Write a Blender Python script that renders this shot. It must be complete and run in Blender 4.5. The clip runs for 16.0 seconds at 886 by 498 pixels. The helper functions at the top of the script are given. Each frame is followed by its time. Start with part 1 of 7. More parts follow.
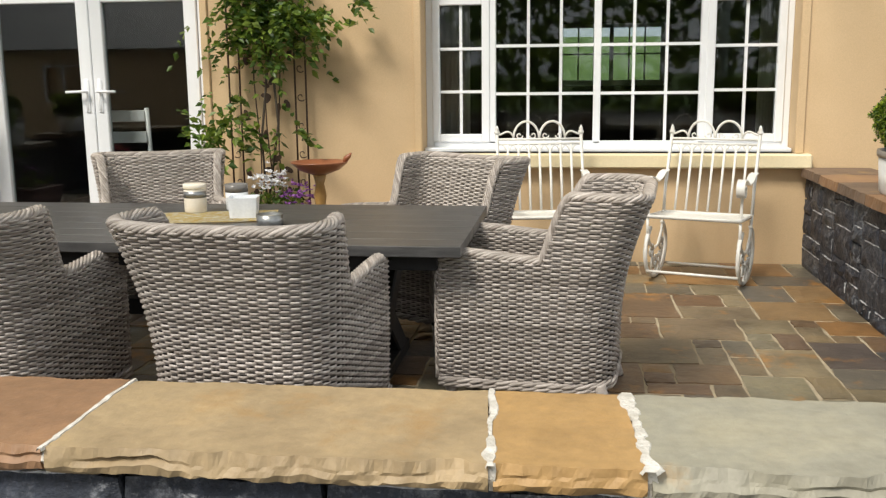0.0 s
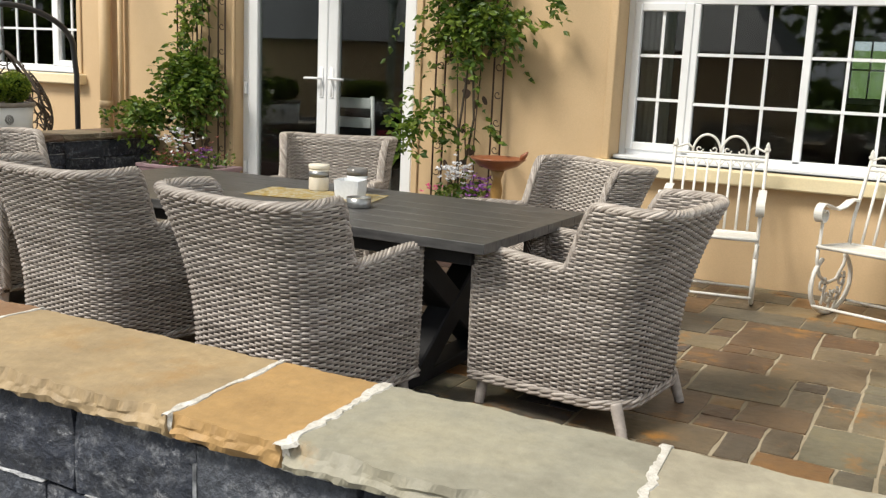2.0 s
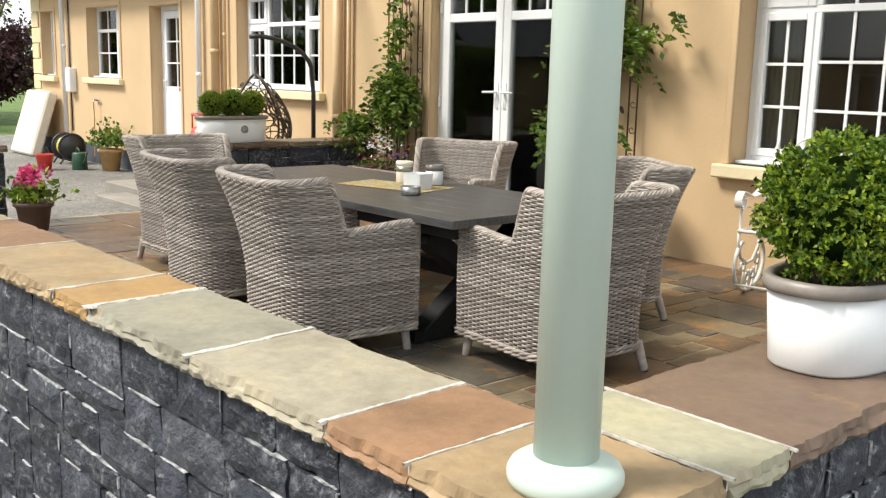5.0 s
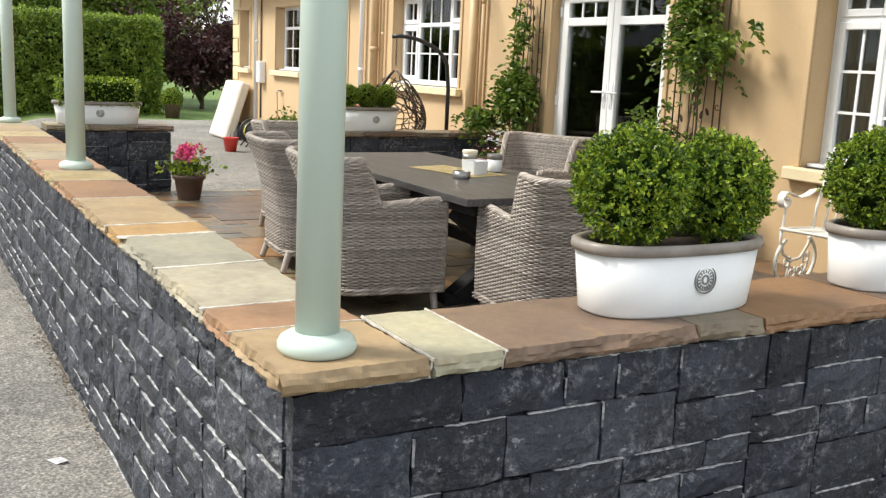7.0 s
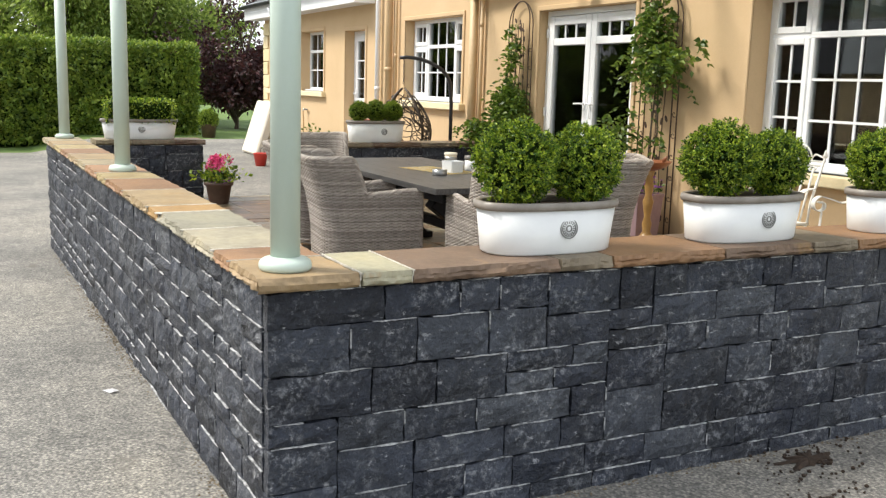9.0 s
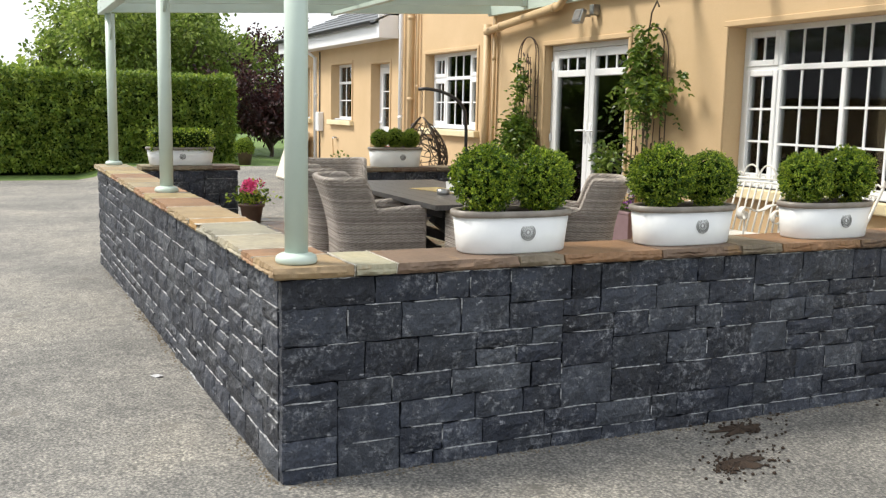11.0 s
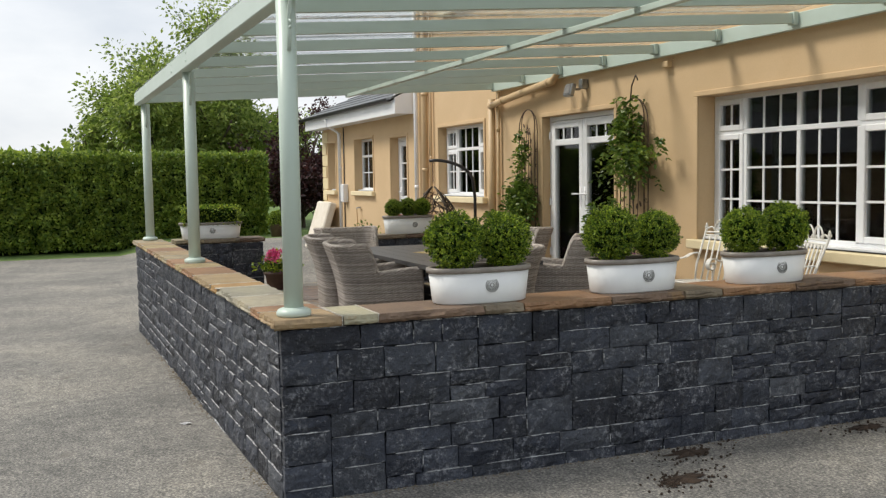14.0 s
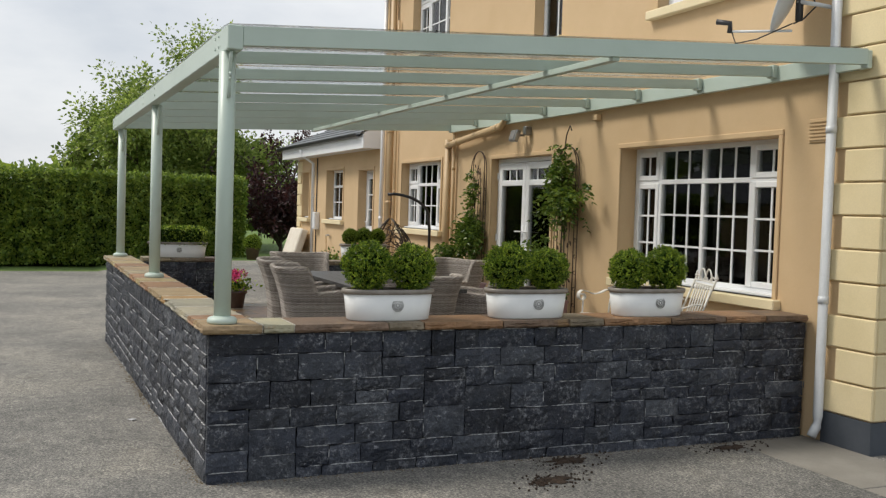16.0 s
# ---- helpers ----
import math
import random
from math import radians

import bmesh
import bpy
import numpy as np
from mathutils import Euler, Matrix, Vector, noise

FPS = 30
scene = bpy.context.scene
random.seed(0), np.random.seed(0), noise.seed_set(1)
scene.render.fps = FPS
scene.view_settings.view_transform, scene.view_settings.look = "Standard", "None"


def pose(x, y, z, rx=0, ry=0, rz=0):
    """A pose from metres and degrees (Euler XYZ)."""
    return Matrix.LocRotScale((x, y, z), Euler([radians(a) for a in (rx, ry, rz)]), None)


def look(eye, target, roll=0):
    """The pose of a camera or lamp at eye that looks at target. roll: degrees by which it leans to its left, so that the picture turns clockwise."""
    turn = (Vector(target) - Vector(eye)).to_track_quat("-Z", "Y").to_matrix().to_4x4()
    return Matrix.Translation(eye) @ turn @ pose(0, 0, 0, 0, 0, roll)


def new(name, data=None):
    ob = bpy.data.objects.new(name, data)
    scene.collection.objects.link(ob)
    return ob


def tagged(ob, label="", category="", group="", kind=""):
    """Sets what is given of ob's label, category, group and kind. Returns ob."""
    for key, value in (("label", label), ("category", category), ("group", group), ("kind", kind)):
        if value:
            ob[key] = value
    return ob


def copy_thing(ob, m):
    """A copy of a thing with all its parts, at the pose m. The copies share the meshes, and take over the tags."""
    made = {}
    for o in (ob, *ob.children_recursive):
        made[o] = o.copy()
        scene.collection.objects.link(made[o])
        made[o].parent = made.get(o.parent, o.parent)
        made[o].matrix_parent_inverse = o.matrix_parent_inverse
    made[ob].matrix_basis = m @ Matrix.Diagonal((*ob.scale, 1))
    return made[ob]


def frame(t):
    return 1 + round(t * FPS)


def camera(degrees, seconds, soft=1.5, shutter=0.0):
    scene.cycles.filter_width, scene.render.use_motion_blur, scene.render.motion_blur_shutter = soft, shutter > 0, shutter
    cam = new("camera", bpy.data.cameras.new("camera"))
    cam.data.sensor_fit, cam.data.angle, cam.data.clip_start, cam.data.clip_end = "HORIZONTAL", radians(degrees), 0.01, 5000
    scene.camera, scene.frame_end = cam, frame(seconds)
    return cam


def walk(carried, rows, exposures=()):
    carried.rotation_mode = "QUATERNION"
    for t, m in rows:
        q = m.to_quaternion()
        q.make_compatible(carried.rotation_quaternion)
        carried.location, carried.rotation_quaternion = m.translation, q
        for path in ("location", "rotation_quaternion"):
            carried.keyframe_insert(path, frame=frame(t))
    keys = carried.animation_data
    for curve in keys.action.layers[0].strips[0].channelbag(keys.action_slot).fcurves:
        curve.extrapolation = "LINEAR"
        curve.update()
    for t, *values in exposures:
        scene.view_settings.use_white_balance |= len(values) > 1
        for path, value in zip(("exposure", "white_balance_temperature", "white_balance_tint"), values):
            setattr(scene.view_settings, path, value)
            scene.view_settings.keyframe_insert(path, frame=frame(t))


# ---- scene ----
cam = camera(49.8, 16.0, 1.3)
PATH = [
    (0, (0.759, 0.213, 1.634), (0.494, 2.162, 1.272), -0.6),
    (0.5, (1.063, 0.284, 1.596), (0.73, 2.226, 1.252), 0.0),
    (1, (1.32, 0.376, 1.62), (0.853, 2.289, 1.271), 1.1),
    (1.5, (1.624, 0.437, 1.64), (0.879, 2.25, 1.244), 2.6),
    (2, (1.854, 0.449, 1.646), (0.928, 2.183, 1.276), 2.6),
    (2.5, (2.177, 0.398, 1.638), (1.144, 2.078, 1.301), 1.1),
    (3, (2.422, 0.424, 1.678), (1.321, 2.055, 1.323), 0.4),
    (3.5, (2.728, 0.617, 1.687), (1.469, 2.131, 1.336), 1.8),
    (4, (2.985, 0.565, 1.676), (1.645, 2.012, 1.343), 0.7),
    (4.5, (3.241, 0.623, 1.66), (1.871, 2.033, 1.296), 1.9),
    (5, (3.512, 0.711, 1.663), (2.038, 2.016, 1.306), 1.4),
    (5.2, (3.625, 0.772, 1.666), (2.094, 1.996, 1.266), 2.3),
    (7.3, (4.829, 1.019, 1.703), (3.107, 1.961, 1.319), 2.7),
    (7.5, (4.952, 1.017, 1.702), (3.229, 1.951, 1.302), 2.8),
    (8, (5.316, 0.88, 1.676), (3.588, 1.801, 1.269), 2.6),
    (8.5, (5.586, 0.817, 1.706), (3.833, 1.714, 1.358), 2.1),
    (8.7, (5.707, 0.819, 1.689), (3.952, 1.717, 1.348), 1.8),
    (10.8, (6.785, 0.625, 1.733), (4.995, 1.457, 1.412), 1.0),
    (11, (6.851, 0.632, 1.721), (5.053, 1.46, 1.435), 1.2),
    (11.5, (7.092, 0.69, 1.724), (5.282, 1.509, 1.49), 1.5),
    (12, (7.267, 0.7, 1.739), (5.435, 1.482, 1.563), 1.8),
    (12.5, (7.358, 0.663, 1.729), (5.515, 1.429, 1.603), 1.0),
    (13, (7.515, 0.57, 1.724), (5.677, 1.342, 1.557), -0.4),
    (13.5, (7.626, 0.548, 1.759), (5.788, 1.314, 1.565), -2.0),
    (14, (7.806, 0.606, 1.768), (5.962, 1.366, 1.618), -0.9),
    (14.5, (8.077, 0.718, 1.751), (6.21, 1.424, 1.632), 2.0),
    (15, (8.317, 0.753, 1.779), (6.45, 1.464, 1.687), 2.0),
    (15.5, (8.638, 0.718, 1.767), (6.783, 1.458, 1.674), 2.0),
    (16, (8.868, 0.722, 1.794), (7.03, 1.508, 1.712), 1.8),
]
walk(cam, [(t, look(eye, target, roll)) for t, eye, target, roll in PATH],
     [(0, 0.88), (3.5, 1.05), (5, 1.15), (8.5, 1.17), (10.8, 1.08), (11.5, 0.90), (12.5, 0.60), (14.5, 0.45), (16, 0.28)])

# ---- world, sun, exposure ----
SUN_FROM = Vector((-0.34, -0.60, 0.86)).normalized()
world = bpy.data.worlds.new("sky")
scene.world = world
world.use_nodes = True
wn, wl = world.node_tree.nodes, world.node_tree.links
wn.clear()
w_out = wn.new("ShaderNodeOutputWorld")
w_bg = wn.new("ShaderNodeBackground")
w_sky = wn.new("ShaderNodeTexSky")
w_sky.sky_type = 'NISHITA'
w_sky.sun_disc = False
w_sky.sun_elevation = math.asin(SUN_FROM.z)
w_sky.sun_rotation = math.atan2(SUN_FROM.x, SUN_FROM.y)
w_sky.dust_density = 3.0
w_co = wn.new("ShaderNodeTexCoord")
w_map = wn.new("ShaderNodeMapping")
w_map.inputs["Scale"].default_value = (1.0, 1.0, 2.6)
w_noise = wn.new("ShaderNodeTexNoise")
w_noise.inputs["Scale"].default_value = 2.2
w_noise.inputs["Detail"].default_value = 7
w_noise.inputs["Roughness"].default_value = 0.55
w_ramp = wn.new("ShaderNodeValToRGB")
w_ramp.color_ramp.elements[0].position = 0.30
w_ramp.color_ramp.elements[0].color = (4.7, 5.15, 5.75, 1)
w_ramp.color_ramp.elements[1].position = 0.68
w_ramp.color_ramp.elements[1].color = (8.2, 8.25, 8.3, 1)
w_mix = wn.new("ShaderNodeMix")
w_mix.data_type = 'RGBA'
w_mix.inputs["Factor"].default_value = 0.88
w_bg.inputs["Strength"].default_value = 0.10
wl.new(w_co.outputs["Generated"], w_map.inputs["Vector"])
wl.new(w_map.outputs["Vector"], w_noise.inputs["Vector"])
wl.new(w_noise.outputs["Fac"], w_ramp.inputs["Fac"])
wl.new(w_sky.outputs["Color"], w_mix.inputs["A"])
wl.new(w_ramp.outputs["Color"], w_mix.inputs["B"])
wl.new(w_mix.outputs["Result"], w_bg.inputs["Color"])
wl.new(w_bg.outputs["Background"], w_out.inputs["Surface"])
sun_data = bpy.data.lights.new("sun", 'SUN')
sun_data.energy, sun_data.angle, sun_data.color = 2.2, radians(16), (1.0, 0.94, 0.84)
sun = new("sun", sun_data)
sun.matrix_world = look(SUN_FROM * 40, (0, 0, 0))


# ---- materials ----
def nodes_of(name):
    m = bpy.data.materials.new(name)
    m.use_nodes = True
    nt = m.node_tree
    b = nt.nodes["Principled BSDF"]
    return m, nt, b


def tex(nt, scale, detail=6, rough=0.6, stretch=None, kind="noise", co="Object"):
    if co == "Position":
        out = nt.nodes.new("ShaderNodeNewGeometry").outputs["Position"]
    else:
        out = nt.nodes.new("ShaderNodeTexCoord").outputs[co]
    if stretch:
        mp = nt.nodes.new("ShaderNodeMapping")
        mp.inputs["Scale"].default_value = stretch
        nt.links.new(out, mp.inputs["Vector"])
        out = mp.outputs["Vector"]
    if kind == "voronoi":
        n = nt.nodes.new("ShaderNodeTexVoronoi")
        n.inputs["Scale"].default_value = scale
        nt.links.new(out, n.inputs["Vector"])
        return n.outputs["Distance"]
    n = nt.nodes.new("ShaderNodeTexNoise")
    n.inputs["Scale"].default_value, n.inputs["Detail"].default_value, n.inputs["Roughness"].default_value = scale, detail, rough
    nt.links.new(out, n.inputs["Vector"])
    return n.outputs["Fac"]


def ramp(nt, fac, stops):
    r = nt.nodes.new("ShaderNodeValToRGB")
    e = r.color_ramp.elements
    while len(e) < len(stops):
        e.new(0.5)
    for el, (p, c) in zip(e, stops):
        el.position, el.color = p, (*c, 1)
    nt.links.new(fac, r.inputs["Fac"])
    return r.outputs["Color"]


def mix(nt, a, b, fac, mode='MIX'):
    m = nt.nodes.new("ShaderNodeMix")
    m.data_type, m.blend_type = 'RGBA', mode
    for v, k in ((fac, "Factor"), (a, "A"), (b, "B")):
        if isinstance(v, (int, float)):
            m.inputs[k].default_value = v
        elif isinstance(v, tuple):
            m.inputs[k].default_value = (*v, 1)
        else:
            nt.links.new(v, m.inputs[k])
    return m.outputs["Result"]


def bump(nt, b, h, strength, dist):
    n = nt.nodes.new("ShaderNodeBump")
    n.inputs["Strength"].default_value, n.inputs["Distance"].default_value = strength, dist
    nt.links.new(h, n.inputs["Height"])
    nt.links.new(n.outputs["Normal"], b.inputs["Normal"])


def material(name, c1, c2, scale=8.0, rough=0.6, bump_scale=60.0, bump_str=0.3, bump_dist=0.004, metal=0.0, spot=None, stretch=None, spec=0.5, grain=0.35):
    """Two colours mixed by a coarse noise, fine grain over it, relief, and optional flecks (colour, scale, from)."""
    m, nt, b = nodes_of(name)
    base = ramp(nt, tex(nt, scale, stretch=stretch), [(0.32, c1), (0.68, c2)])
    fine = ramp(nt, tex(nt, bump_scale, 4), [(0.25, (0.78, 0.78, 0.78)), (0.75, (1.12, 1.12, 1.12))])
    col = mix(nt, base, fine, grain, 'MULTIPLY')
    if spot:
        f = ramp(nt, tex(nt, spot[1], 5), [(spot[2], (0, 0, 0)), (min(spot[2] + 0.1, 1), (1, 1, 1))])
        col = mix(nt, col, spot[0], f)
    nt.links.new(col, b.inputs["Base Color"])
    b.inputs["Roughness"].default_value, b.inputs["Metallic"].default_value = rough, metal
    b.inputs["Specular IOR Level"].default_value = spec
    if bump_str:
        bump(nt, b, tex(nt, bump_scale, 5), bump_str, bump_dist)
    return m


def piece_material(name, colours, scale, rough, bump_scale, bump_str, bump_dist, vein=None, tint=False, cloud=1.0, soft=0.12):
    """Every object takes its own colour of the list by its random number (or its own tint), with grain, flecks and relief."""
    m, nt, b = nodes_of(name)
    info = nt.nodes.new("ShaderNodeObjectInfo")
    if tint:
        col = info.outputs["Color"]
    else:
        n = len(colours)
        col = ramp(nt, info.outputs["Random"], [((i + 0.5) / n, c) for i, c in enumerate(colours)])
    g = ramp(nt, tex(nt, scale, 8, 0.65, co="Position"), [(0.28, tuple(1 - cloud * q for q in (0.38, 0.40, 0.42))), (0.5, (1, 1, 1)), (0.74, tuple(1 + cloud * q for q in (0.28, 0.22, 0.1)))])
    col = mix(nt, col, g, 0.85, 'MULTIPLY')
    g2 = ramp(nt, tex(nt, scale * 9, 4, co="Position"), [(0.3, (0.8, 0.8, 0.8)), (0.7, (1.12, 1.12, 1.12))])
    col = mix(nt, col, g2, 0.7, 'MULTIPLY')
    if vein:
        f = ramp(nt, tex(nt, vein[1], 6, 0.7, co="Position"), [(vein[2], (0, 0, 0)), (vein[2] + soft, (1, 1, 1))])
        col = mix(nt, col, vein[0], f)
    nt.links.new(col, b.inputs["Base Color"])
    b.inputs["Roughness"].default_value = rough
    bump(nt, b, tex(nt, bump_scale, 8, 0.62, co="Position"), bump_str, bump_dist)
    return m


def stone_material():
    """Dark blue limestone: each stone its own tone, clouded, with dusty lime bloom, scratches and a split, knobbly face."""
    m, nt, b = nodes_of("blue_limestone")
    info = nt.nodes.new("ShaderNodeObjectInfo")
    tones = [(0.009, 0.012, 0.021), (0.025, 0.031, 0.048), (0.014, 0.018, 0.031), (0.040, 0.048, 0.068), (0.011, 0.015, 0.025), (0.058, 0.066, 0.082), (0.020, 0.026, 0.042), (0.016, 0.021, 0.035)]
    col = ramp(nt, info.outputs["Random"], [((i + 0.5) / 8, c) for i, c in enumerate(tones)])
    cloud = ramp(nt, tex(nt, 6.5, 8, 0.68, co="Position"), [(0.30, (0.45, 0.45, 0.47)), (0.52, (1.0, 1.0, 1.0)), (0.74, (1.75, 1.72, 1.66))])
    col = mix(nt, col, cloud, 0.9, 'MULTIPLY')
    grit = ramp(nt, tex(nt, 70, 5, 0.7, co="Position"), [(0.32, (0.6, 0.6, 0.6)), (0.68, (1.4, 1.4, 1.4))])
    col = mix(nt, col, grit, 0.8, 'MULTIPLY')
    bloom = ramp(nt, tex(nt, 4.2, 7, 0.72, co="Position"), [(0.45, (0, 0, 0)), (0.64, (1, 1, 1))])
    speck = ramp(nt, tex(nt, 34, 7, 0.78, co="Position"), [(0.49, (0, 0, 0)), (0.62, (1, 1, 1))])
    col = mix(nt, col, (0.25, 0.262, 0.285), mix(nt, bloom, speck, 1.0, 'MULTIPLY'))
    scratch = ramp(nt, tex(nt, 15, 7, 0.8, stretch=(1.0, 1.0, 1.7), co="Position"), [(0.585, (0, 0, 0)), (0.66, (0.9, 0.9, 0.9))])
    col = mix(nt, col, (0.36, 0.37, 0.39), scratch)
    nt.links.new(col, b.inputs["Base Color"])
    b.inputs["Roughness"].default_value = 0.50
    coarse = ramp(nt, tex(nt, 13, 7, 0.6, co="Position"), [(0.25, (0, 0, 0)), (0.75, (1, 1, 1))])
    fine = ramp(nt, tex(nt, 55, 6, 0.65, co="Position"), [(0.2, (0, 0, 0)), (0.8, (0.4, 0.4, 0.4))])
    bump(nt, b, mix(nt, coarse, fine, 1.0, 'ADD'), 0.9, 0.022)
    return m


M = {}
M["render"] = material("stucco", (0.575, 0.410, 0.234), (0.635, 0.460, 0.272), 1.1, 0.85, 140, 0.25, 0.003, grain=0.5)
M["trim"] = material("cream_paint", (0.74, 0.63, 0.40), (0.80, 0.69, 0.46), 2.0, 0.7, 90, 0.1, 0.002)
M["quoin"] = material("quoin_paint", (0.70, 0.58, 0.34), (0.76, 0.64, 0.40), 2.0, 0.75, 90, 0.15, 0.002)
M["plinth"] = material("plinth_paint", (0.05, 0.06, 0.075), (0.08, 0.09, 0.11), 3.0, 0.7, 80, 0.2, 0.003)
M["upvc"] = material("white_plastic", (0.78, 0.80, 0.82), (0.83, 0.84, 0.86), 3.0, 0.3, 60, 0.02, 0.001, grain=0.06)
M["white_metal"] = material("white_iron_paint", (0.74, 0.72, 0.66), (0.82, 0.80, 0.75), 12.0, 0.4, 120, 0.2, 0.002, spot=((0.55, 0.45, 0.33), 40, 0.74))
M["sage"] = material("sage_green_paint", (0.47, 0.56, 0.50), (0.52, 0.61, 0.55), 2.0, 0.38, 90, 0.03, 0.001, grain=0.08)
M["slate"] = material("roof_slate", (0.07, 0.08, 0.09), (0.13, 0.14, 0.15), 3.0, 0.5, 40, 0.4, 0.006)
M["gutter"] = material("gutter_black", (0.02, 0.02, 0.022), (0.04, 0.04, 0.045), 4.0, 0.4, 60, 0.1, 0.001)
# dark base colour stands for the dimness of the rooms
M["dark_room"] = material("room_gloom", (0.055, 0.050, 0.046), (0.085, 0.078, 0.070), 1.0, 0.8, 60, 0.1, 0.002)
M["curtain"] = material("curtain_cloth", (0.70, 0.68, 0.60), (0.80, 0.78, 0.70), 14.0, 0.9, 200, 0.3, 0.002, stretch=(1, 1, 0.1))
M["mortar"] = material("pale_mortar", (0.60, 0.55, 0.45), (0.74, 0.70, 0.60), 9.0, 0.9, 90, 0.6, 0.004)
M["white_mortar"] = material("white_mortar", (0.40, 0.37, 0.31), (0.66, 0.63, 0.57), 26.0, 0.9, 70, 0.9, 0.007)
M["wall_core"] = material("dark_joint", (0.02, 0.02, 0.023), (0.07, 0.07, 0.075), 14.0, 0.95, 60, 0.6, 0.006)
M["stone"] = stone_material()
M["flag"] = piece_material("sandstone_flag", [(0.140, 0.088, 0.052), (0.200, 0.165, 0.105), (0.29, 0.150, 0.050), (0.072, 0.064, 0.062), (0.205, 0.185, 0.125), (0.150, 0.085, 0.045), (0.075, 0.078, 0.084), (0.235, 0.190, 0.12), (0.105, 0.080, 0.058), (0.170, 0.155, 0.112)], 3.2, 0.40, 16, 0.6, 0.009, vein=((0.36, 0.175, 0.045), 3.4, 0.575), cloud=1.7)
M["coping"] = piece_material("sandstone_coping", [], 3.4, 0.6, 26, 0.6, 0.006, vein=((0.30, 0.185, 0.075), 2.3, 0.60), tint=True)
M["sand_joint"] = material("sandy_joint", (0.34, 0.28, 0.19), (0.44, 0.37, 0.26), 6.0, 0.95, 70, 0.6, 0.004)
M["table"] = material("grey_stained_timber", (0.034, 0.034, 0.035), (0.100, 0.097, 0.095), 5.0, 0.40, 60, 0.30, 0.002, stretch=(1, 14, 6))
M["table_leg"] = material("black_stained_timber", (0.016, 0.016, 0.018), (0.030, 0.030, 0.032), 5.0, 0.6, 60, 0.3, 0.002, spec=0.3)
M["terracotta"] = material("glazed_terracotta", (0.22, 0.075, 0.035), (0.32, 0.12, 0.055), 8.0, 0.3, 60, 0.1, 0.002)


def glass_material(name, tint, ior=1.52, dirt_glare=0.0):
    m = bpy.data.materials.new(name)
    m.use_nodes = True
    nt = m.node_tree
    nt.nodes.clear()
    out = nt.nodes.new("ShaderNodeOutputMaterial")
    tr = nt.nodes.new("ShaderNodeBsdfTransparent")
    tr.inputs["Color"].default_value = (*tint, 1)
    gl = nt.nodes.new("ShaderNodeBsdfGlossy")
    gl.inputs["Roughness"].default_value = 0.02
    fr = nt.nodes.new("ShaderNodeFresnel")
    fr.inputs["IOR"].default_value = ior
    mx = nt.nodes.new("ShaderNodeMixShader")
    nt.links.new(fr.outputs["Fac"], mx.inputs["Fac"])
    nt.links.new(tr.outputs["BSDF"], mx.inputs[1])
    nt.links.new(gl.outputs["BSDF"], mx.inputs[2])
    end = mx.outputs["Shader"]
    # pale diffuse film: dirt together with whitish glare, put into the colour
    if dirt_glare:
        df = nt.nodes.new("ShaderNodeBsdfDiffuse")
        df.inputs["Color"].default_value = (0.72, 0.75, 0.74, 1)
        dx = nt.nodes.new("ShaderNodeMixShader")
        film = ramp(nt, tex(nt, 2.4, 6, 0.7, stretch=(1, 0.35, 1)), [(0.30, (dirt_glare * 0.5,) * 3), (0.75, (dirt_glare * 1.6,) * 3)])
        nt.links.new(film, dx.inputs["Fac"])
        nt.links.new(end, dx.inputs[1])
        nt.links.new(df.outputs["BSDF"], dx.inputs[2])
        end = dx.outputs["Shader"]
    nt.links.new(end, out.inputs["Surface"])
    return m


M["pane"] = glass_material("window_glass", (0.80, 0.83, 0.82))
# last value: share of the film that paints grime and glare
M["sheet"] = glass_material("clear_roof_sheet", (0.90, 0.93, 0.92), 1.6, 0.28)


def ground_material():
    m, nt, b = nodes_of("asphalt")
    base = ramp(nt, tex(nt, 0.55, 6, 0.6), [(0.28, (0.13, 0.13, 0.125)), (0.5, (0.215, 0.21, 0.20)), (0.72, (0.31, 0.295, 0.265))])
    grit = ramp(nt, tex(nt, 52, 5, 0.85), [(0.32, (0.30, 0.30, 0.30)), (0.5, (1, 1, 1)), (0.64, (1.95, 1.88, 1.74))])
    col = mix(nt, base, grit, 0.9, 'MULTIPLY')
    mid = ramp(nt, tex(nt, 9, 6, 0.75), [(0.3, (0.62, 0.62, 0.62)), (0.7, (1.3, 1.29, 1.25))])
    col = mix(nt, col, mid, 0.9, 'MULTIPLY')
    stones = ramp(nt, tex(nt, 62, kind="voronoi"), [(0.10, (1.45, 1.42, 1.34)), (0.42, (0.95, 0.95, 0.95)), (0.70, (0.45, 0.45, 0.45))])
    col = mix(nt, col, stones, 0.75, 'MULTIPLY')
    st = ramp(nt, tex(nt, 2.3, 5, 0.7), [(0.62, (0, 0, 0)), (0.74, (1, 1, 1))])
    col = mix(nt, col, (0.13, 0.12, 0.105), st)
    nt.links.new(col, b.inputs["Base Color"])
    b.inputs["Roughness"].default_value = 0.85
    bump(nt, b, tex(nt, 110, 3, 0.8), 0.6, 0.006)
    return m


M["asphalt"] = ground_material()
M["grass"] = material("grass", (0.07, 0.13, 0.025), (0.13, 0.20, 0.04), 1.2, 0.9, 40, 0.8, 0.03)
M["concrete"] = material("concrete", (0.20, 0.185, 0.16), (0.28, 0.26, 0.225), 2.0, 0.85, 60, 0.4, 0.003)


# ---- building helpers ----
def part(name, bm, mat, parent=None, label="", smooth=False):
    me = bpy.data.meshes.new(name)
    bm.to_mesh(me)
    bm.free()
    return mesh_part(name, me, mat, parent, label, smooth)


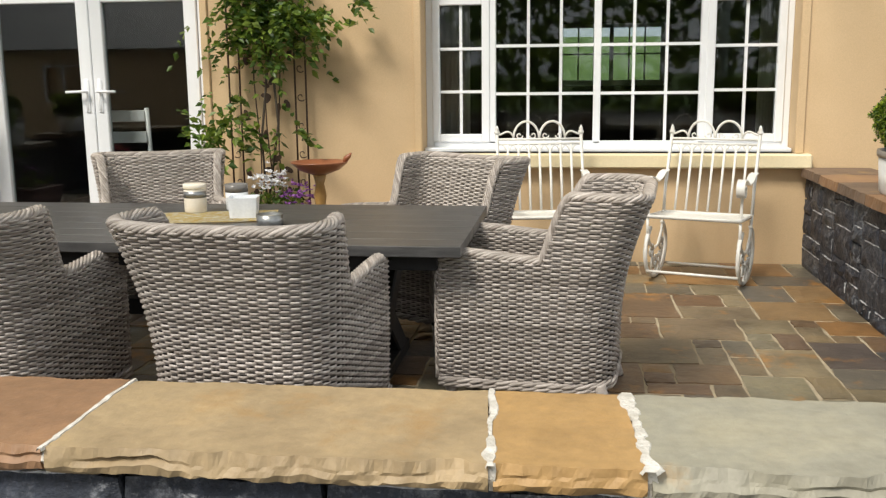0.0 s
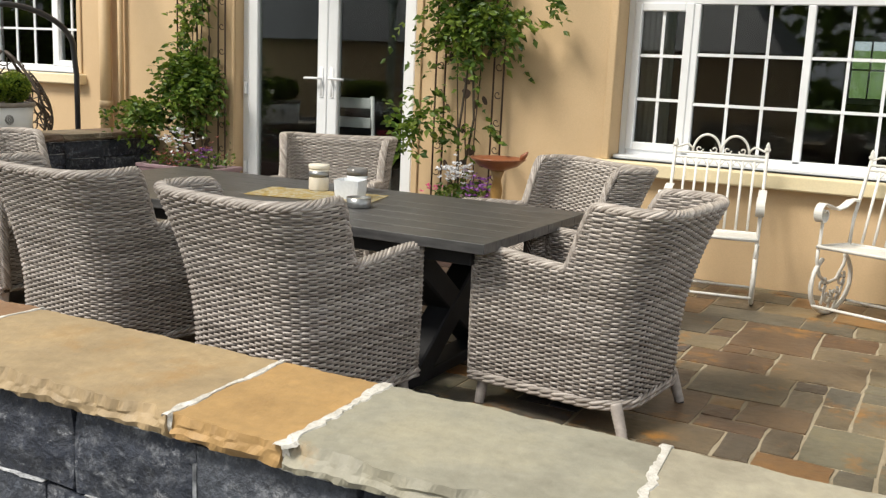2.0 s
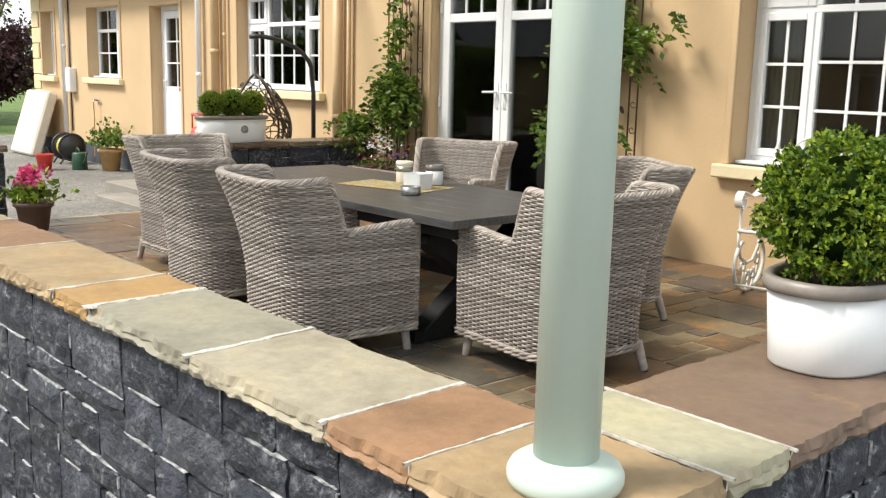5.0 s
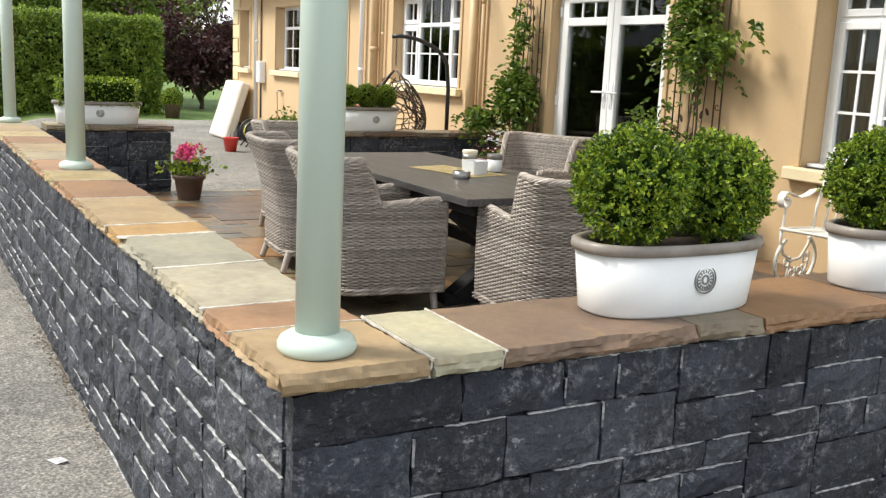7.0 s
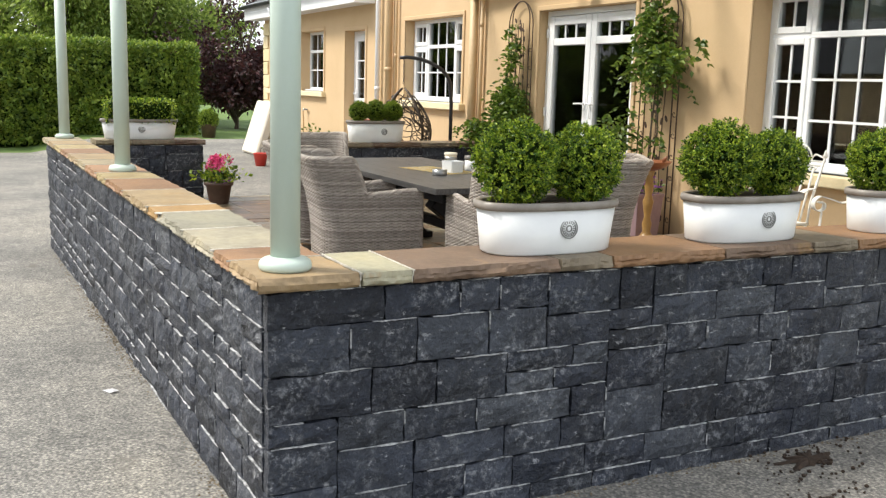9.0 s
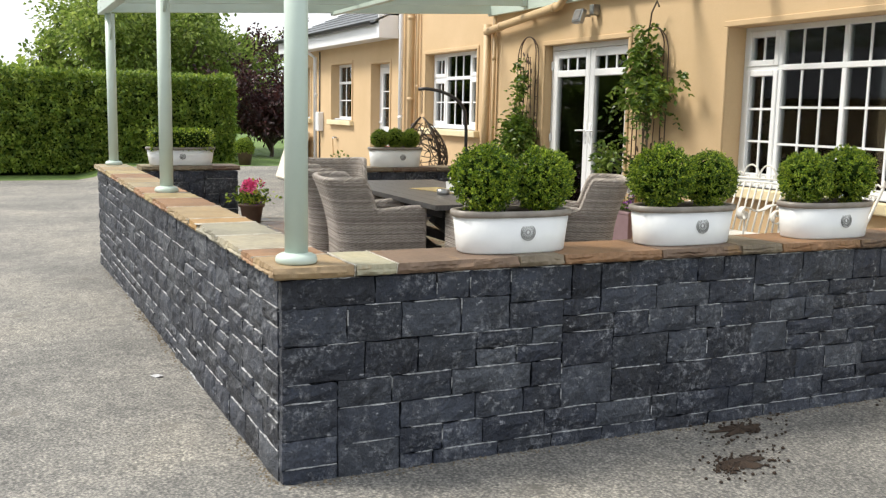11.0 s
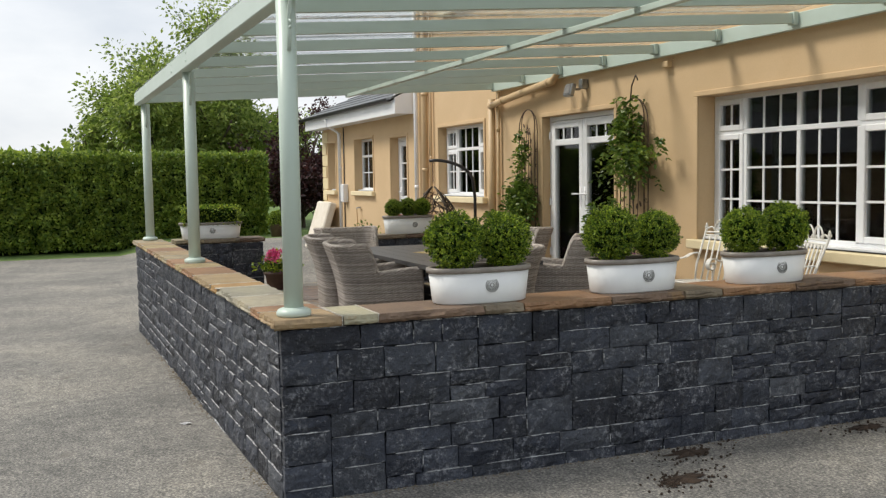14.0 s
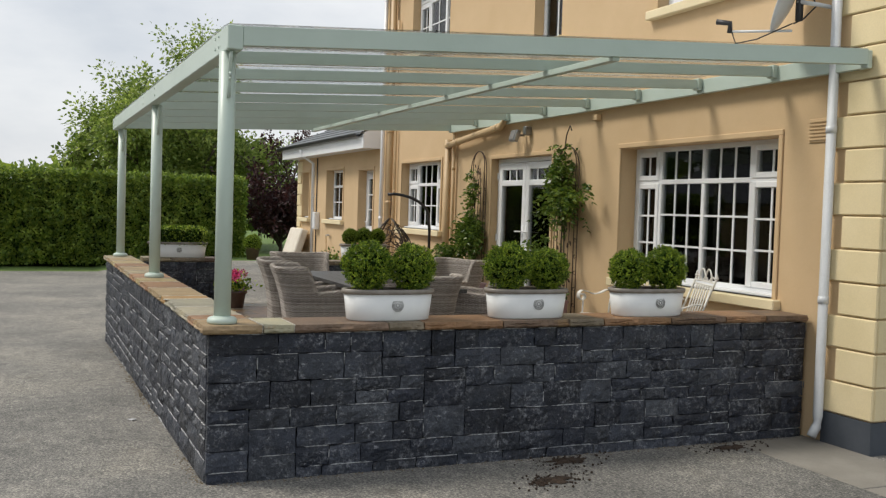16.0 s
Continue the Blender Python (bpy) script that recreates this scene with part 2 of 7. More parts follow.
def mesh_part(name, me, mat, parent=None, label="", smooth=False):
    if mat is not None and not me.materials:
        me.materials.append(mat)
    if smooth:
        me.shade_smooth()
    ob = new(name, me)
    if parent is not None:
        ob.parent = parent
    if label:
        tagged(ob, label)
    return ob


def thing(name, m, label, category, group="", kind=""):
    ob = new(name)
    ob.empty_display_size = 0.1
    ob.matrix_world = m
    return tagged(ob, label, category, group, kind)


def box(bm, lo, hi, bev=0.0, m=None):
    """A box from corner to corner, bevelled, optionally placed by m."""
    lo, hi = Vector(lo), Vector(hi)
    r = bmesh.ops.create_cube(bm, size=1.0)
    vs = r["verts"]
    for v in vs:
        v.co = Vector([(lo[i] + hi[i]) / 2 + v.co[i] * (hi[i] - lo[i]) for i in range(3)])
    if bev:
        es = list({e for v in vs for e in v.link_edges})
        rb = bmesh.ops.bevel(bm, geom=es, offset=bev, segments=1, affect='EDGES', profile=0.5)
        vs = list({v for f in rb["faces"] for v in f.verts} | {v for v in vs if v.is_valid})
    if m is not None:
        bmesh.ops.transform(bm, matrix=m, verts=vs)
    return bm


def tube(bm, pts, r, seg=8, closed=False, radii=None):
    """A round bar along the points."""
    pts = [Vector(p) for p in pts]
    n = len(pts)
    rings = []
    up = Vector((0.13, 0.31, 0.94))
    for i, p in enumerate(pts):
        a = pts[(i - 1) % n] if (closed or i > 0) else p
        c = pts[(i + 1) % n] if (closed or i < n - 1) else p
        d = (c - a).normalized()
        s = d.cross(up)
        if s.length < 1e-3:
            s = d.cross(Vector((1, 0, 0)))
        s.normalize()
        t = s.cross(d).normalized()
        rr = radii[i] if radii else r
        rings.append([bm.verts.new(p + (s * math.cos(2 * math.pi * k / seg) + t * math.sin(2 * math.pi * k / seg)) * rr) for k in range(seg)])
    for i in range(n if closed else n - 1):
        A, B = rings[i], rings[(i + 1) % n]
        for k in range(seg):
            bm.faces.new((A[k], A[(k + 1) % seg], B[(k + 1) % seg], B[k]))
    if not closed:
        bm.faces.new(rings[0][::-1])
        bm.faces.new(rings[-1])
    return bm


def lathe(bm, profile, seg=28, sx=1.0, sy=1.0, at=(0, 0, 0), power=2.0):
    """Turns (radius, height) pairs round z; power above 2 squares the round."""
    rings = []
    for r, z in profile:
        ring = []
        for k in range(seg):
            a = 2 * math.pi * k / seg
            c, s = math.cos(a), math.sin(a)
            q = (abs(c) ** power + abs(s) ** power) ** (-1 / power)
            ring.append(bm.verts.new((at[0] + r * sx * c * q, at[1] + r * sy * s * q, at[2] + z)))
        rings.append(ring)
    for A, B in zip(rings, rings[1:]):
        for k in range(seg):
            bm.faces.new((A[k], A[(k + 1) % seg], B[(k + 1) % seg], B[k]))
    bm.faces.new(rings[0][::-1])
    bm.faces.new(rings[-1])
    return bm


def pierced(bm, x0, x1, z0, z1, y0, y1, holes):
    """A wall slab with rectangular openings (xa, xb, za, zb), in butted blocks."""
    xs = sorted({x0, x1, *[h[0] for h in holes], *[h[1] for h in holes]})
    zs = sorted({z0, z1, *[h[2] for h in holes], *[h[3] for h in holes]})
    grid = {}
    for x in xs:
        for z in zs:
            for y in (y0, y1):
                grid[x, y, z] = bm.verts.new((x, y, z))
    solid = {}
    for i in range(len(xs) - 1):
        for j in range(len(zs) - 1):
            cx, cz = (xs[i] + xs[i + 1]) / 2, (zs[j] + zs[j + 1]) / 2
            solid[i, j] = not any(h[0] < cx < h[1] and h[2] < cz < h[3] for h in holes)
    for (i, j), full in solid.items():
        if not full:
            continue
        a, b, c, d = xs[i], xs[i + 1], zs[j], zs[j + 1]
        g = lambda x, y, z: grid[x, y, z]
        bm.faces.new((g(a, y0, c), g(b, y0, c), g(b, y0, d), g(a, y0, d)))
        bm.faces.new((g(a, y1, d), g(b, y1, d), g(b, y1, c), g(a, y1, c)))
        if not solid.get((i - 1, j)):
            bm.faces.new((g(a, y0, c), g(a, y0, d), g(a, y1, d), g(a, y1, c)))
        if not solid.get((i + 1, j)):
            bm.faces.new((g(b, y0, d), g(b, y0, c), g(b, y1, c), g(b, y1, d)))
        if not solid.get((i, j - 1)):
            bm.faces.new((g(b, y0, c), g(a, y0, c), g(a, y1, c), g(b, y1, c)))
        if not solid.get((i, j + 1)):
            bm.faces.new((g(a, y0, d), g(b, y0, d), g(b, y1, d), g(a, y1, d)))
    return bm


def smoothstep(a, b, x):
    t = min(max((x - a) / (b - a), 0.0), 1.0)
    return t * t * (3 - 2 * t)


BM = bmesh.new


# ---- ground ----
def ground_z(x, y):
    front = -0.20 * min(max((2.7 - x) / 8.1, 0.0), 1.0) - 0.035 * smoothstep(-2.0, 1.5, x)
    back = smoothstep(2.3, 3.6, y) * smoothstep(-4.9, -5.6, x) if x < -4.9 else 0.0
    return front + back * 0.33


def build_ground():
    xs = [-900, -400, -150, -80, -50, -36, -28, -24, -22] + [-20 + i for i in range(14)] + [-5.6, -5.2, -4.9, -4, -2, 0, 2, 2.7, 4, 6, 9, 14, 22, 40, 90, 300, 900]
    ys = [-900, -300, -120, -60, -30, -20, -12, -8, -5, -3, -1, 0, 1, 1.7, 2.3, 2.7, 3.1, 3.6, 4.2, 5, 6, 7, 8.5, 12, 20, 35, 60, 120, 300, 900]
    verts = [(x, y, ground_z(x, y) - (0.0 if x > -60 else 4.0)) for x in xs for y in ys]
    n = len(ys)
    faces = [(i * n + j, (i + 1) * n + j, (i + 1) * n + j + 1, i * n + j + 1) for i in range(len(xs) - 1) for j in range(n - 1)]
    me = bpy.data.meshes.new("ground")
    me.from_pydata(verts, [], faces)
    me.materials.append(M["asphalt"])
    me.materials.append(M["grass"])
    for p in me.polygons:
        c = p.center
        p.material_index = 0 if (-19.5 < c.x < 40 and -30 < c.y < 8) else 1
    ob = mesh_part("ground", me, None)
    tagged(ob, "weathered grey asphalt yard with loose grit and stains", "ground", kind="structure")


build_ground()
hx_, hy_ = [-120 + 12 * i for i in range(21)], [30, 45, 60, 80, 100, 120]
verts_ = [(x, y, -1.0 + 6.4 * smoothstep(30, 110, y) + 0.5 * noise.noise((x * 0.02, y * 0.03, 3))) for x in hx_ for y in hy_]
me_ = bpy.data.meshes.new("field")
me_.from_pydata(verts_, [], [(i * 6 + j, (i + 1) * 6 + j, (i + 1) * 6 + j + 1, i * 6 + j + 1) for i in range(20) for j in range(5)])
tagged(mesh_part("field", me_, M["grass"], None, "", True), "sloping green field beyond the house", "field", kind="structure")

# ---- house ----
WY = 6.78
FLOOR = 0.35
OPEN = {  # xa, xb, za, zb
    "big": (-0.268, 2.215, 1.09, 2.545),
    "french": (-3.58, -1.83, 0.41, 2.545),
    "side": (-7.28, -5.46, 1.45, 2.60),
    "back_door": (-9.76, -8.84, 0.36, 2.54),
    "small": (-12.10, -10.84, 1.50, 2.60),
    "end": (-14.20, -13.58, 1.50, 2.60),
    "rear": (0.58, 1.88, 1.46, 2.22),
    "upper_a": (-6.95, -5.30, 4.50, 5.75),
    "upper_b": (-2.45, -1.72, 4.02, 5.30),
    "upper_c": (0.30, 2.00, 3.98, 5.30),
}
HOUSE_E, HOUSE_W, STEP_X = 3.36, -14.62, -8.46
bm = BM()
pierced(bm, HOUSE_W, STEP_X, -0.3, 3.0, WY, WY + 0.3, [OPEN["back_door"], OPEN["small"], OPEN["end"]])
low = tagged(part("wall_low_wing", bm, M["render"]), "ochre rendered wall of the single-storey wing", "wall", kind="structure")
bm = BM()
pierced(bm, STEP_X, HOUSE_E, -0.3, 6.4, WY, WY + 0.3, [OPEN[k] for k in ("big", "french", "side", "upper_a", "upper_b", "upper_c")])
tagged(part("wall_south", bm, M["render"]), "ochre rendered two-storey house wall", "wall", kind="structure")
bm = BM()
box(bm, (HOUSE_E - 0.3, WY + 0.3, -0.3), (HOUSE_E, WY + 9, 6.4))
tagged(part("wall_east", bm, M["render"]), "ochre rendered gable wall of the house", "wall", kind="structure")
bm = BM()
box(bm, (STEP_X, WY + 0.3, 2.9), (STEP_X + 0.3, WY + 9, 6.4))
tagged(part("wall_upper_west", bm, M["render"]), "ochre rendered upper gable wall", "wall", kind="structure")
bm = BM()
box(bm, (HOUSE_W, WY + 0.3, -0.3), (HOUSE_W + 0.3, WY + 6, 3.0))
tagged(part("wall_west", bm, M["render"]), "ochre rendered end wall of the wing", "wall", kind="structure")
# room shell behind the glass; its dark colour carries the indoor dimness
bm = BM()
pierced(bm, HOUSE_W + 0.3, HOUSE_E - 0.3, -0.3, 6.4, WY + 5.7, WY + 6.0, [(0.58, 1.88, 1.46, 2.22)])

tagged(part("wall_north", bm, M["dark_room"]), "inner wall at the back of the rooms, coloured dark for indoor dimness", "wall", kind="structure")
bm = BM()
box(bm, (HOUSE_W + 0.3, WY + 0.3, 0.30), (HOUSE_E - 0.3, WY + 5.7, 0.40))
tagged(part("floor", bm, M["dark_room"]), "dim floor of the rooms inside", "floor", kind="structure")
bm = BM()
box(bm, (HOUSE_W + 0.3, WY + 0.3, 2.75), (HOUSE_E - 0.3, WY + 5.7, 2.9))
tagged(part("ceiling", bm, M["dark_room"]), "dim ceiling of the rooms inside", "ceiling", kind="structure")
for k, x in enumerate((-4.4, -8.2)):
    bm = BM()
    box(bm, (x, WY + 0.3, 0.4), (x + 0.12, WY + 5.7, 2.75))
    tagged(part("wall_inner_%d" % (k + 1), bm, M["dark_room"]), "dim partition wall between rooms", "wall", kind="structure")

# plinth along the ground
bm = BM()
for a, b in ((HOUSE_W, -9.76), (-8.84, -5.05)):
    box(bm, (a, WY - 0.02, -0.3), (b, WY, 0.42))
box(bm, (2.87, WY - 0.025, -0.3), (HOUSE_E + 0.025, WY, 0.225))
box(bm, (HOUSE_E, WY, -0.3), (HOUSE_E + 0.025, WY + 9, 0.225))
tagged(part("baseboard", bm, M["plinth"]), "dark grey painted plinth at the foot of the house", "plinth", kind="structure")


def surround(key, w=0.07, proud=0.025, bottom=False):
    """Cream bands round an opening."""
    xa, xb, za, zb = OPEN[key]
    bm = BM()
    box(bm, (xa - w, WY - proud, za), (xa, WY, zb), 0.006)
    box(bm, (xb, WY - proud, za), (xb + w, WY, zb), 0.006)
    box(bm, (xa - w, WY - proud, zb), (xb + w, WY, zb + w), 0.006)
    tagged(part("trim", bm, M["render"]), "raised plaster band round a house opening", "trim", kind="structure")


def sill(key, over=0.10):
    xa, xb, za, zb = OPEN[key]
    bm = BM()
    box(bm, (xa - over, WY - 0.085, za - 0.095), (xb + over, WY + 0.21, za), 0.010)
    tagged(part("window_sill", bm, M["trim"]), "cream painted stone window sill", "sill", kind="structure")


for k in ("big", "french", "side", "back_door", "small", "end"):
    surround(k, 0.055, 0.018)
for k in ("big", "side", "small", "end", "upper_a", "upper_b", "upper_c"):
    sill(k)


def glazed(name, key, cols, transom, rows_low, depth=0.20, bars=None, label="white plastic casement window with glazing bars"):
    """A window: frame, and in each light its sash, pane and glazing bars.
    cols: (fraction of the width, upright bars); transom: height of the cross rail or None."""
    xa, xb, za, zb = OPEN[key]
    y0, y1 = WY + depth, WY + depth + 0.06
    ob = thing(name, pose(0, 0, 0), label, "window", kind="structure")
    fw = 0.05
    bm = BM()
    box(bm, (xa, y0, za), (xa + fw, y1, zb), 0.005)
    box(bm, (xb - fw, y0, za), (xb, y1, zb), 0.005)
    box(bm, (xa + fw, y0, za), (xb - fw, y1, za + fw + 0.02), 0.005)
    if depth < 1:
        box(bm, (xa + 0.004, WY + 0.06, za + 0.002), (xb - 0.004, y0 - 0.001, za + 0.03), 0.006)
    box(bm, (xa + fw, y0, zb - fw), (xb - fw, y1, zb), 0.005)
    if transom:
        box(bm, (xa + fw, y0, transom - 0.025), (xb - fw, y1, transom + 0.025), 0.005)
    x = xa
    edges = [xa]
    for f, _ in cols:
        x += f * (xb - xa)
        edges.append(x)
    for e in edges[1:-1]:
        if transom:
            box(bm, (e - 0.025, y0, za + fw), (e + 0.025, y1, transom - 0.025), 0.005)
            box(bm, (e - 0.025, y0, transom + 0.025), (e + 0.025, y1, zb - fw), 0.005)
        else:
            box(bm, (e - 0.025, y0, za + fw), (e + 0.025, y1, zb - fw), 0.005)
    part("window_frame", bm, M["upvc"], ob)
    spans = [(za + fw + 0.02, transom - 0.025, rows_low), (transom + 0.025, zb - fw, 0)] if transom else [(za + fw + 0.02, zb - fw, rows_low)]
    for i, (f, nb) in enumerate(cols):
        a = edges[i] + (fw if i == 0 else 0.025)
        b = edges[i + 1] - (fw if i == len(cols) - 1 else 0.025)
        opening = len(cols) > 1 and f < (0.26 if key == "big" else 0.39)
        for za_, zb_, rows in spans:
            g = 0.0
            if opening:
                g = 0.048
                bm = BM()
                ya, yb = y0 - 0.012, y0 + 0.045
                box(bm, (a - 0.008, ya, za_ - 0.008), (a + g, yb, zb_ + 0.008), 0.006)
                box(bm, (b - g, ya, za_ - 0.008), (b + 0.008, yb, zb_ + 0.008), 0.006)
                box(bm, (a + g, ya, za_ - 0.008), (b - g, yb, za_ + g), 0.006)
                box(bm, (a + g, ya, zb_ - g), (b - g, yb, zb_ + 0.008), 0.006)
                part("sash", bm, M["upvc"], ob)
            bm = BM()
            box(bm, (a + g - 0.004, y0 + 0.026, za_ + g - 0.004), (b - g + 0.004, y0 + 0.034, zb_ - g + 0.004))
            p = part("pane", bm, M["pane"], ob)
            p.visible_shadow = False
            for k in range(nb):
                xx = a + g + (b - a - 2 * g) * (k + 1) / (nb + 1)
                bm = BM()
                box(bm, (xx - 0.010, y0 + 0.012, za_ + g), (xx + 0.010, y0 + 0.024, zb_ - g))
                part("glazing_bar", bm, M["upvc"], ob)
            for k in range(rows):
                zz = za_ + g + (zb_ - za_ - 2 * g) * (k + 1) / (rows + 1)
                bm = BM()
                box(bm, (a + g, y0 + 0.008, zz - 0.010), (b - g, y0 + 0.020, zz + 0.010))
                part("glazing_bar", bm, M["upvc"], ob)
    return ob


glazed("window_1", "big", [(0.188, 1), (0.292, 2), (0.287, 2), (0.233, 1)], 2.17, 2)
glazed("window_2", "side", [(0.27, 1), (0.46, 2), (0.27, 1)], 2.22, 1, 0.14)
glazed("window_3", "small", [(0.62, 1), (0.38, 1)], 2.24, 1, 0.16)
glazed("window_4", "end", [(1.0, 1)], 2.24, 1, 0.16)
glazed("window_5", "upper_a", [(0.3, 1), (0.4, 1), (0.3, 1)], 5.35, 1, 0.14)
glazed("window_6", "upper_b", [(1.0, 1)], None, 1, 0.14)
glazed("window_8", "rear", [(0.5, 2), (0.5, 2)], None, 1, 5.75)
glazed("window_7", "upper_c", [(0.3, 1), (0.4, 1), (0.3, 1)], 4.95, 1, 0.14)


def door_leaf(name, x0, x1, z0, z1, y, rail, nb, parent, mirror=False):
    """A glazed door leaf: top light with bars over a tall pane."""
    w = 0.095
    leaf = part(name, _leaf_frame(x0, x1, z0, z1, y, rail, w), M["upvc"], parent)
    for a, b in ((z0 + w + 0.03, rail - 0.04), (rail + 0.04, z1 - w)):
        bm = BM()
        box(bm, (x0 + w - 0.004, y + 0.03, a - 0.004), (x1 - w + 0.004, y + 0.038, b + 0.004))
        p = part("pane", bm, M["pane"], leaf)
        p.visible_shadow = False
    for k in range(nb):
        xx = x0 + w + (x1 - x0 - 2 * w) * (k + 1) / (nb + 1)
        bm = BM()
        box(bm, (xx - 0.010, y + 0.012, rail + 0.04), (xx + 0.010, y + 0.026, z1 - w))
        part("glazing_bar", bm, M["upvc"], leaf)
    return leaf


def _leaf_frame(x0, x1, z0, z1, y, rail, w):
    bm = BM()
    box(bm, (x0, y, z0), (x0 + w, y + 0.06, z1), 0.006)
    box(bm, (x1 - w, y, z0), (x1, y + 0.06, z1), 0.006)
    box(bm, (x0 + w, y, z0), (x1 - w, y + 0.06, z0 + w + 0.03), 0.006)
    box(bm, (x0 + w, y, z1 - w), (x1 - w, y + 0.06, z1), 0.006)
    box(bm, (x0 + w, y, rail - 0.04), (x1 - w, y + 0.06, rail + 0.04), 0.006)
    return bm


def lever(x, z, y, direction, parent):
    bm = BM()
    box(bm, (x - 0.017, y - 0.012, z - 0.15), (x + 0.017, y, z + 0.09), 0.006)
    tube(bm, [(x, y - 0.012, z), (x, y - 0.05, z), (x + direction * 0.02, y - 0.055, z), (x + direction * 0.14, y - 0.05, z - 0.003)], 0.010, 8)
    part("door_handle", bm, M["upvc"], parent, "white lever handle on a long plate", True)


xa, xb, za, zb = OPEN["french"]
fd = thing("door_1", pose(0, 0, 0), "closed white plastic french doors with tall panes and barred top lights", "door", kind="structure")
yd = WY + 0.10
bm = BM()
box(bm, (xa, yd, za), (xa + 0.06, yd + 0.07, zb), 0.005)
box(bm, (xb - 0.06, yd, za), (xb, yd + 0.07, zb), 0.005)
box(bm, (xa + 0.06, yd, zb - 0.06), (xb - 0.06, yd + 0.07, zb), 0.005)
box(bm, (xa + 0.06, yd, za), (xb - 0.06, yd + 0.07, za + 0.035), 0.005)
part("door_frame", bm, M["upvc"], fd)
xm = (xa + xb) / 2
la = door_leaf("door_leaf", xa + 0.065, xm - 0.003, za + 0.04, zb - 0.065, yd - 0.012, 2.20, 2, fd)
lb = door_leaf("door_leaf", xm + 0.003, xb - 0.065, za + 0.04, zb - 0.065, yd - 0.012, 2.20, 2, fd)
lever(xm - 0.05, 1.53, yd - 0.012, -1, la)
lever(xm + 0.05, 1.53, yd - 0.012, 1, lb)
for zz in (0.75, 1.42, 2.3):
    bm = BM()
    tube(bm, [(xa + 0.035, yd - 0.012, zz - 0.05), (xa + 0.035, yd - 0.012, zz + 0.05)], 0.016, 8)
    part("hinge", bm, M["upvc"], fd)
bm = BM()
box(bm, (xa - 0.05, WY - 0.16, FLOOR), (xb + 0.05, yd, za - 0.002), 0.012)
tagged(part("door_step", bm, M["concrete"]), "low concrete step below the french doors", "step", kind="structure")

xa, xb, za, zb = OPEN["back_door"]
bd = thing("door_2", pose(0, 0, 0), "closed white plastic back door with a barred upper pane", "door", kind="structure")
yb_ = WY + 0.16
bm = BM()
box(bm, (xa, yb_, za), (xa + 0.06, yb_ + 0.07, zb), 0.005)
box(bm, (xb - 0.06, yb_, za), (xb, yb_ + 0.07, zb), 0.005)
box(bm, (xa + 0.06, yb_, zb - 0.06), (xb - 0.06, yb_ + 0.07, zb), 0.005)
part("door_frame", bm, M["upvc"], bd)
bm = BM()
box(bm, (xa + 0.065, yb_, za + 0.03), (xb - 0.065, yb_ + 0.055, 1.42), 0.006)
box(bm, (xa + 0.065, yb_, 1.42), (xa + 0.16, yb_ + 0.055, zb - 0.065), 0.006)
box(bm, (xb - 0.16, yb_, 1.42), (xb - 0.065, yb_ + 0.055, zb - 0.065), 0.006)
box(bm, (xa + 0.16, yb_, zb - 0.17), (xb - 0.16, yb_ + 0.055, zb - 0.065), 0.006)
box(bm, (xa + 0.2, yb_ - 0.012, za + 0.2), (xb - 0.2, yb_, 1.30), 0.010)
leaf = part("door_leaf", bm, M["upvc"], bd)
bm = BM()
box(bm, (xa + 0.156, yb_ + 0.028, 1.416), (xb - 0.156, yb_ + 0.036, zb - 0.166))
p = part("pane", bm, M["pane"], leaf)
p.visible_shadow = False
for k in range(1):
    bm = BM()
    box(bm, ((xa + xb) / 2 - 0.01, yb_ + 0.010, 1.42), ((xa + xb) / 2 + 0.01, yb_ + 0.024, zb - 0.17))
    part("glazing_bar", bm, M["upvc"], leaf)
for zz in (1.75, 2.05):
    bm = BM()
    box(bm, (xa + 0.16, yb_ + 0.006, zz - 0.01), (xb - 0.16, yb_ + 0.020, zz + 0.01))
    part("glazing_bar", bm, M["upvc"], leaf)
lever(xa + 0.115, 1.5, yb_, 1, leaf)
bm = BM()
box(bm, (xb - 0.40, yb_ - 0.004, 1.36), (xb - 0.24, yb_ - 0.001, 1.405))
NOTICE = part("notice", bm, None, leaf, "small red sticker")

# quoins: raised blocks on both faces of the house corners
def quoins(x, z0, z1, side, group):
    z, k = z0, 0
    while z < z1 - 0.1:
        h = 0.270
        w = 0.50 if k % 2 == 0 else 0.37
        bm = BM()
        if side > 0:
            box(bm, (x - w, WY - 0.028, z), (x + 0.028, WY - 0.001, z + h - 0.012), 0.010)
            box(bm, (x + 0.001, WY - 0.001, z), (x + 0.028, WY + (0.27 if k % 2 == 0 else 0.44), z + h - 0.012), 0.010)
        else:
            box(bm, (x - 0.028, WY - 0.028, z), (x + w * 0.8, WY - 0.001, z + h - 0.012), 0.010)
        tagged(part("quoin", bm, M["quoin"]), "cream painted raised corner block", "quoin", group, "structure")
        z += h
        k += 1


quoins(HOUSE_E, 0.235, 6.3, 1, "east corner quoins")
quoins(HOUSE_W, 0.45, 2.9, -1, "west corner quoins")

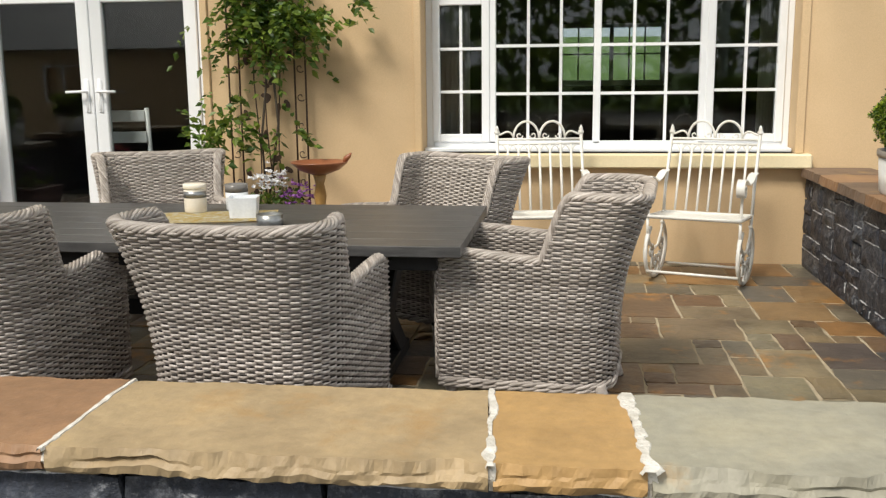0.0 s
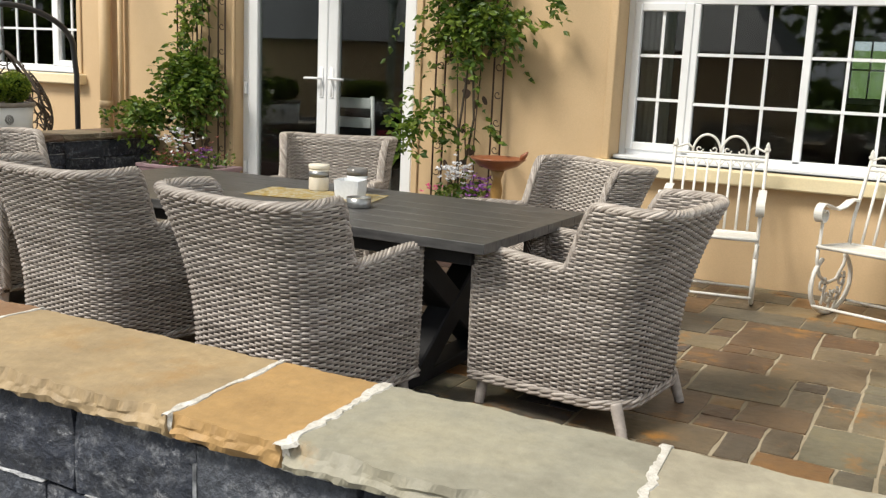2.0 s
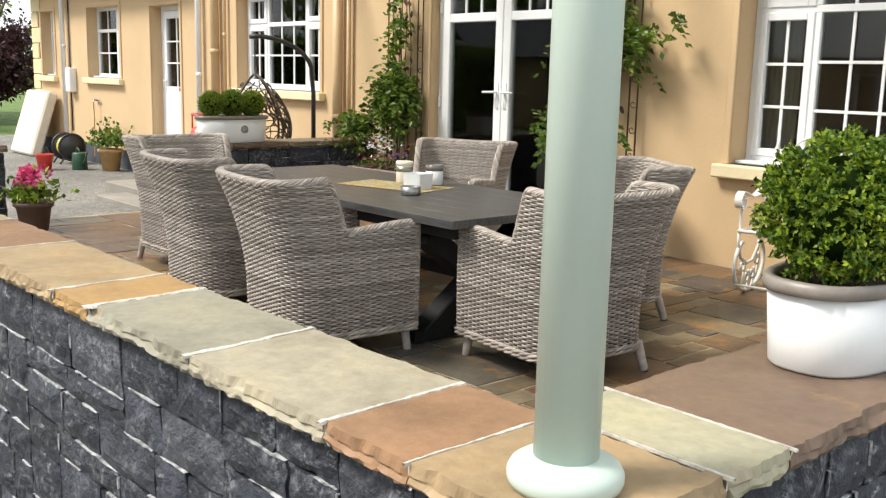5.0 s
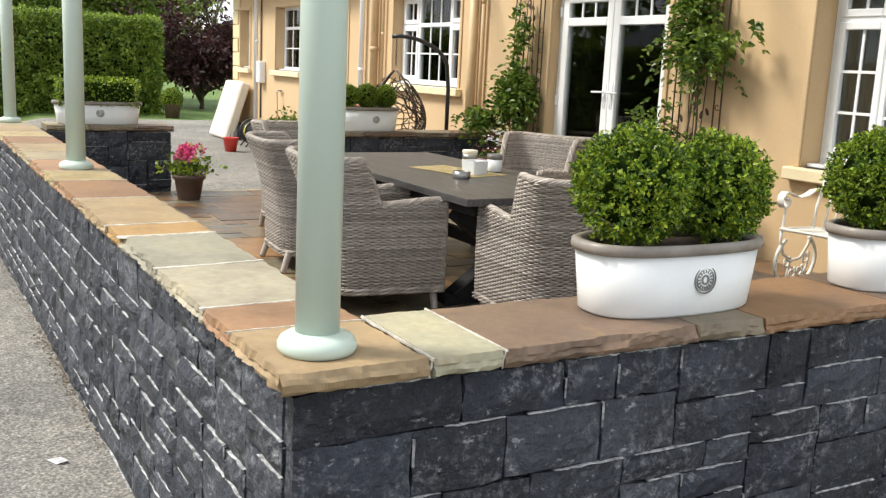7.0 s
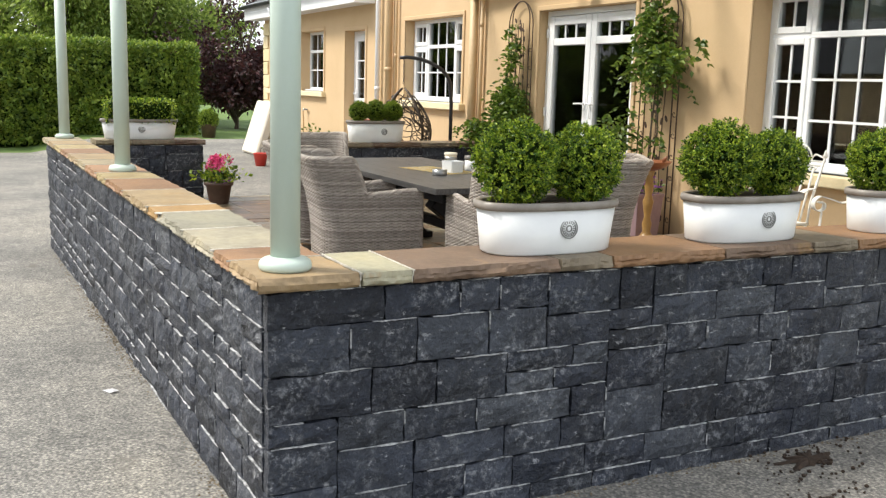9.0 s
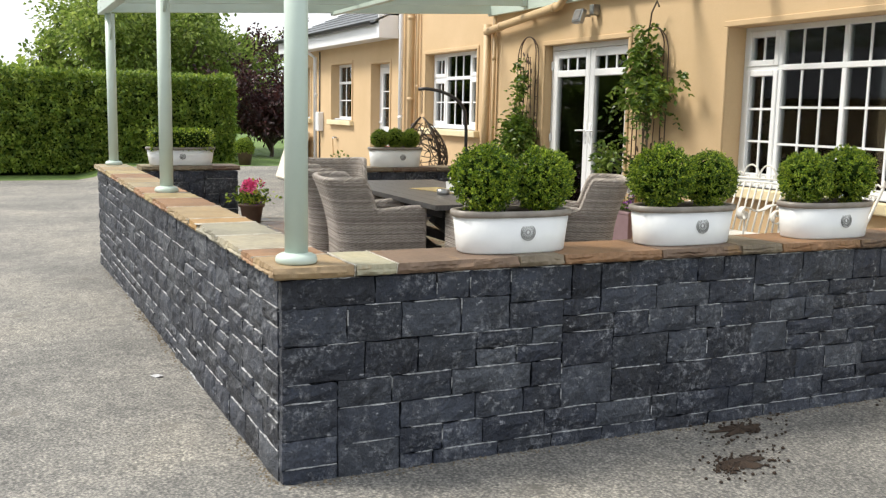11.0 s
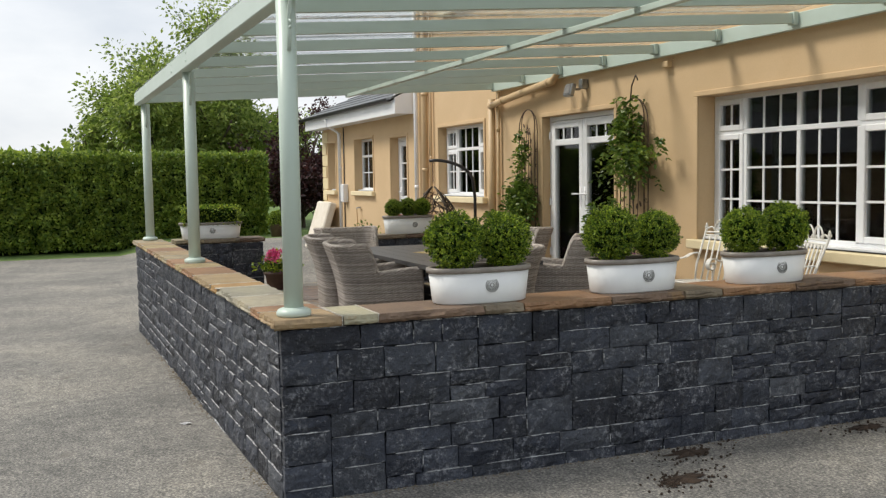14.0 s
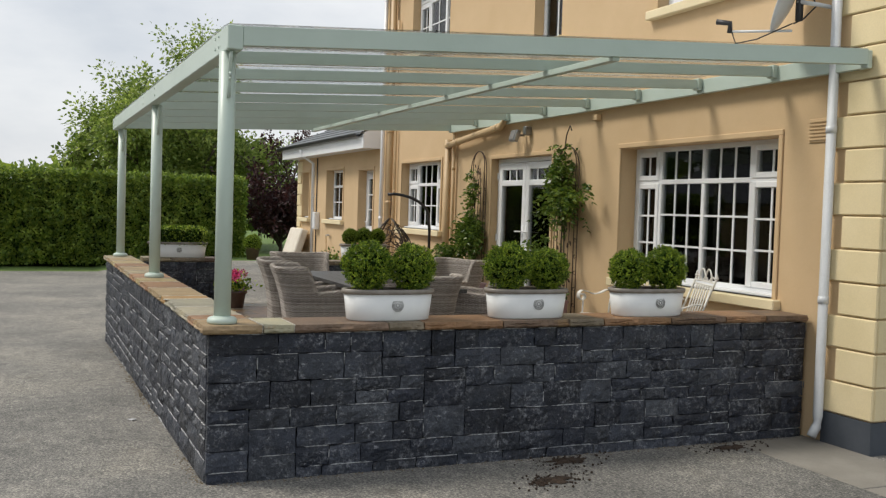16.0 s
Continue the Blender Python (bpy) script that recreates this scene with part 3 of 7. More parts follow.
# roofs
def gable_roof(name, x0, x1, y0, y1, z, rise, label):
    """Slated roof: hipped at its west end, courses of slates stepping up the slope."""
    bm = BM()
    n = 16
    for i in range(n):
        a, b = i / n, (i + 1) / n
        ya, yb2 = y0 + (y1 - y0) * a, y0 + (y1 - y0) * b
        za2, zb2 = z + rise * a, z + rise * b
        ha, hb = x0 + (y1 - y0) * a * 0.95, x0 + (y1 - y0) * b * 0.95
        v = [bm.verts.new(c) for c in ((ha, ya, za2 + 0.022), (x1, ya, za2 + 0.022), (x1, yb2 + 0.02, zb2 + 0.012), (hb, yb2 + 0.02, zb2 + 0.012),
                                       (ha, ya, za2 - 0.02), (x1, ya, za2 - 0.02), (x1, yb2, zb2 - 0.02), (hb, yb2, zb2 - 0.02))]
        for f in ((0, 1, 2, 3), (7, 6, 5, 4), (0, 4, 5, 1), (1, 5, 6, 2), (2, 6, 7, 3), (3, 7, 4, 0)):
            bm.faces.new([v[q] for q in f])
    h = (y1 - y0)
    v = [bm.verts.new(c) for c in ((x0, y0, z), (x0 + h * 0.95, y1, z + rise), (x0 + h * 0.95, y1 + 0.05, z + rise), (x0, y1 + h, z), (x1, y1, z + rise), (x1, y1 + h, z))]
    bm.faces.new((v[0], v[1], v[3]))
    bm.faces.new((v[1], v[4], v[5], v[3]))
    return tagged(part(name, bm, M["slate"]), label, "roof", kind="structure")


gable_roof("roof_low", HOUSE_W - 0.35, STEP_X - 0.002, WY - 0.42, WY + 3.2, 3.20, 1.7, "dark grey slated hipped roof of the low wing")
bm = BM()
box(bm, (HOUSE_W - 0.30, WY - 0.36, 2.92), (STEP_X - 0.05, WY - 0.33, 3.17), 0.004)
box(bm, (HOUSE_W - 0.30, WY - 0.33, 2.93), (STEP_X - 0.05, WY, 2.95))
box(bm, (STEP_X - 0.05, WY - 0.36, 2.92), (STEP_X - 0.002, WY - 0.002, 3.30), 0.004)
tagged(part("fascia", bm, M["upvc"]), "white fascia and soffit boards below the low eave", "fascia", kind="structure")
bm = BM()
n = 9
prof = [(math.cos(math.pi * (1 + k / (n - 1))) * 0.06, math.sin(math.pi * (1 + k / (n - 1))) * 0.06) for k in range(n)]
prof += [(px * 0.85, pz * 0.85) for px, pz in prof[::-1]]
ra = [bm.verts.new((HOUSE_W - 0.42, WY - 0.425 + a, 3.20 + c)) for a, c in prof]
rb = [bm.verts.new((STEP_X - 0.15, WY - 0.425 + a, 3.20 + c)) for a, c in prof]
for k in range(len(prof)):
    q = (k + 1) % len(prof)
    bm.faces.new((ra[k], ra[q], rb[q], rb[k]))
bm.faces.new(ra)
bm.faces.new(rb[::-1])
tagged(part("gutter", bm, M["gutter"]), "black half-round gutter along the low eave", "gutter", kind="structure")
bm = BM()
box(bm, (STEP_X - 0.35, WY - 0.45, 6.25), (HOUSE_E + 0.35, WY + 0.0, 6.5))
box(bm, (STEP_X - 0.35, WY - 0.002, 6.4), (HOUSE_E + 0.35, WY + 9.0, 6.55))
tagged(part("roof_high", bm, M["slate"]), "dark eave of the two-storey roof", "roof", kind="structure")

# ---- terrace: patio base, boundary walls with coping ----
CX0, CX1 = -5.42, 2.70      # coping, west and east edges
CY0, CY1 = 1.708, 2.10      # coping of the front wall
TOP, CTH = 1.0, 0.055
bm = BM()
box(bm, (-5.0, 2.0, -0.28), (2.3, WY - 0.03, FLOOR - 0.004))
tagged(part("patio_base", bm, M["sand_joint"]), "sandy mortar bed of the paved terrace", "patio", kind="structure")


def build_wall(name, x0, x1, y0, y1, z0, label):
    bm = BM()
    box(bm, (x0 + 0.035, y0 + 0.035, z0), (x1 - 0.035, y1 - 0.035, TOP - CTH - 0.004))
    return tagged(part(name, bm, M["wall_core"]), label, "wall", kind="structure")


wall_front = build_wall("wall_terrace_front", CX0 + 0.045, CX1 - 0.04, CY0 + 0.045, CY1 - 0.045, -0.28, "dark blue limestone rubble wall round the terrace, facing the yard")
_t = Matrix.Translation((CX1, CY0, 0))
SKEW = 0.0125   # the front wall runs slightly off square
wall_front.matrix_world = _t @ Matrix.Rotation(SKEW, 4, 'Z') @ _t.inverted()
wall_side = build_wall("wall_terrace_east", 2.29, CX1 - 0.04, CY1 - 0.045, WY - 0.03, -0.28, "dark blue limestone rubble wall carrying white planters")
wall_stub_a = build_wall("wall_terrace_west", CX0 + 0.045, -4.95, CY1 - 0.045, 3.25, -0.28, "short dark limestone wall at the terrace's open end")
wall_stub_b = build_wall("wall_terrace_inner", -4.82, -4.44, 4.55, WY - 0.03, -0.28, "short dark limestone wall running out from the house")


# ---- pergola canopy on three posts ----
def canopy():
    ob = thing("pergola_canopy", pose(0, 0, 0), "pale sage-green metal canopy with clear roof sheets over the terrace", "canopy")
    zf, zw = 2.775, 3.005           # underside at the front beam and at the house
    yf, yw = 1.88, WY - 0.10
    xf0, xf1, xw0, xw1 = -5.48, 2.70, -4.98, 3.25
    line = lambda x: -0.0145 * (xf1 - x)      # the front runs slightly off square
    for px, py in ((2.532, 1.862), (-1.395, 1.862), (-5.25, 1.825)):
        bm = BM()
        tube(bm, [(px, py, TOP + 0.01), (px, py, zf)], 0.055, 24)
        post = part("post", bm, M["sage"], ob, "round sage-green post", True)
        bm = BM()
        lathe(bm, [(0.094, 0.0), (0.098, 0.010), (0.098, 0.022), (0.092, 0.034), (0.080, 0.042), (0.064, 0.046), (0.055, 0.050)], 32, at=(px, py, TOP + 0.002))
        part("base_flange", bm, M["sage"], post, "", True)
        bm = BM()
        for s in (1, -1):
            pts = [(px + s * 0.058, py, zf - 0.30), (px + s * 0.075, py, zf - 0.20), (px + s * 0.07, py, zf - 0.12), (px + s * 0.10, py, zf - 0.05), (px + s * 0.125, py, zf - 0.005)]
            tube(bm, pts, 0.012, 6)
            tube(bm, [(px + s * (0.085 + 0.022 * math.cos(a)), py, zf - 0.16 + 0.022 * math.sin(a)) for a in [k * 0.7 for k in range(9)]], 0.007, 5)
        part("bracket", bm, M["sage"], post, "cast scroll bracket", True)
    bm = BM()
    box(bm, (xf0, yf - 0.05, zf), (xf1, yf + 0.05, zf + 0.155), 0.006)
    for v in bm.verts:
        v.co.y += line(v.co.x)
    beam = part("front_beam", bm, M["sage"], ob)
    for px in (2.40, 2.28, -0.9, -1.85, -5.1, -5.4):
        for dz in (0.05, 0.12):
            bm = BM()
            tube(bm, [(px, yf - 0.056 + line(px), zf + dz), (px, yf - 0.048 + line(px), zf + dz)], 0.010, 8)
            part("bolt", bm, M["sage"], beam)
    bm = BM()
    box(bm, (xw0, yw, zw), (xw1, yw + 0.05, zw + 0.14), 0.005)
    part("wall_plate", bm, M["sage"], ob)

    def sloped(xa, xb, w, h, dz=0.0, y0=None, y1=None):
        bm = BM()
        a, b = Vector((xa, y0 if y0 is not None else yf + 0.05 + line(xa), 0)), Vector((xb, y1 if y1 is not None else yw, 0))
        vs = []
        for p, zz in ((a, zf + dz), (b, zw + dz)):
            for sx in (-w / 2, w / 2):
                for sz in (0.0, h):
                    vs.append(bm.verts.new((p.x + sx, p.y, zz + sz)))
        for f in ((0, 2, 3, 1), (4, 5, 7, 6), (0, 1, 5, 4), (2, 6, 7, 3), (1, 3, 7, 5), (0, 4, 6, 2)):
            bm.faces.new([vs[k] for k in f])
        return bm

    n = 8
    step_f, step_w = (xf1 - xf0) / n, (xw1 - xw0) / n
    for k in range(n + 1):
        fx, wx = xf1 - k * step_f, xw1 - k * step_w
        if k in (0, n):
            s = -0.035 if k == 0 else 0.035
            r = part("side_beam", sloped(fx + s, wx + s, 0.07, 0.12, 0.03), M["sage"], ob)
        else:
            r = part("rafter", sloped(fx, wx, 0.055, 0.085, 0.05), M["sage"], ob)
            bm = BM()
            box(bm, (wx - 0.045, yw - 0.05, zw + 0.035), (wx + 0.045, yw - 0.001, zw + 0.145), 0.004)
            part("bracket", bm, M["sage"], r)
    ym = 4.55
    zm = zf + (zw - zf) * (ym - yf) / (yw - yf)
    sk = (xw0 - xf0) * (ym - yf) / (yw - yf)
    bm = BM()
    box(bm, (xf0 + sk, ym - 0.03, zm + 0.0), (xf1 + sk, ym + 0.03, zm + 0.046), 0.004)
    part("purlin", bm, M["sage"], ob)
    for k in range(n):
        fx, wx = xf1 - k * step_f, xw1 - k * step_w
        bm = BM()
        cs = []
        for (u, yy, zz) in ((fx, yf - 0.05 + line(fx), zf + 0.160), (fx - step_f, yf - 0.05 + line(fx - step_f), zf + 0.160), (wx - step_w, yw, zw + 0.160), (wx, yw, zw + 0.160)):
            cs.append((u, yy, zz))
        # a gentle ripple across each sheet
        nu = 8
        rows = []
        for j in range(2):
            (ax, ay, az), (bx, by, bz) = (cs[0], cs[1]) if j == 0 else (cs[3], cs[2])
            rows.append([bm.verts.new((ax + (bx - ax) * i / nu, ay + (by - ay) * i / nu, az + 0.012 * math.sin(math.pi * i / nu) + 0.004 * math.sin(i * 2.1 + k))) for i in range(nu + 1)])
        for i in range(nu):
            bm.faces.new((rows[0][i], rows[1][i], rows[1][i + 1], rows[0][i + 1]))
        bmesh.ops.solidify(bm, geom=bm.faces[:], thickness=0.006)
        sh = part("roof_sheet", bm, M["sheet"], ob, "clear plastic roof sheet", True)
        sh.visible_shadow = False


canopy()

# ---- dining table ----
def dining_table():
    TX0, TX1, TY0, TY1, TZ = -2.12, 0.368, 3.55, 4.63, 1.022
    cx, cy = (TX0 + TX1) / 2, (TY0 + TY1) / 2
    ob = thing("dining_table", pose(cx, cy, FLOOR), "large dark grey timber dining table with crossed legs", "table")
    hx, hy, z = (TX1 - TX0) / 2, (TY1 - TY0) / 2, TZ - FLOOR
    n = 7
    for k in range(n):
        a = -hy + 2 * hy * k / n
        b = -hy + 2 * hy * (k + 1) / n
        bm = BM()
        box(bm, (-hx, a + 0.0004, z - 0.040), (hx, b - 0.0004, z), 0.0018)
        part("tabletop_plank", bm, M["table"], ob)
    bm = BM()
    box(bm, (-hx + 0.1, -hy + 0.1, z - 0.11), (hx - 0.1, -hy + 0.14, z - 0.046), 0.004)
    box(bm, (-hx + 0.1, hy - 0.14, z - 0.11), (hx - 0.1, hy - 0.1, z - 0.046), 0.004)
    part("apron", bm, M["table_leg"], ob)
    for sx in (-1, 1):
        x = sx * (hx - 0.42)
        for s in (-1, 1):
            bm = BM()
            d = Vector((0, s * 2 * (hy - 0.16), z - 0.11))
            m = Matrix.Translation((x + s * 0.003, 0, (z - 0.11) / 2)) @ Matrix.Rotation(-math.atan2(d.y, d.z), 4, 'X')
            box(bm, (-0.06, -0.055, -d.length / 2 + 0.03), (0.06, 0.055, d.length / 2 - 0.03), 0.008, m)
            part("leg", bm, M["table_leg"], ob)
        bm = BM()
        box(bm, (x - 0.06, -hy + 0.10, 0.0), (x + 0.06, hy - 0.10, 0.055), 0.006)
        part("foot", bm, M["table_leg"], ob)
    bm = BM()
    box(bm, (-hx + 0.42, -0.04, 0.26), (hx - 0.42, 0.04, 0.33), 0.006)
    part("stretcher", bm, M["table_leg"], ob)


dining_table()


# ---- random layouts ----
def squared_layout(nu, nv, sizes, rng, least=1):
    """Fills nu x nv cells with rectangles of the given (w, h) sizes, leaving no gap narrower than least; yields u0, v0, u1, v1."""
    taken = np.zeros((nv, nu), bool)
    stone = np.zeros((nv, nu), int)
    count = 0
    for v in range(nv):
        for u in range(nu):
            if taken[v, u]:
                continue
            run = 1
            while u + run < nu and not taken[v, u + run]:
                run += 1
            level = 0
            while least > 1 and u > 0 and v + level < nv and stone[v + level, u - 1] == stone[v, u - 1]:
                level += 1
            for attempt in range(60):
                w, h = rng.choice(sizes)
                if 2 <= level <= 4 and rng.random() < 0.7:
                    h = level  # runs on level with the stone before it
                if attempt < 48 and (0 < run - w < least or 0 < nv - v - h < min(least, 2)):
                    continue
                if least > 1 and (run < w <= run + 2 or run < 5):
                    w = run
                if u + w > nu or v + h > nv or taken[v:v + h, u:u + w].any():
                    continue
                # upright joints are broken from one stone to the next
                broken = v == 0 or u + w == nu or stone[v - 1, u + w - 1] == stone[v - 1, u + w]
                if broken or attempt > 40:
                    break
            else:
                w = h = 1
                while u + w < nu and w < 5 and not taken[v, u + w]:
                    w += 1
                while v + h < nv and h < 3 and h < w and not taken[v + h, u:u + w].any():
                    h += 1
            taken[v:v + h, u:u + w] = True
            count += 1
            stone[v:v + h, u:u + w] = count
            yield u, v, u + w, v + h


def stone_mesh(w, h, depth, rng, rough=0.012, nx=4, ny=3, wander=0.004):
    """A squared stone: an uneven face, worn edges and sides going back."""
    vs, fs = [], []
    for j in range(ny):
        for i in range(nx):
            edge = i in (0, nx - 1) or j in (0, ny - 1)
            cx = w * i / (nx - 1) + (rng.uniform(-0.006, 0.006) if 0 < i < nx - 1 else rng.uniform(-wander, wander))
            cz = h * j / (ny - 1) + (rng.uniform(-0.006, 0.006) if 0 < j < ny - 1 else rng.uniform(-wander, wander))
            d = rng.uniform(-0.5, 0.15) * min(rough, 0.009) if edge else rng.uniform(0.002, rough)
            vs.append((cx, -d, cz))
    ring = [i for i in range(nx)] + [j * nx + nx - 1 for j in range(1, ny)] + [(ny - 1) * nx + i for i in range(nx - 2, -1, -1)] + [j * nx for j in range(ny - 2, 0, -1)]
    b0 = len(vs)
    vs += [(vs[k][0], depth, vs[k][2]) for k in ring]
    for j in range(ny - 1):
        for i in range(nx - 1):
            a = j * nx + i
            fs.append((a, a + 1, a + nx + 1, a + nx))
    n = len(ring)
    for k in range(n):
        q = (k + 1) % n
        fs.append((ring[q], ring[k], b0 + k, b0 + q))
    return vs, fs


M["lime"] = material("lime_smear", (0.10, 0.105, 0.115), (0.62, 0.63, 0.64), 38.0, 0.9, 90, 0.6, 0.004)


def smear(out, p, a, s0, s1, z, rng, tall=0.0):
    """A thin ragged ledge of lime on a joint."""
    vs, fs = out
    nrm = Vector((a.y, -a.x, 0))
    n = 6
    b = len(vs)
    for i in range(n + 1):
        c = p + a * (s0 + (s1 - s0) * i / n) + nrm * rng.uniform(0.001, 0.007)
        t = rng.uniform(0.0005, 0.0028) if 0 < i < n else 0.0004
        e = rng.uniform(-0.002, 0.002)
        for dz, back in ((t + e, 0.0), (-t + e - tall, 0.0), (t + e, -0.012)):
            q = c + nrm * back
            vs.append((q.x, q.y, z + dz))
    for i in range(n):
        k = b + 3 * i
        fs.append((k + 1, k + 4, k + 3, k))
        fs.append((k, k + 3, k + 5, k + 2))


def stone_face(parent, origin, along, length, z0, z1, seed, cell=0.046):
    """Lays stones over one face of a wall. along: the direction of the face, seen from outside left to right."""
    rng = random.Random(seed)
    nu, nv = max(3, round(length / cell)), max(3, round((z1 - z0) / cell))
    cu, cv = length / nu, (z1 - z0) / nv
    sizes = [(7, 3), (8, 3), (6, 3), (9, 4), (8, 4), (7, 2), (8, 2), (5, 3), (6, 4), (5, 2), (10, 3), (4, 3), (7, 5), (6, 2), (9, 3), (7, 4), (8, 3), (7, 3)]
    smears = ([], [])
    a = Vector(along).normalized()
    ang = math.atan2(a.y, a.x)
    for u0, v0, u1, v1 in squared_layout(nu, nv, sizes, rng, 4):
        g = 0.0034
        w, h = (u1 - u0) * cu - 2 * g, (v1 - v0) * cv - 2 * g
        vs, fs = stone_mesh(w, h, 0.055, rng, 0.017, 6, 4, 0.005)
        me = bpy.data.meshes.new("stone")
        me.from_pydata(vs, [], fs)
        ob = mesh_part("stone", me, M["stone"], parent)
        p = Vector(origin) + a * (u0 * cu + g)
        zt = z0 + v1 * cv
        for _ in range(rng.choice((0, 1, 2, 2, 3))):
            sa = rng.uniform(0, w * 0.6)
            sb = min(sa + rng.uniform(0.08, 0.34), w)
            smear(smears, p, a, sa, sb, zt, rng)
        if rng.random() < 0.25:
            smear(smears, p, a, w + g - 0.003, w + g + 0.004, zt - rng.uniform(0.0, h * 0.5), rng, h * 0.4)
        ob.matrix_local = Matrix.Translation((p.x, p.y, z0 + v0 * cv + g)) @ Matrix.Rotation(ang + rng.uniform(-0.006, 0.006), 4, 'Z')
    me = bpy.data.meshes.new("lime_smear")
    me.from_pydata(*[smears[0], [], smears[1]])
    tagged(mesh_part("lime_smear", me, M["lime"], parent, "thin pale lime left on the joints"), kind="stuff")


ZB = TOP - CTH - 0.006
# ---- coping slabs ----
TINT = {
    "ochre": (0.318, 0.222, 0.122), "orange": (0.370, 0.215, 0.082), "grey": (0.300, 0.268, 0.204), "pale": (0.335, 0.286, 0.210), "terra": (0.308, 0.169, 0.091),
    "honey": (0.325, 0.220, 0.122), "yellow": (0.364, 0.269, 0.133), "cream": (0.385, 0.345, 0.245), "brown": (0.168, 0.107, 0.073), "rust": (0.259, 0.138, 0.070), "buff": (0.301, 0.238, 0.150), "drab": (0.210, 0.162, 0.112),
}


def coping_slab(parent, p0, p1, width, tint, seed, slants=(0, 0), ragged=False):
    """A riven slab from p0 to p1 (its outer edge), reaching width inwards to the left of that way; slants skew its two ends."""
    rng = random.Random(seed)
    p0, p1 = Vector((*p0, 0)), Vector((*p1, 0))
    d = (p1 - p0)
    L = d.length - (0.03 if ragged else 0.0)
    d.normalize()
    inward = Vector((-d.y, d.x, 0))
    n = max(8, int(L / 0.008))
    off = Vector((rng.uniform(0, 50), rng.uniform(0, 50), 0))
    vs, fs = [], []
    m = 10
    for i in range(n + 1):
        s = L * i / n
        q = lambda k, f=9.0: noise.noise(Vector((s * f, k * 3.1, seed * 1.7)) + off)
        a = p0 + d * s
        edge = 0.006 * q(1, 5) + 0.004 * q(2, 17) + 0.003 * q(20, 44) + 0.003
        chip = 0.012 * smoothstep(0.12, 0.42, q(15, 10)) + 0.005 * abs(q(16, 38))
        bed = -0.024 + 0.012 * q(6, 7) + 0.004 * q(22, 33)
        step = max(0.0, q(23, 5) + 0.1) * 2.0
        pts = [
            (0.026 + 0.014 * q(3, 24) + edge, -CTH + 0.002 * q(4)),
            (0.006 + edge + 0.012 * q(5, 27) + 0.006 * q(24, 55), -CTH + 0.010 + 0.006 * q(12, 19)),
            (0.002 - 0.004 * step + edge + 0.007 * q(13, 36), bed - 0.010),
            (0.003 + 0.011 * step + edge + 0.5 * chip + 0.005 * q(21, 31), bed),
            (0.004 + edge + chip + 0.006 * q(17, 41), bed + 0.006),
            (0.008 + edge + 1.3 * chip + 0.006 * q(14, 33), 0.0),
            (width * 0.4, 0.0015 * q(8, 3)),
            (width * 0.75, 0.0015 * q(9, 3)),
            (width - 0.012 + 0.010 * q(10, 12) + 0.006 * q(18, 40), -0.001),
            (width - 0.004 + 0.008 * q(11, 14), -CTH),
        ]
        skew = slants[0] * (1 - i / n) + slants[1] * i / n
        for w, z in pts:
            c = a + inward * w + d * skew * w
            vs.append((c.x, c.y, TOP + z))
    for i in range(n):
        for k in range(m):
            b = (k + 1) % m
            fs.append((i * m + k, (i + 1) * m + k, (i + 1) * m + b, i * m + b))
    fs.append(tuple(range(m)))
    fs.append(tuple(n * m + k for k in range(m))[::-1])
    if ragged:
        # a split end: rows from the top back edge down the broken face
        b0, cols = len(vs), 46
        for j in range(cols + 1):
            w = 0.006 + (width - 0.010) * j / cols
            q = lambda k, f=9.0: noise.noise(Vector((w * f, k * 3.1, seed * 2.3)) + off)
            chip = 0.012 * smoothstep(0.05, 0.4, q(15, 10)) + 0.006 * abs(q(16, 38))
            edge = 0.007 * q(1, 6) + 0.005 * q(2, 19)
            for back, z in ((0.045, 0.0012), (0.010 + chip + edge, 0.0006), (0.006 + 0.5 * chip + edge + 0.006 * q(4, 30), -0.012 + 0.006 * q(5, 9)), (0.001 + edge + 0.007 * q(6, 34), -0.026 + 0.006 * q(7, 9)),
                            (0.008 + edge + 0.010 * q(8, 27), -CTH + 0.012), (0.024 + edge + 0.010 * q(9, 24), -CTH)):
                c = p1 + inward * w - d * back
                vs.append((c.x, c.y, TOP + z))
        for j in range(cols):
            for k in range(5):
                a = b0 + j * 6 + k
                fs.append((a, a + 1, a + 7, a + 6))
    me = bpy.data.meshes.new("coping_slab")
    me.from_pydata(vs, [], fs)
    me.materials.append(M["coping"])
    ob = mesh_part("coping_slab", me, None, parent, "")
    c = TINT[tint]
    j = rng.uniform(0.93, 1.07)
    ob.color = (c[0] * j * 0.95, c[1] * j, c[2] * j, 1)
    return ob


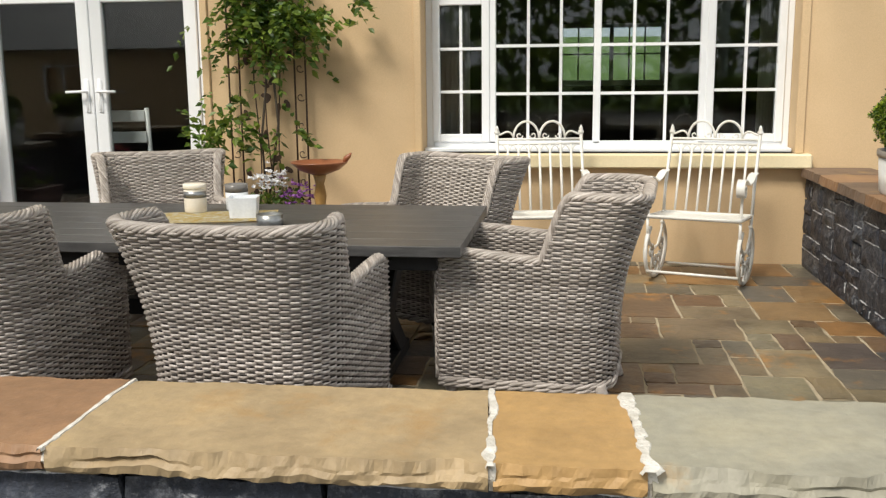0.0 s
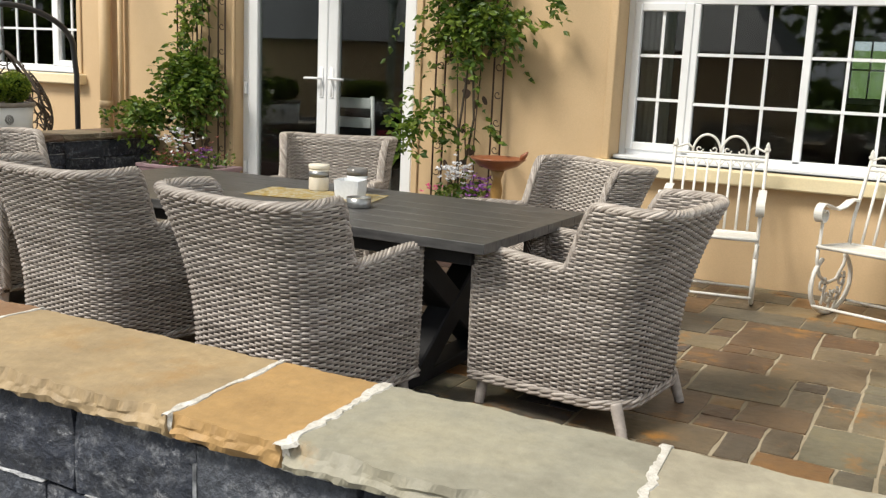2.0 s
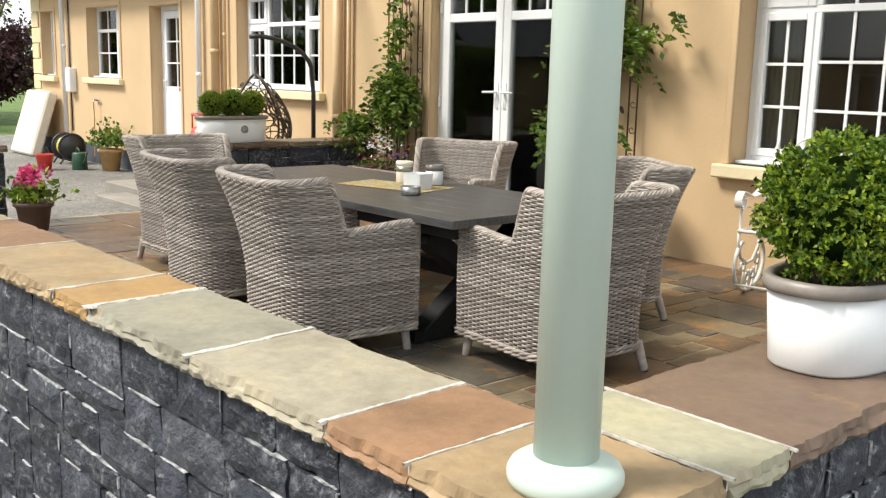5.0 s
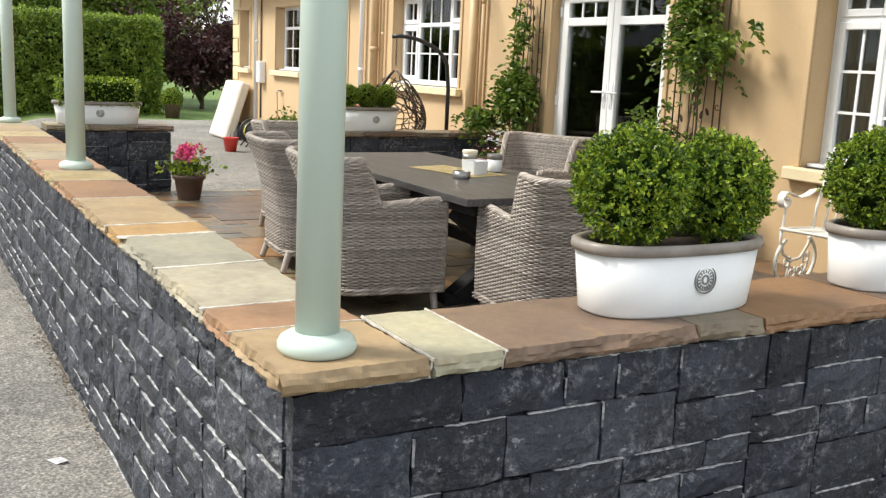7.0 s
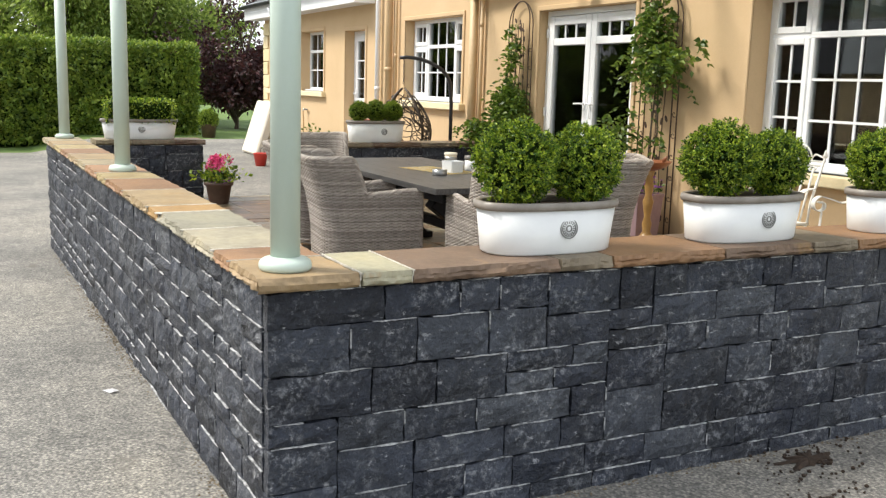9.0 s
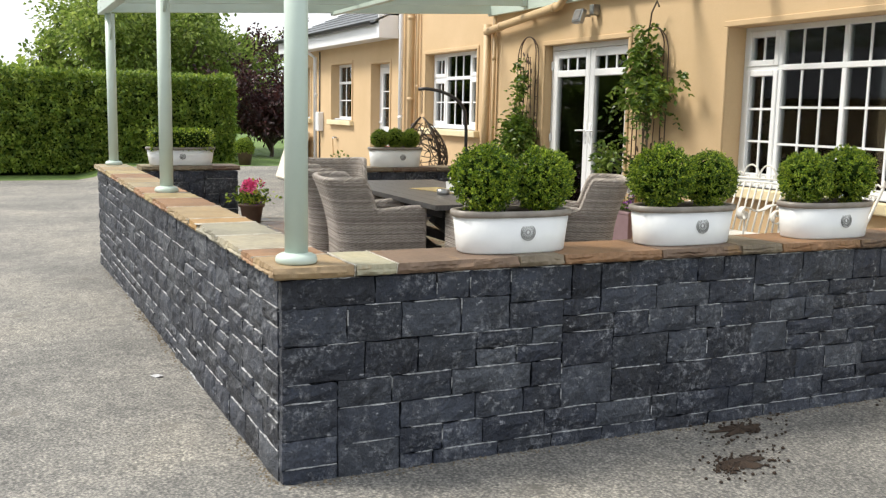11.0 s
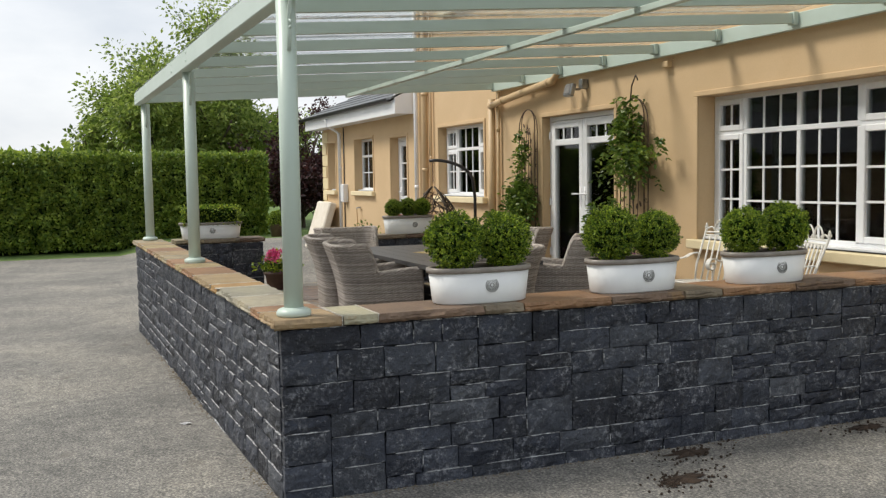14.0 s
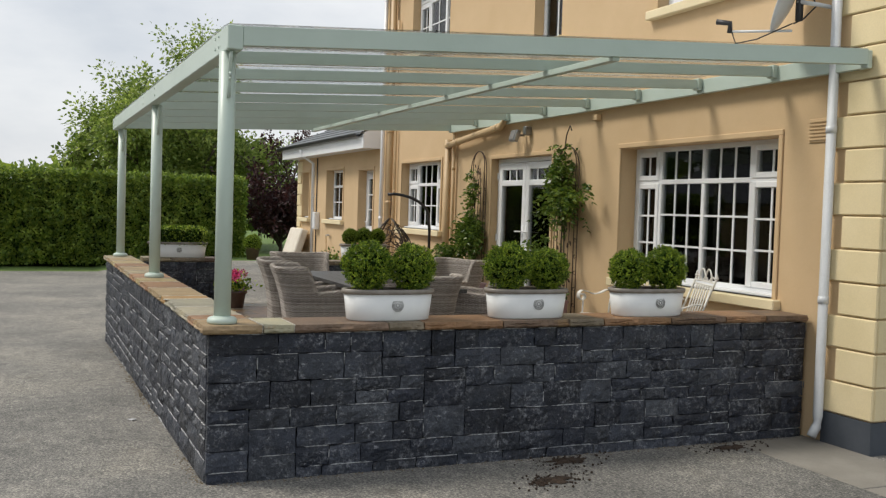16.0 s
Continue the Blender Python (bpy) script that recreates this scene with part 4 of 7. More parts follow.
def mortar_joint(parent, p, way, length, w, seed, slant=0.0):
    """A ragged line of white pointing across the coping at p, running inwards along way, and down the outer edge."""
    rng = random.Random(seed)
    p, way = Vector((*p, 0)), Vector((*way, 0)).normalized()
    side = Vector((way.y, -way.x, 0))
    n = 90
    vs, fs = [], []
    for i in range(n + 1):
        s = -0.004 + (length + 0.004) * i / n
        c = p + way * s + side * slant * s
        rag = lambda k: max(0.12, 0.55 + 0.8 * noise.noise((s * 9, seed * 3.3, k)) + 0.5 * noise.noise((s * 31, seed * 1.7, k + 4)) + 0.22 * noise.noise((s * 83, seed, k + 8)))
        l, r = w * rag(1), w * rag(20)
        zt = TOP + 0.0022 + 0.0012 * noise.noise((s * 60, seed, 3))
        for off, z in ((-l, TOP - 0.004), (-l * 0.7, zt), (r * 0.7, zt), (r, TOP - 0.004)):
            q = c + side * off
            vs.append((q.x, q.y, z))
    for i in range(n):
        for k in range(3):
            a = i * 4 + k
            fs.append((a, a + 1, a + 5, a + 4))
    b = len(vs)
    for i in range(5):
        z = TOP - CTH * i / 4
        c = p + way * (0.010 + 0.006 * (i > 2) + rng.uniform(-0.004, 0.006))
        l, r = w * rng.uniform(0.2, 0.6), w * rng.uniform(0.2, 0.6)
        for off in (-l, r):
            q = c + side * off
            vs.append((q.x, q.y, z + 0.002))
    for i in range(4):
        fs.append((b + 2 * i, b + 2 * i + 1, b + 2 * i + 3, b + 2 * i + 2))
    me = bpy.data.meshes.new("mortar_joint")
    me.from_pydata(vs, [], fs)
    return mesh_part("mortar_joint", me, M["white_mortar"], parent, "smeared white pointing")


cop = thing("coping", pose(0, 0, 0), "riven sandstone coping slabs with smeared white pointing", "coping", kind="structure")
fx = [CX0, -4.84, -4.22, -3.66, -3.05, -2.42, -1.93, -1.30, -0.84, -0.150, 0.634, 0.893, 1.500, 2.050, 2.305, CX1]
fc = ["buff", "ochre", "yellow", "rust", "ochre", "buff", "terra", "yellow", "rust", "ochre", "orange", "grey", "pale", "terra", "honey"]


SLANT = {9: -0.02, 10: -0.075, 11: -0.055, 12: -0.09, 13: -0.03}


def front_y(x):
    return CY0 - SKEW * (CX1 - x)


for k in range(len(fc)):
    g = 0.004
    a, b = fx[k] + g, fx[k + 1] - g
    if k == len(fc) - 1:
        b = CX1
    coping_slab(cop, (a, front_y(a)), (b, front_y(b)), CY1 - CY0, fc[k], 11 + k, (SLANT.get(k, 0), SLANT.get(k + 1, 0)), k == len(fc) - 1)
    if k:
        wide = {9: 0.010, 10: 0.015, 11: 0.023, 12: 0.026, 13: 0.012}.get(k, 0.007)
        mortar_joint(cop, (fx[k], front_y(fx[k])), (0, 1), CY1 - CY0 - 0.006, wide, 40 + k, SLANT.get(k, 0.0))
ey = [CY1 + 0.004, 2.32, 2.98, 3.24, 3.86, 4.42, 4.72, 5.34, 5.88, 6.30, WY - 0.035]
ec = ["cream", "brown", "drab", "rust", "brown", "drab", "rust", "brown", "terra", "brown"]
ey[1] = 2.312
for k in range(len(ec)):
    coping_slab(cop, (CX1, ey[k] + 0.004), (CX1, ey[k + 1] - 0.004), CX1 - 2.25, ec[k], 71 + k)
    if k == 1:
        mortar_joint(cop, (CX1, ey[k]), (-1, 0), CX1 - 2.25, 0.005, 90 + k)
mortar_joint(cop, (CX1, CY1), (-1, 0), 0.43, 0.007, 99)
ay = [CY1 + 0.004, 2.48, 2.94, 3.28]
for k in range(3):
    coping_slab(cop, (-4.93, ay[k]), (-4.93, ay[k + 1] - 0.004), 0.46, ["buff", "drab", "brown"][k], 110 + k)
by = [4.52, 5.1, 5.7, 6.2, WY - 0.035]
for k in range(4):
    coping_slab(cop, (-4.40, by[k] + 0.004), (-4.40, by[k + 1] - 0.004), 0.45, ["drab", "brown", "drab", "brown"][k], 120 + k)


# ---- woven chairs ----
def wicker_material():
    m, nt, b = nodes_of("wicker")
    geo = nt.nodes.new("ShaderNodeNewGeometry")
    base = ramp(nt, geo.outputs["Random Per Island"], [(0.0, (0.29, 0.252, 0.220)), (0.5, (0.405, 0.360, 0.322)), (1.0, (0.55, 0.495, 0.450))])
    g = ramp(nt, tex(nt, 26, 4, 0.7), [(0.3, (0.72, 0.70, 0.68)), (0.7, (1.22, 1.22, 1.22))])
    col = mix(nt, base, g, 0.9, 'MULTIPLY')
    nt.links.new(col, b.inputs["Base Color"])
    b.inputs["Roughness"].default_value = 0.55
    bump(nt, b, tex(nt, 320, 2), 0.25, 0.001)
    return m


M["wicker"] = wicker_material()
# shade between the strands, put into a dark brown colour
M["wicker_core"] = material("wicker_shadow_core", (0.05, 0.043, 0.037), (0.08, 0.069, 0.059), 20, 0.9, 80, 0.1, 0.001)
HW, HD, RC, ZB0 = 0.315, 0.325, 0.165, 0.105


def chair_plan(s):
    """Plan of the shell from the front of one arm round the back to the other; s in metres. Gives x, y and the outward way."""
    a, b, c = 2 * HD - RC, math.pi / 2 * RC, 2 * (HW - RC)
    if s < a:
        return -HW, HD - s, -1.0, 0.0
    s -= a
    if s < b:
        t = s / RC
        return -HW + RC - RC * math.cos(t), -HD + RC - RC * math.sin(t), -math.cos(t), -math.sin(t)
    s -= b
    if s < c:
        return -HW + RC + s, -HD, 0.0, -1.0
    s -= c
    if s < b:
        t = s / RC
        return HW - RC + RC * math.sin(t), -HD + RC - RC * math.cos(t), math.sin(t), -math.cos(t)
    s -= b
    return HW, -HD + RC + s, 1.0, 0.0


CHAIR_L = 2 * (2 * HD - RC) + math.pi * RC + 2 * (HW - RC)


def chair_top(s):
    x, y, _, _ = chair_plan(s)
    wing = smoothstep(-0.055, -0.130, y)
    arm = 0.600 + 0.028 * smoothstep(-0.1, 0.3, y)
    return arm + (0.845 - arm) * wing - 0.012 * wing * (1 - (x / HW) ** 2)


def chair_point(s, z, off=0.0):
    x, y, nx, ny = chair_plan(s)
    back = smoothstep(-0.02, -0.30, y)
    f = min(max((z - 0.30) / 0.56, 0.0), 1.1) ** 1.9
    bow = 0.014 * math.sin(math.pi * min(max((z - ZB0) / 0.75, 0), 1))
    px = x * (1 + 0.285 * f * back) + nx * (off + bow * 0.5)
    py = y - 0.148 * f * back + ny * (off + bow * 0.5)
    return Vector((px, py, z))


def weave(rows, point, pitch, amp, height):
    """Wavy strands, over and under the stakes. rows: (z or v, list of (u0, u1)); point(u, v, off) gives the surface."""
    vs, fs = [], []
    for r, (v, spans) in enumerate(rows):
        for u0, u1 in spans:
            n = max(2, int((u1 - u0) / pitch * 5))
            base = len(vs)
            for i in range(n + 1):
                u = u0 + (u1 - u0) * i / n
                o = amp * max(-1.0, min(1.0, 1.7 * math.sin(math.pi * u / pitch + r * math.pi)))
                o = o if o > 0 else 2.0 * o
                vs.append(point(u, v - height * 0.5, o - 0.0028))
                vs.append(point(u, v, o + 0.0022))
                vs.append(point(u, v + height * 0.5, o - 0.0028))
            for i in range(n):
                a = base + 3 * i
                fs.append((a, a + 3, a + 4, a + 1))
                fs.append((a + 1, a + 4, a + 5, a + 2))
    return vs, fs


def braid(bm, pts, r, strands=3, turn=0.055, thick=0.011):
    """Twisted strands along a line."""
    pts = [Vector(p) for p in pts]
    d = [0.0]
    for a, b in zip(pts, pts[1:]):
        d.append(d[-1] + (b - a).length)
    for k in range(strands):
        out = []
        for i, p in enumerate(pts):
            t = (pts[min(i + 1, len(pts) - 1)] - pts[max(i - 1, 0)]).normalized()
            up = Vector((0, 0, 1)) if abs(t.z) < 0.9 else Vector((0, 1, 0))
            s = t.cross(up).normalized()
            u = s.cross(t)
            a = 2 * math.pi * (d[i] / turn / strands + k / strands)
            out.append(p + s * math.cos(a) * r + u * math.sin(a) * r * 0.7)
        tube(bm, out, thick, 5)
    return bm


def wicker_chair():
    ob = thing("wicker_armchair", pose(0, 0, 0), "grey-brown woven wicker armchair with flared back and braided rim", "chair", "chairs round the table")
    N = 300
    S = [CHAIR_L * i / N for i in range(N + 1)]

    def spans(z):
        out, cur = [], None
        for s in S:
            if chair_top(s) - 0.006 > z:
                cur = [s, s] if cur is None else [cur[0], s]
            elif cur:
                out.append(cur)
                cur = None
        if cur:
            out.append(cur)
        return [c for c in out if c[1] - c[0] > 0.01]

    pitch, hgt = 0.0300, 0.0098
    zs = [ZB0 + 0.045 + k * hgt for k in range(76)]
    rows = [(z, spans(z)) for z in zs if spans(z)]

    def outer(u, v, o):
        return chair_point(u, v, o)

    def inner(u, v, o):
        return chair_point(u, v, -0.052 - o)

    for nm, fn, rr in (("outer_weave", outer, rows), ("inner_weave", inner, [q for q in rows if q[0] > 0.36])):
        vs, fs = weave(rr, fn, pitch, 0.0040, hgt * 0.97)
        me = bpy.data.meshes.new(nm)
        me.from_pydata([tuple(v) for v in vs], [], fs)
        tagged(mesh_part(nm, me, M["wicker"], ob, "", True), kind="stuff")
    # dark core between the two skins, coloured as the shade in the gaps
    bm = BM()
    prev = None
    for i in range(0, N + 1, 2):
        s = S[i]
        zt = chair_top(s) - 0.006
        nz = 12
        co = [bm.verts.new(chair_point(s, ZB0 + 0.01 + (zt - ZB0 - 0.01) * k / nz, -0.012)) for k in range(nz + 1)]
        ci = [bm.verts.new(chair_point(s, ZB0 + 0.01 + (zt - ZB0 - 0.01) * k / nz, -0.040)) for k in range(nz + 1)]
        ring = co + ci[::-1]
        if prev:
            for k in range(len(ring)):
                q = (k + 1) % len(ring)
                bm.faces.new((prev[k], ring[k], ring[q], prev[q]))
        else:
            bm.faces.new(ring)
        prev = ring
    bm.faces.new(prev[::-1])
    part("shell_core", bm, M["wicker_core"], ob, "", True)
    # braided rim: up one front edge, round the top, down the other
    rim = [chair_point(0, ZB0 + 0.03 + (chair_top(0) - ZB0 - 0.03) * k / 26, -0.026) for k in range(26)]
    rim += [chair_point(s, chair_top(s), -0.024) for s in S]
    rim += [chair_point(CHAIR_L, ZB0 + 0.03 + (chair_top(CHAIR_L) - ZB0 - 0.03) * k / 26, -0.026) for k in range(25, -1, -1)]
    bm = BM()
    braid(bm, rim, 0.0190, 8, 0.024, 0.0072)
    part("braided_rim", bm, M["wicker"], ob, "thick braided rim", True)
    fr = [(x, HD - 0.02, ZB0 + 0.02) for x in np.linspace(-HW + 0.03, HW - 0.03, 60)]
    for loop, rad, thick in (([chair_point(s, ZB0 + 0.012, 0.0) for s in S], 0.008, 0.0068), ([chair_point(s, ZB0 + 0.030, 0.002) for s in S], 0.008, 0.0068), (fr, 0.010, 0.009)):
        bm = BM()
        braid(bm, loop, rad, 3, 0.05, thick)
        part("base_braid", bm, M["wicker"], ob, "", True)
    # front panel and seat
    vs, fs = weave([(ZB0 + 0.04 + k * hgt, [(-HW + 0.045, HW - 0.045)]) for k in range(30)], lambda u, v, o: Vector((u, HD - 0.03 + o, v)), pitch, 0.0042, hgt)
    v2, f2 = weave([(-HD + 0.07 + k * hgt, [(-HW + 0.045, HW - 0.045)]) for k in range(58)], lambda u, v, o: Vector((u, v, 0.415 + o)), pitch, 0.0042, hgt)
    me = bpy.data.meshes.new("seat")
    me.from_pydata([tuple(v) for v in vs + v2], [], fs + [tuple(k + len(vs) for k in f) for f in f2])
    mesh_part("seat", me, M["wicker"], ob, "woven seat and front apron", True)
    # seat and apron core, its dark colour the shade below the weave
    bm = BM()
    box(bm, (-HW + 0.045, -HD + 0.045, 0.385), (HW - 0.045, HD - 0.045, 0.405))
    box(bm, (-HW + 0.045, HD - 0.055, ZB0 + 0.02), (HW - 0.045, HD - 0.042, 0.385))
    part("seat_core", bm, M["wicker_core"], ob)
    for sx in (-1, 1):
        for sy in (-1, 1):
            x, y = sx * (HW - 0.045), sy * (HD - 0.045)
            bm = BM()
            top = Vector((x, y, ZB0 + 0.03))
            bot = Vector((x + sx * 0.012, y + (-0.045 if sy < 0 else 0.012), 0.004))
            n = 18
            pts = [top.lerp(bot, k / n) for k in range(n + 1)]
            tube(bm, pts, 0.02, 10, radii=[0.023 - 0.005 * k / n + 0.0022 * (k % 2) for k in range(n + 1)])
            leg = part("leg", bm, M["wicker"], ob, "", True)
            bm = BM()
            tube(bm, [bot + Vector((0, 0, 0.012)), bot + Vector((0, 0, -0.004))], 0.017, 10)
            part("rubber_foot", bm, M["gutter"], leg)
    return ob


def chair_pose(x, y, facing):
    """Chair with the middle of its seat at x, y; facing: degrees from +y, turning left."""
    return pose(x, y, FLOOR, 0, 0, facing)


first = wicker_chair()
first.matrix_world = chair_pose(-0.262, 3.30, -7.0)
for x, y, f in ((-1.325, 3.40, -5.0), (0.622, 3.965, 84.0), (-2.52, 3.77, -90.0), (-1.46, 5.16, 205.0), (0.045, 4.95, 149.0)):
    copy_thing(first, chair_pose(x, y, f))


# ---- foliage ----
def leaf_material(name, dark, mid, light, rough=0.45, trans=0.25):
    m, nt, b = nodes_of(name)
    geo = nt.nodes.new("ShaderNodeNewGeometry")
    col = ramp(nt, geo.outputs["Random Per Island"], [(0.05, dark), (0.45, mid), (0.85, light)])
    big = ramp(nt, tex(nt, 2.2, 3), [(0.3, (0.75, 0.78, 0.75)), (0.7, (1.2, 1.18, 1.1))])
    col = mix(nt, col, big, 0.8, 'MULTIPLY')
    nt.links.new(col, b.inputs["Base Color"])
    b.inputs["Roughness"].default_value = rough
    tl = nt.nodes.new("ShaderNodeBsdfTranslucent")
    nt.links.new(col, tl.inputs["Color"])
    mx = nt.nodes.new("ShaderNodeMixShader")
    mx.inputs["Fac"].default_value = trans
    out = nt.nodes["Material Output"]
    nt.links.new(b.outputs["BSDF"], mx.inputs[1])
    nt.links.new(tl.outputs["BSDF"], mx.inputs[2])
    nt.links.new(mx.outputs["Shader"], out.inputs["Surface"])
    return m


M["box_leaf"] = leaf_material("box_leaves", (0.024, 0.070, 0.008), (0.115, 0.215, 0.018), (0.43, 0.53, 0.050), 0.42, 0.34)
# near-black green: shade deep among the leaves, put into the colour
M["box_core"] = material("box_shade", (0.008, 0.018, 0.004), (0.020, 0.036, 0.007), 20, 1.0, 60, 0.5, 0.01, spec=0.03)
M["hedge_leaf"] = leaf_material("hedge_leaves", (0.08, 0.145, 0.018), (0.15, 0.235, 0.030), (0.30, 0.38, 0.055), 0.5, 0.35)
M["tree_leaf"] = leaf_material("tree_leaves", (0.11, 0.17, 0.035), (0.22, 0.31, 0.06), (0.40, 0.48, 0.12), 0.45, 0.5)
M["copper_leaf"] = leaf_material("copper_leaves", (0.022, 0.008, 0.010), (0.045, 0.014, 0.018), (0.085, 0.028, 0.028))
M["climber_leaf"] = leaf_material("climber_leaves", (0.04, 0.085, 0.013), (0.095, 0.170, 0.024), (0.21, 0.29, 0.045), 0.4, 0.35)
M["bark"] = material("bark", (0.06, 0.045, 0.03), (0.12, 0.095, 0.07), 14, 0.9, 50, 0.7, 0.01, stretch=(1, 1, 0.25))
M["soil"] = material("soil", (0.022, 0.014, 0.009), (0.06, 0.038, 0.024), 22, 0.95, 70, 0.9, 0.01)


def leaf_mesh(name, points, size, rng, flat=0.5, droop=0.0):
    """Small folded leaves. points: (place, outward way)."""
    P = np.array([p for p, _ in points], float)
    O = np.array([o for _, o in points], float)
    n = len(P)
    r = np.random.default_rng(rng)
    way = O * flat + r.normal(size=(n, 3)) * (1 - flat)
    way /= np.linalg.norm(way, axis=1)[:, None] + 1e-9
    side = np.cross(way, r.normal(size=(n, 3)))
    side /= np.linalg.norm(side, axis=1)[:, None] + 1e-9
    nor = np.cross(side, way)
    s = size * r.uniform(0.65, 1.3, n)[:, None]
    tip = P + way * s + np.array([0, 0, -droop]) * s
    a = P + way * s * 0.45 + side * s * 0.30 + nor * s * 0.08
    b = P + way * s * 0.45 - side * s * 0.30 + nor * s * 0.08
    V = np.stack([P, a, tip, b], 1).reshape(-1, 3)
    F = np.arange(n * 4).reshape(n, 4)
    me = bpy.data.meshes.new(name)
    me.from_pydata(V.tolist(), [], np.concatenate([F[:, [0, 1, 2]], F[:, [0, 2, 3]]]).tolist())
    return me


def ball_points(n, rad, rng, squash=(1, 1, 1), lump=0.06):
    r = np.random.default_rng(rng)
    out = []
    for _ in range(n):
        d = Vector(r.normal(size=3)).normalized()
        q = 1 + lump * 2 * noise.noise(d * 2.6 + Vector((rng, 0, 0))) + lump * noise.noise(d * 7 + Vector((rng, 3, 0)))
        p = d * rad * q * r.uniform(0.80, 1.0)
        out.append(((p.x * squash[0], p.y * squash[1], p.z * squash[2]), tuple(d + Vector((0, 0, 0.35)))))
    return out


def tuft_points(tufts, leaves, rad, rng):
    """Shoots all over a ball, each a tuft of leaves, some standing out and some set back."""
    r = np.random.default_rng(rng)
    out = []
    for t in range(tufts):
        d = Vector(r.normal(size=3)).normalized()
        q = 1 + 0.10 * noise.noise(d * 2.6 + Vector((rng, 0, 0))) + 0.11 * noise.noise(d * 6.5 + Vector((0, rng, 2)))
        base = d * rad * q * r.uniform(0.76, 0.93)
        stem = (d + Vector(r.normal(size=3)) * 0.22 + Vector((0, 0, 0.25))).normalized()
        for k in range(leaves):
            p = base + stem * (0.028 * k / leaves) + Vector(r.normal(size=3)) * 0.0035
            out.append((tuple(p), tuple(stem * 0.7 + Vector(r.normal(size=3)) * 0.7)))
    return out


BALLS = [leaf_mesh("foliage", tuft_points(950, 14, 0.176, k), 0.0152, k, 0.62) for k in (1, 2, 3)]


def box_ball(parent, at, scale, k, turn):
    me = BALLS[k % 3]
    if not me.materials:
        me.materials.append(M["box_leaf"])
    b = new("shrub", me)
    b.parent = parent
    b.matrix_local = Matrix.Translation(at) @ Matrix.Rotation(turn, 4, 'Z') @ Matrix.Scale(scale, 4)
    tagged(b, "clipped round box shrub")
    # solid core and stem, coloured as the shade behind the leaves
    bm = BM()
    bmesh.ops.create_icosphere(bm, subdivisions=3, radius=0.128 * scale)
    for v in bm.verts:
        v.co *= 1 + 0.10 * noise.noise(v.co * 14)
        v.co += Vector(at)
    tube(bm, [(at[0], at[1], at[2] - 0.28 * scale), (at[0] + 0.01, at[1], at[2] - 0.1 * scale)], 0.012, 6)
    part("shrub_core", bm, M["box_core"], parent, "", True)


M["glaze"] = material("white_glaze", (0.74, 0.75, 0.75), (0.80, 0.81, 0.80), 6, 0.28, 90, 0.03, 0.001, grain=0.06)
M["rim"] = material("grey_glaze", (0.20, 0.175, 0.15), (0.28, 0.25, 0.22), 12, 0.4, 80, 0.1, 0.001)
M["badge"] = material("badge_grey", (0.16, 0.16, 0.15), (0.22, 0.22, 0.21), 12, 0.6, 80, 0.1, 0.001)


def ring_bars(bm, r, t, depth, seg=36):
    a = [[bm.verts.new((q * math.cos(2 * math.pi * k / seg), q * math.sin(2 * math.pi * k / seg), h)) for k in range(seg)] for q, h in ((r - t, 0), (r - t, depth), (r, depth), (r, 0))]
    for A, B in zip(a, a[1:] + a[:1]):
        for k in range(seg):
            bm.faces.new((A[k], A[(k + 1) % seg], B[(k + 1) % seg], B[k]))


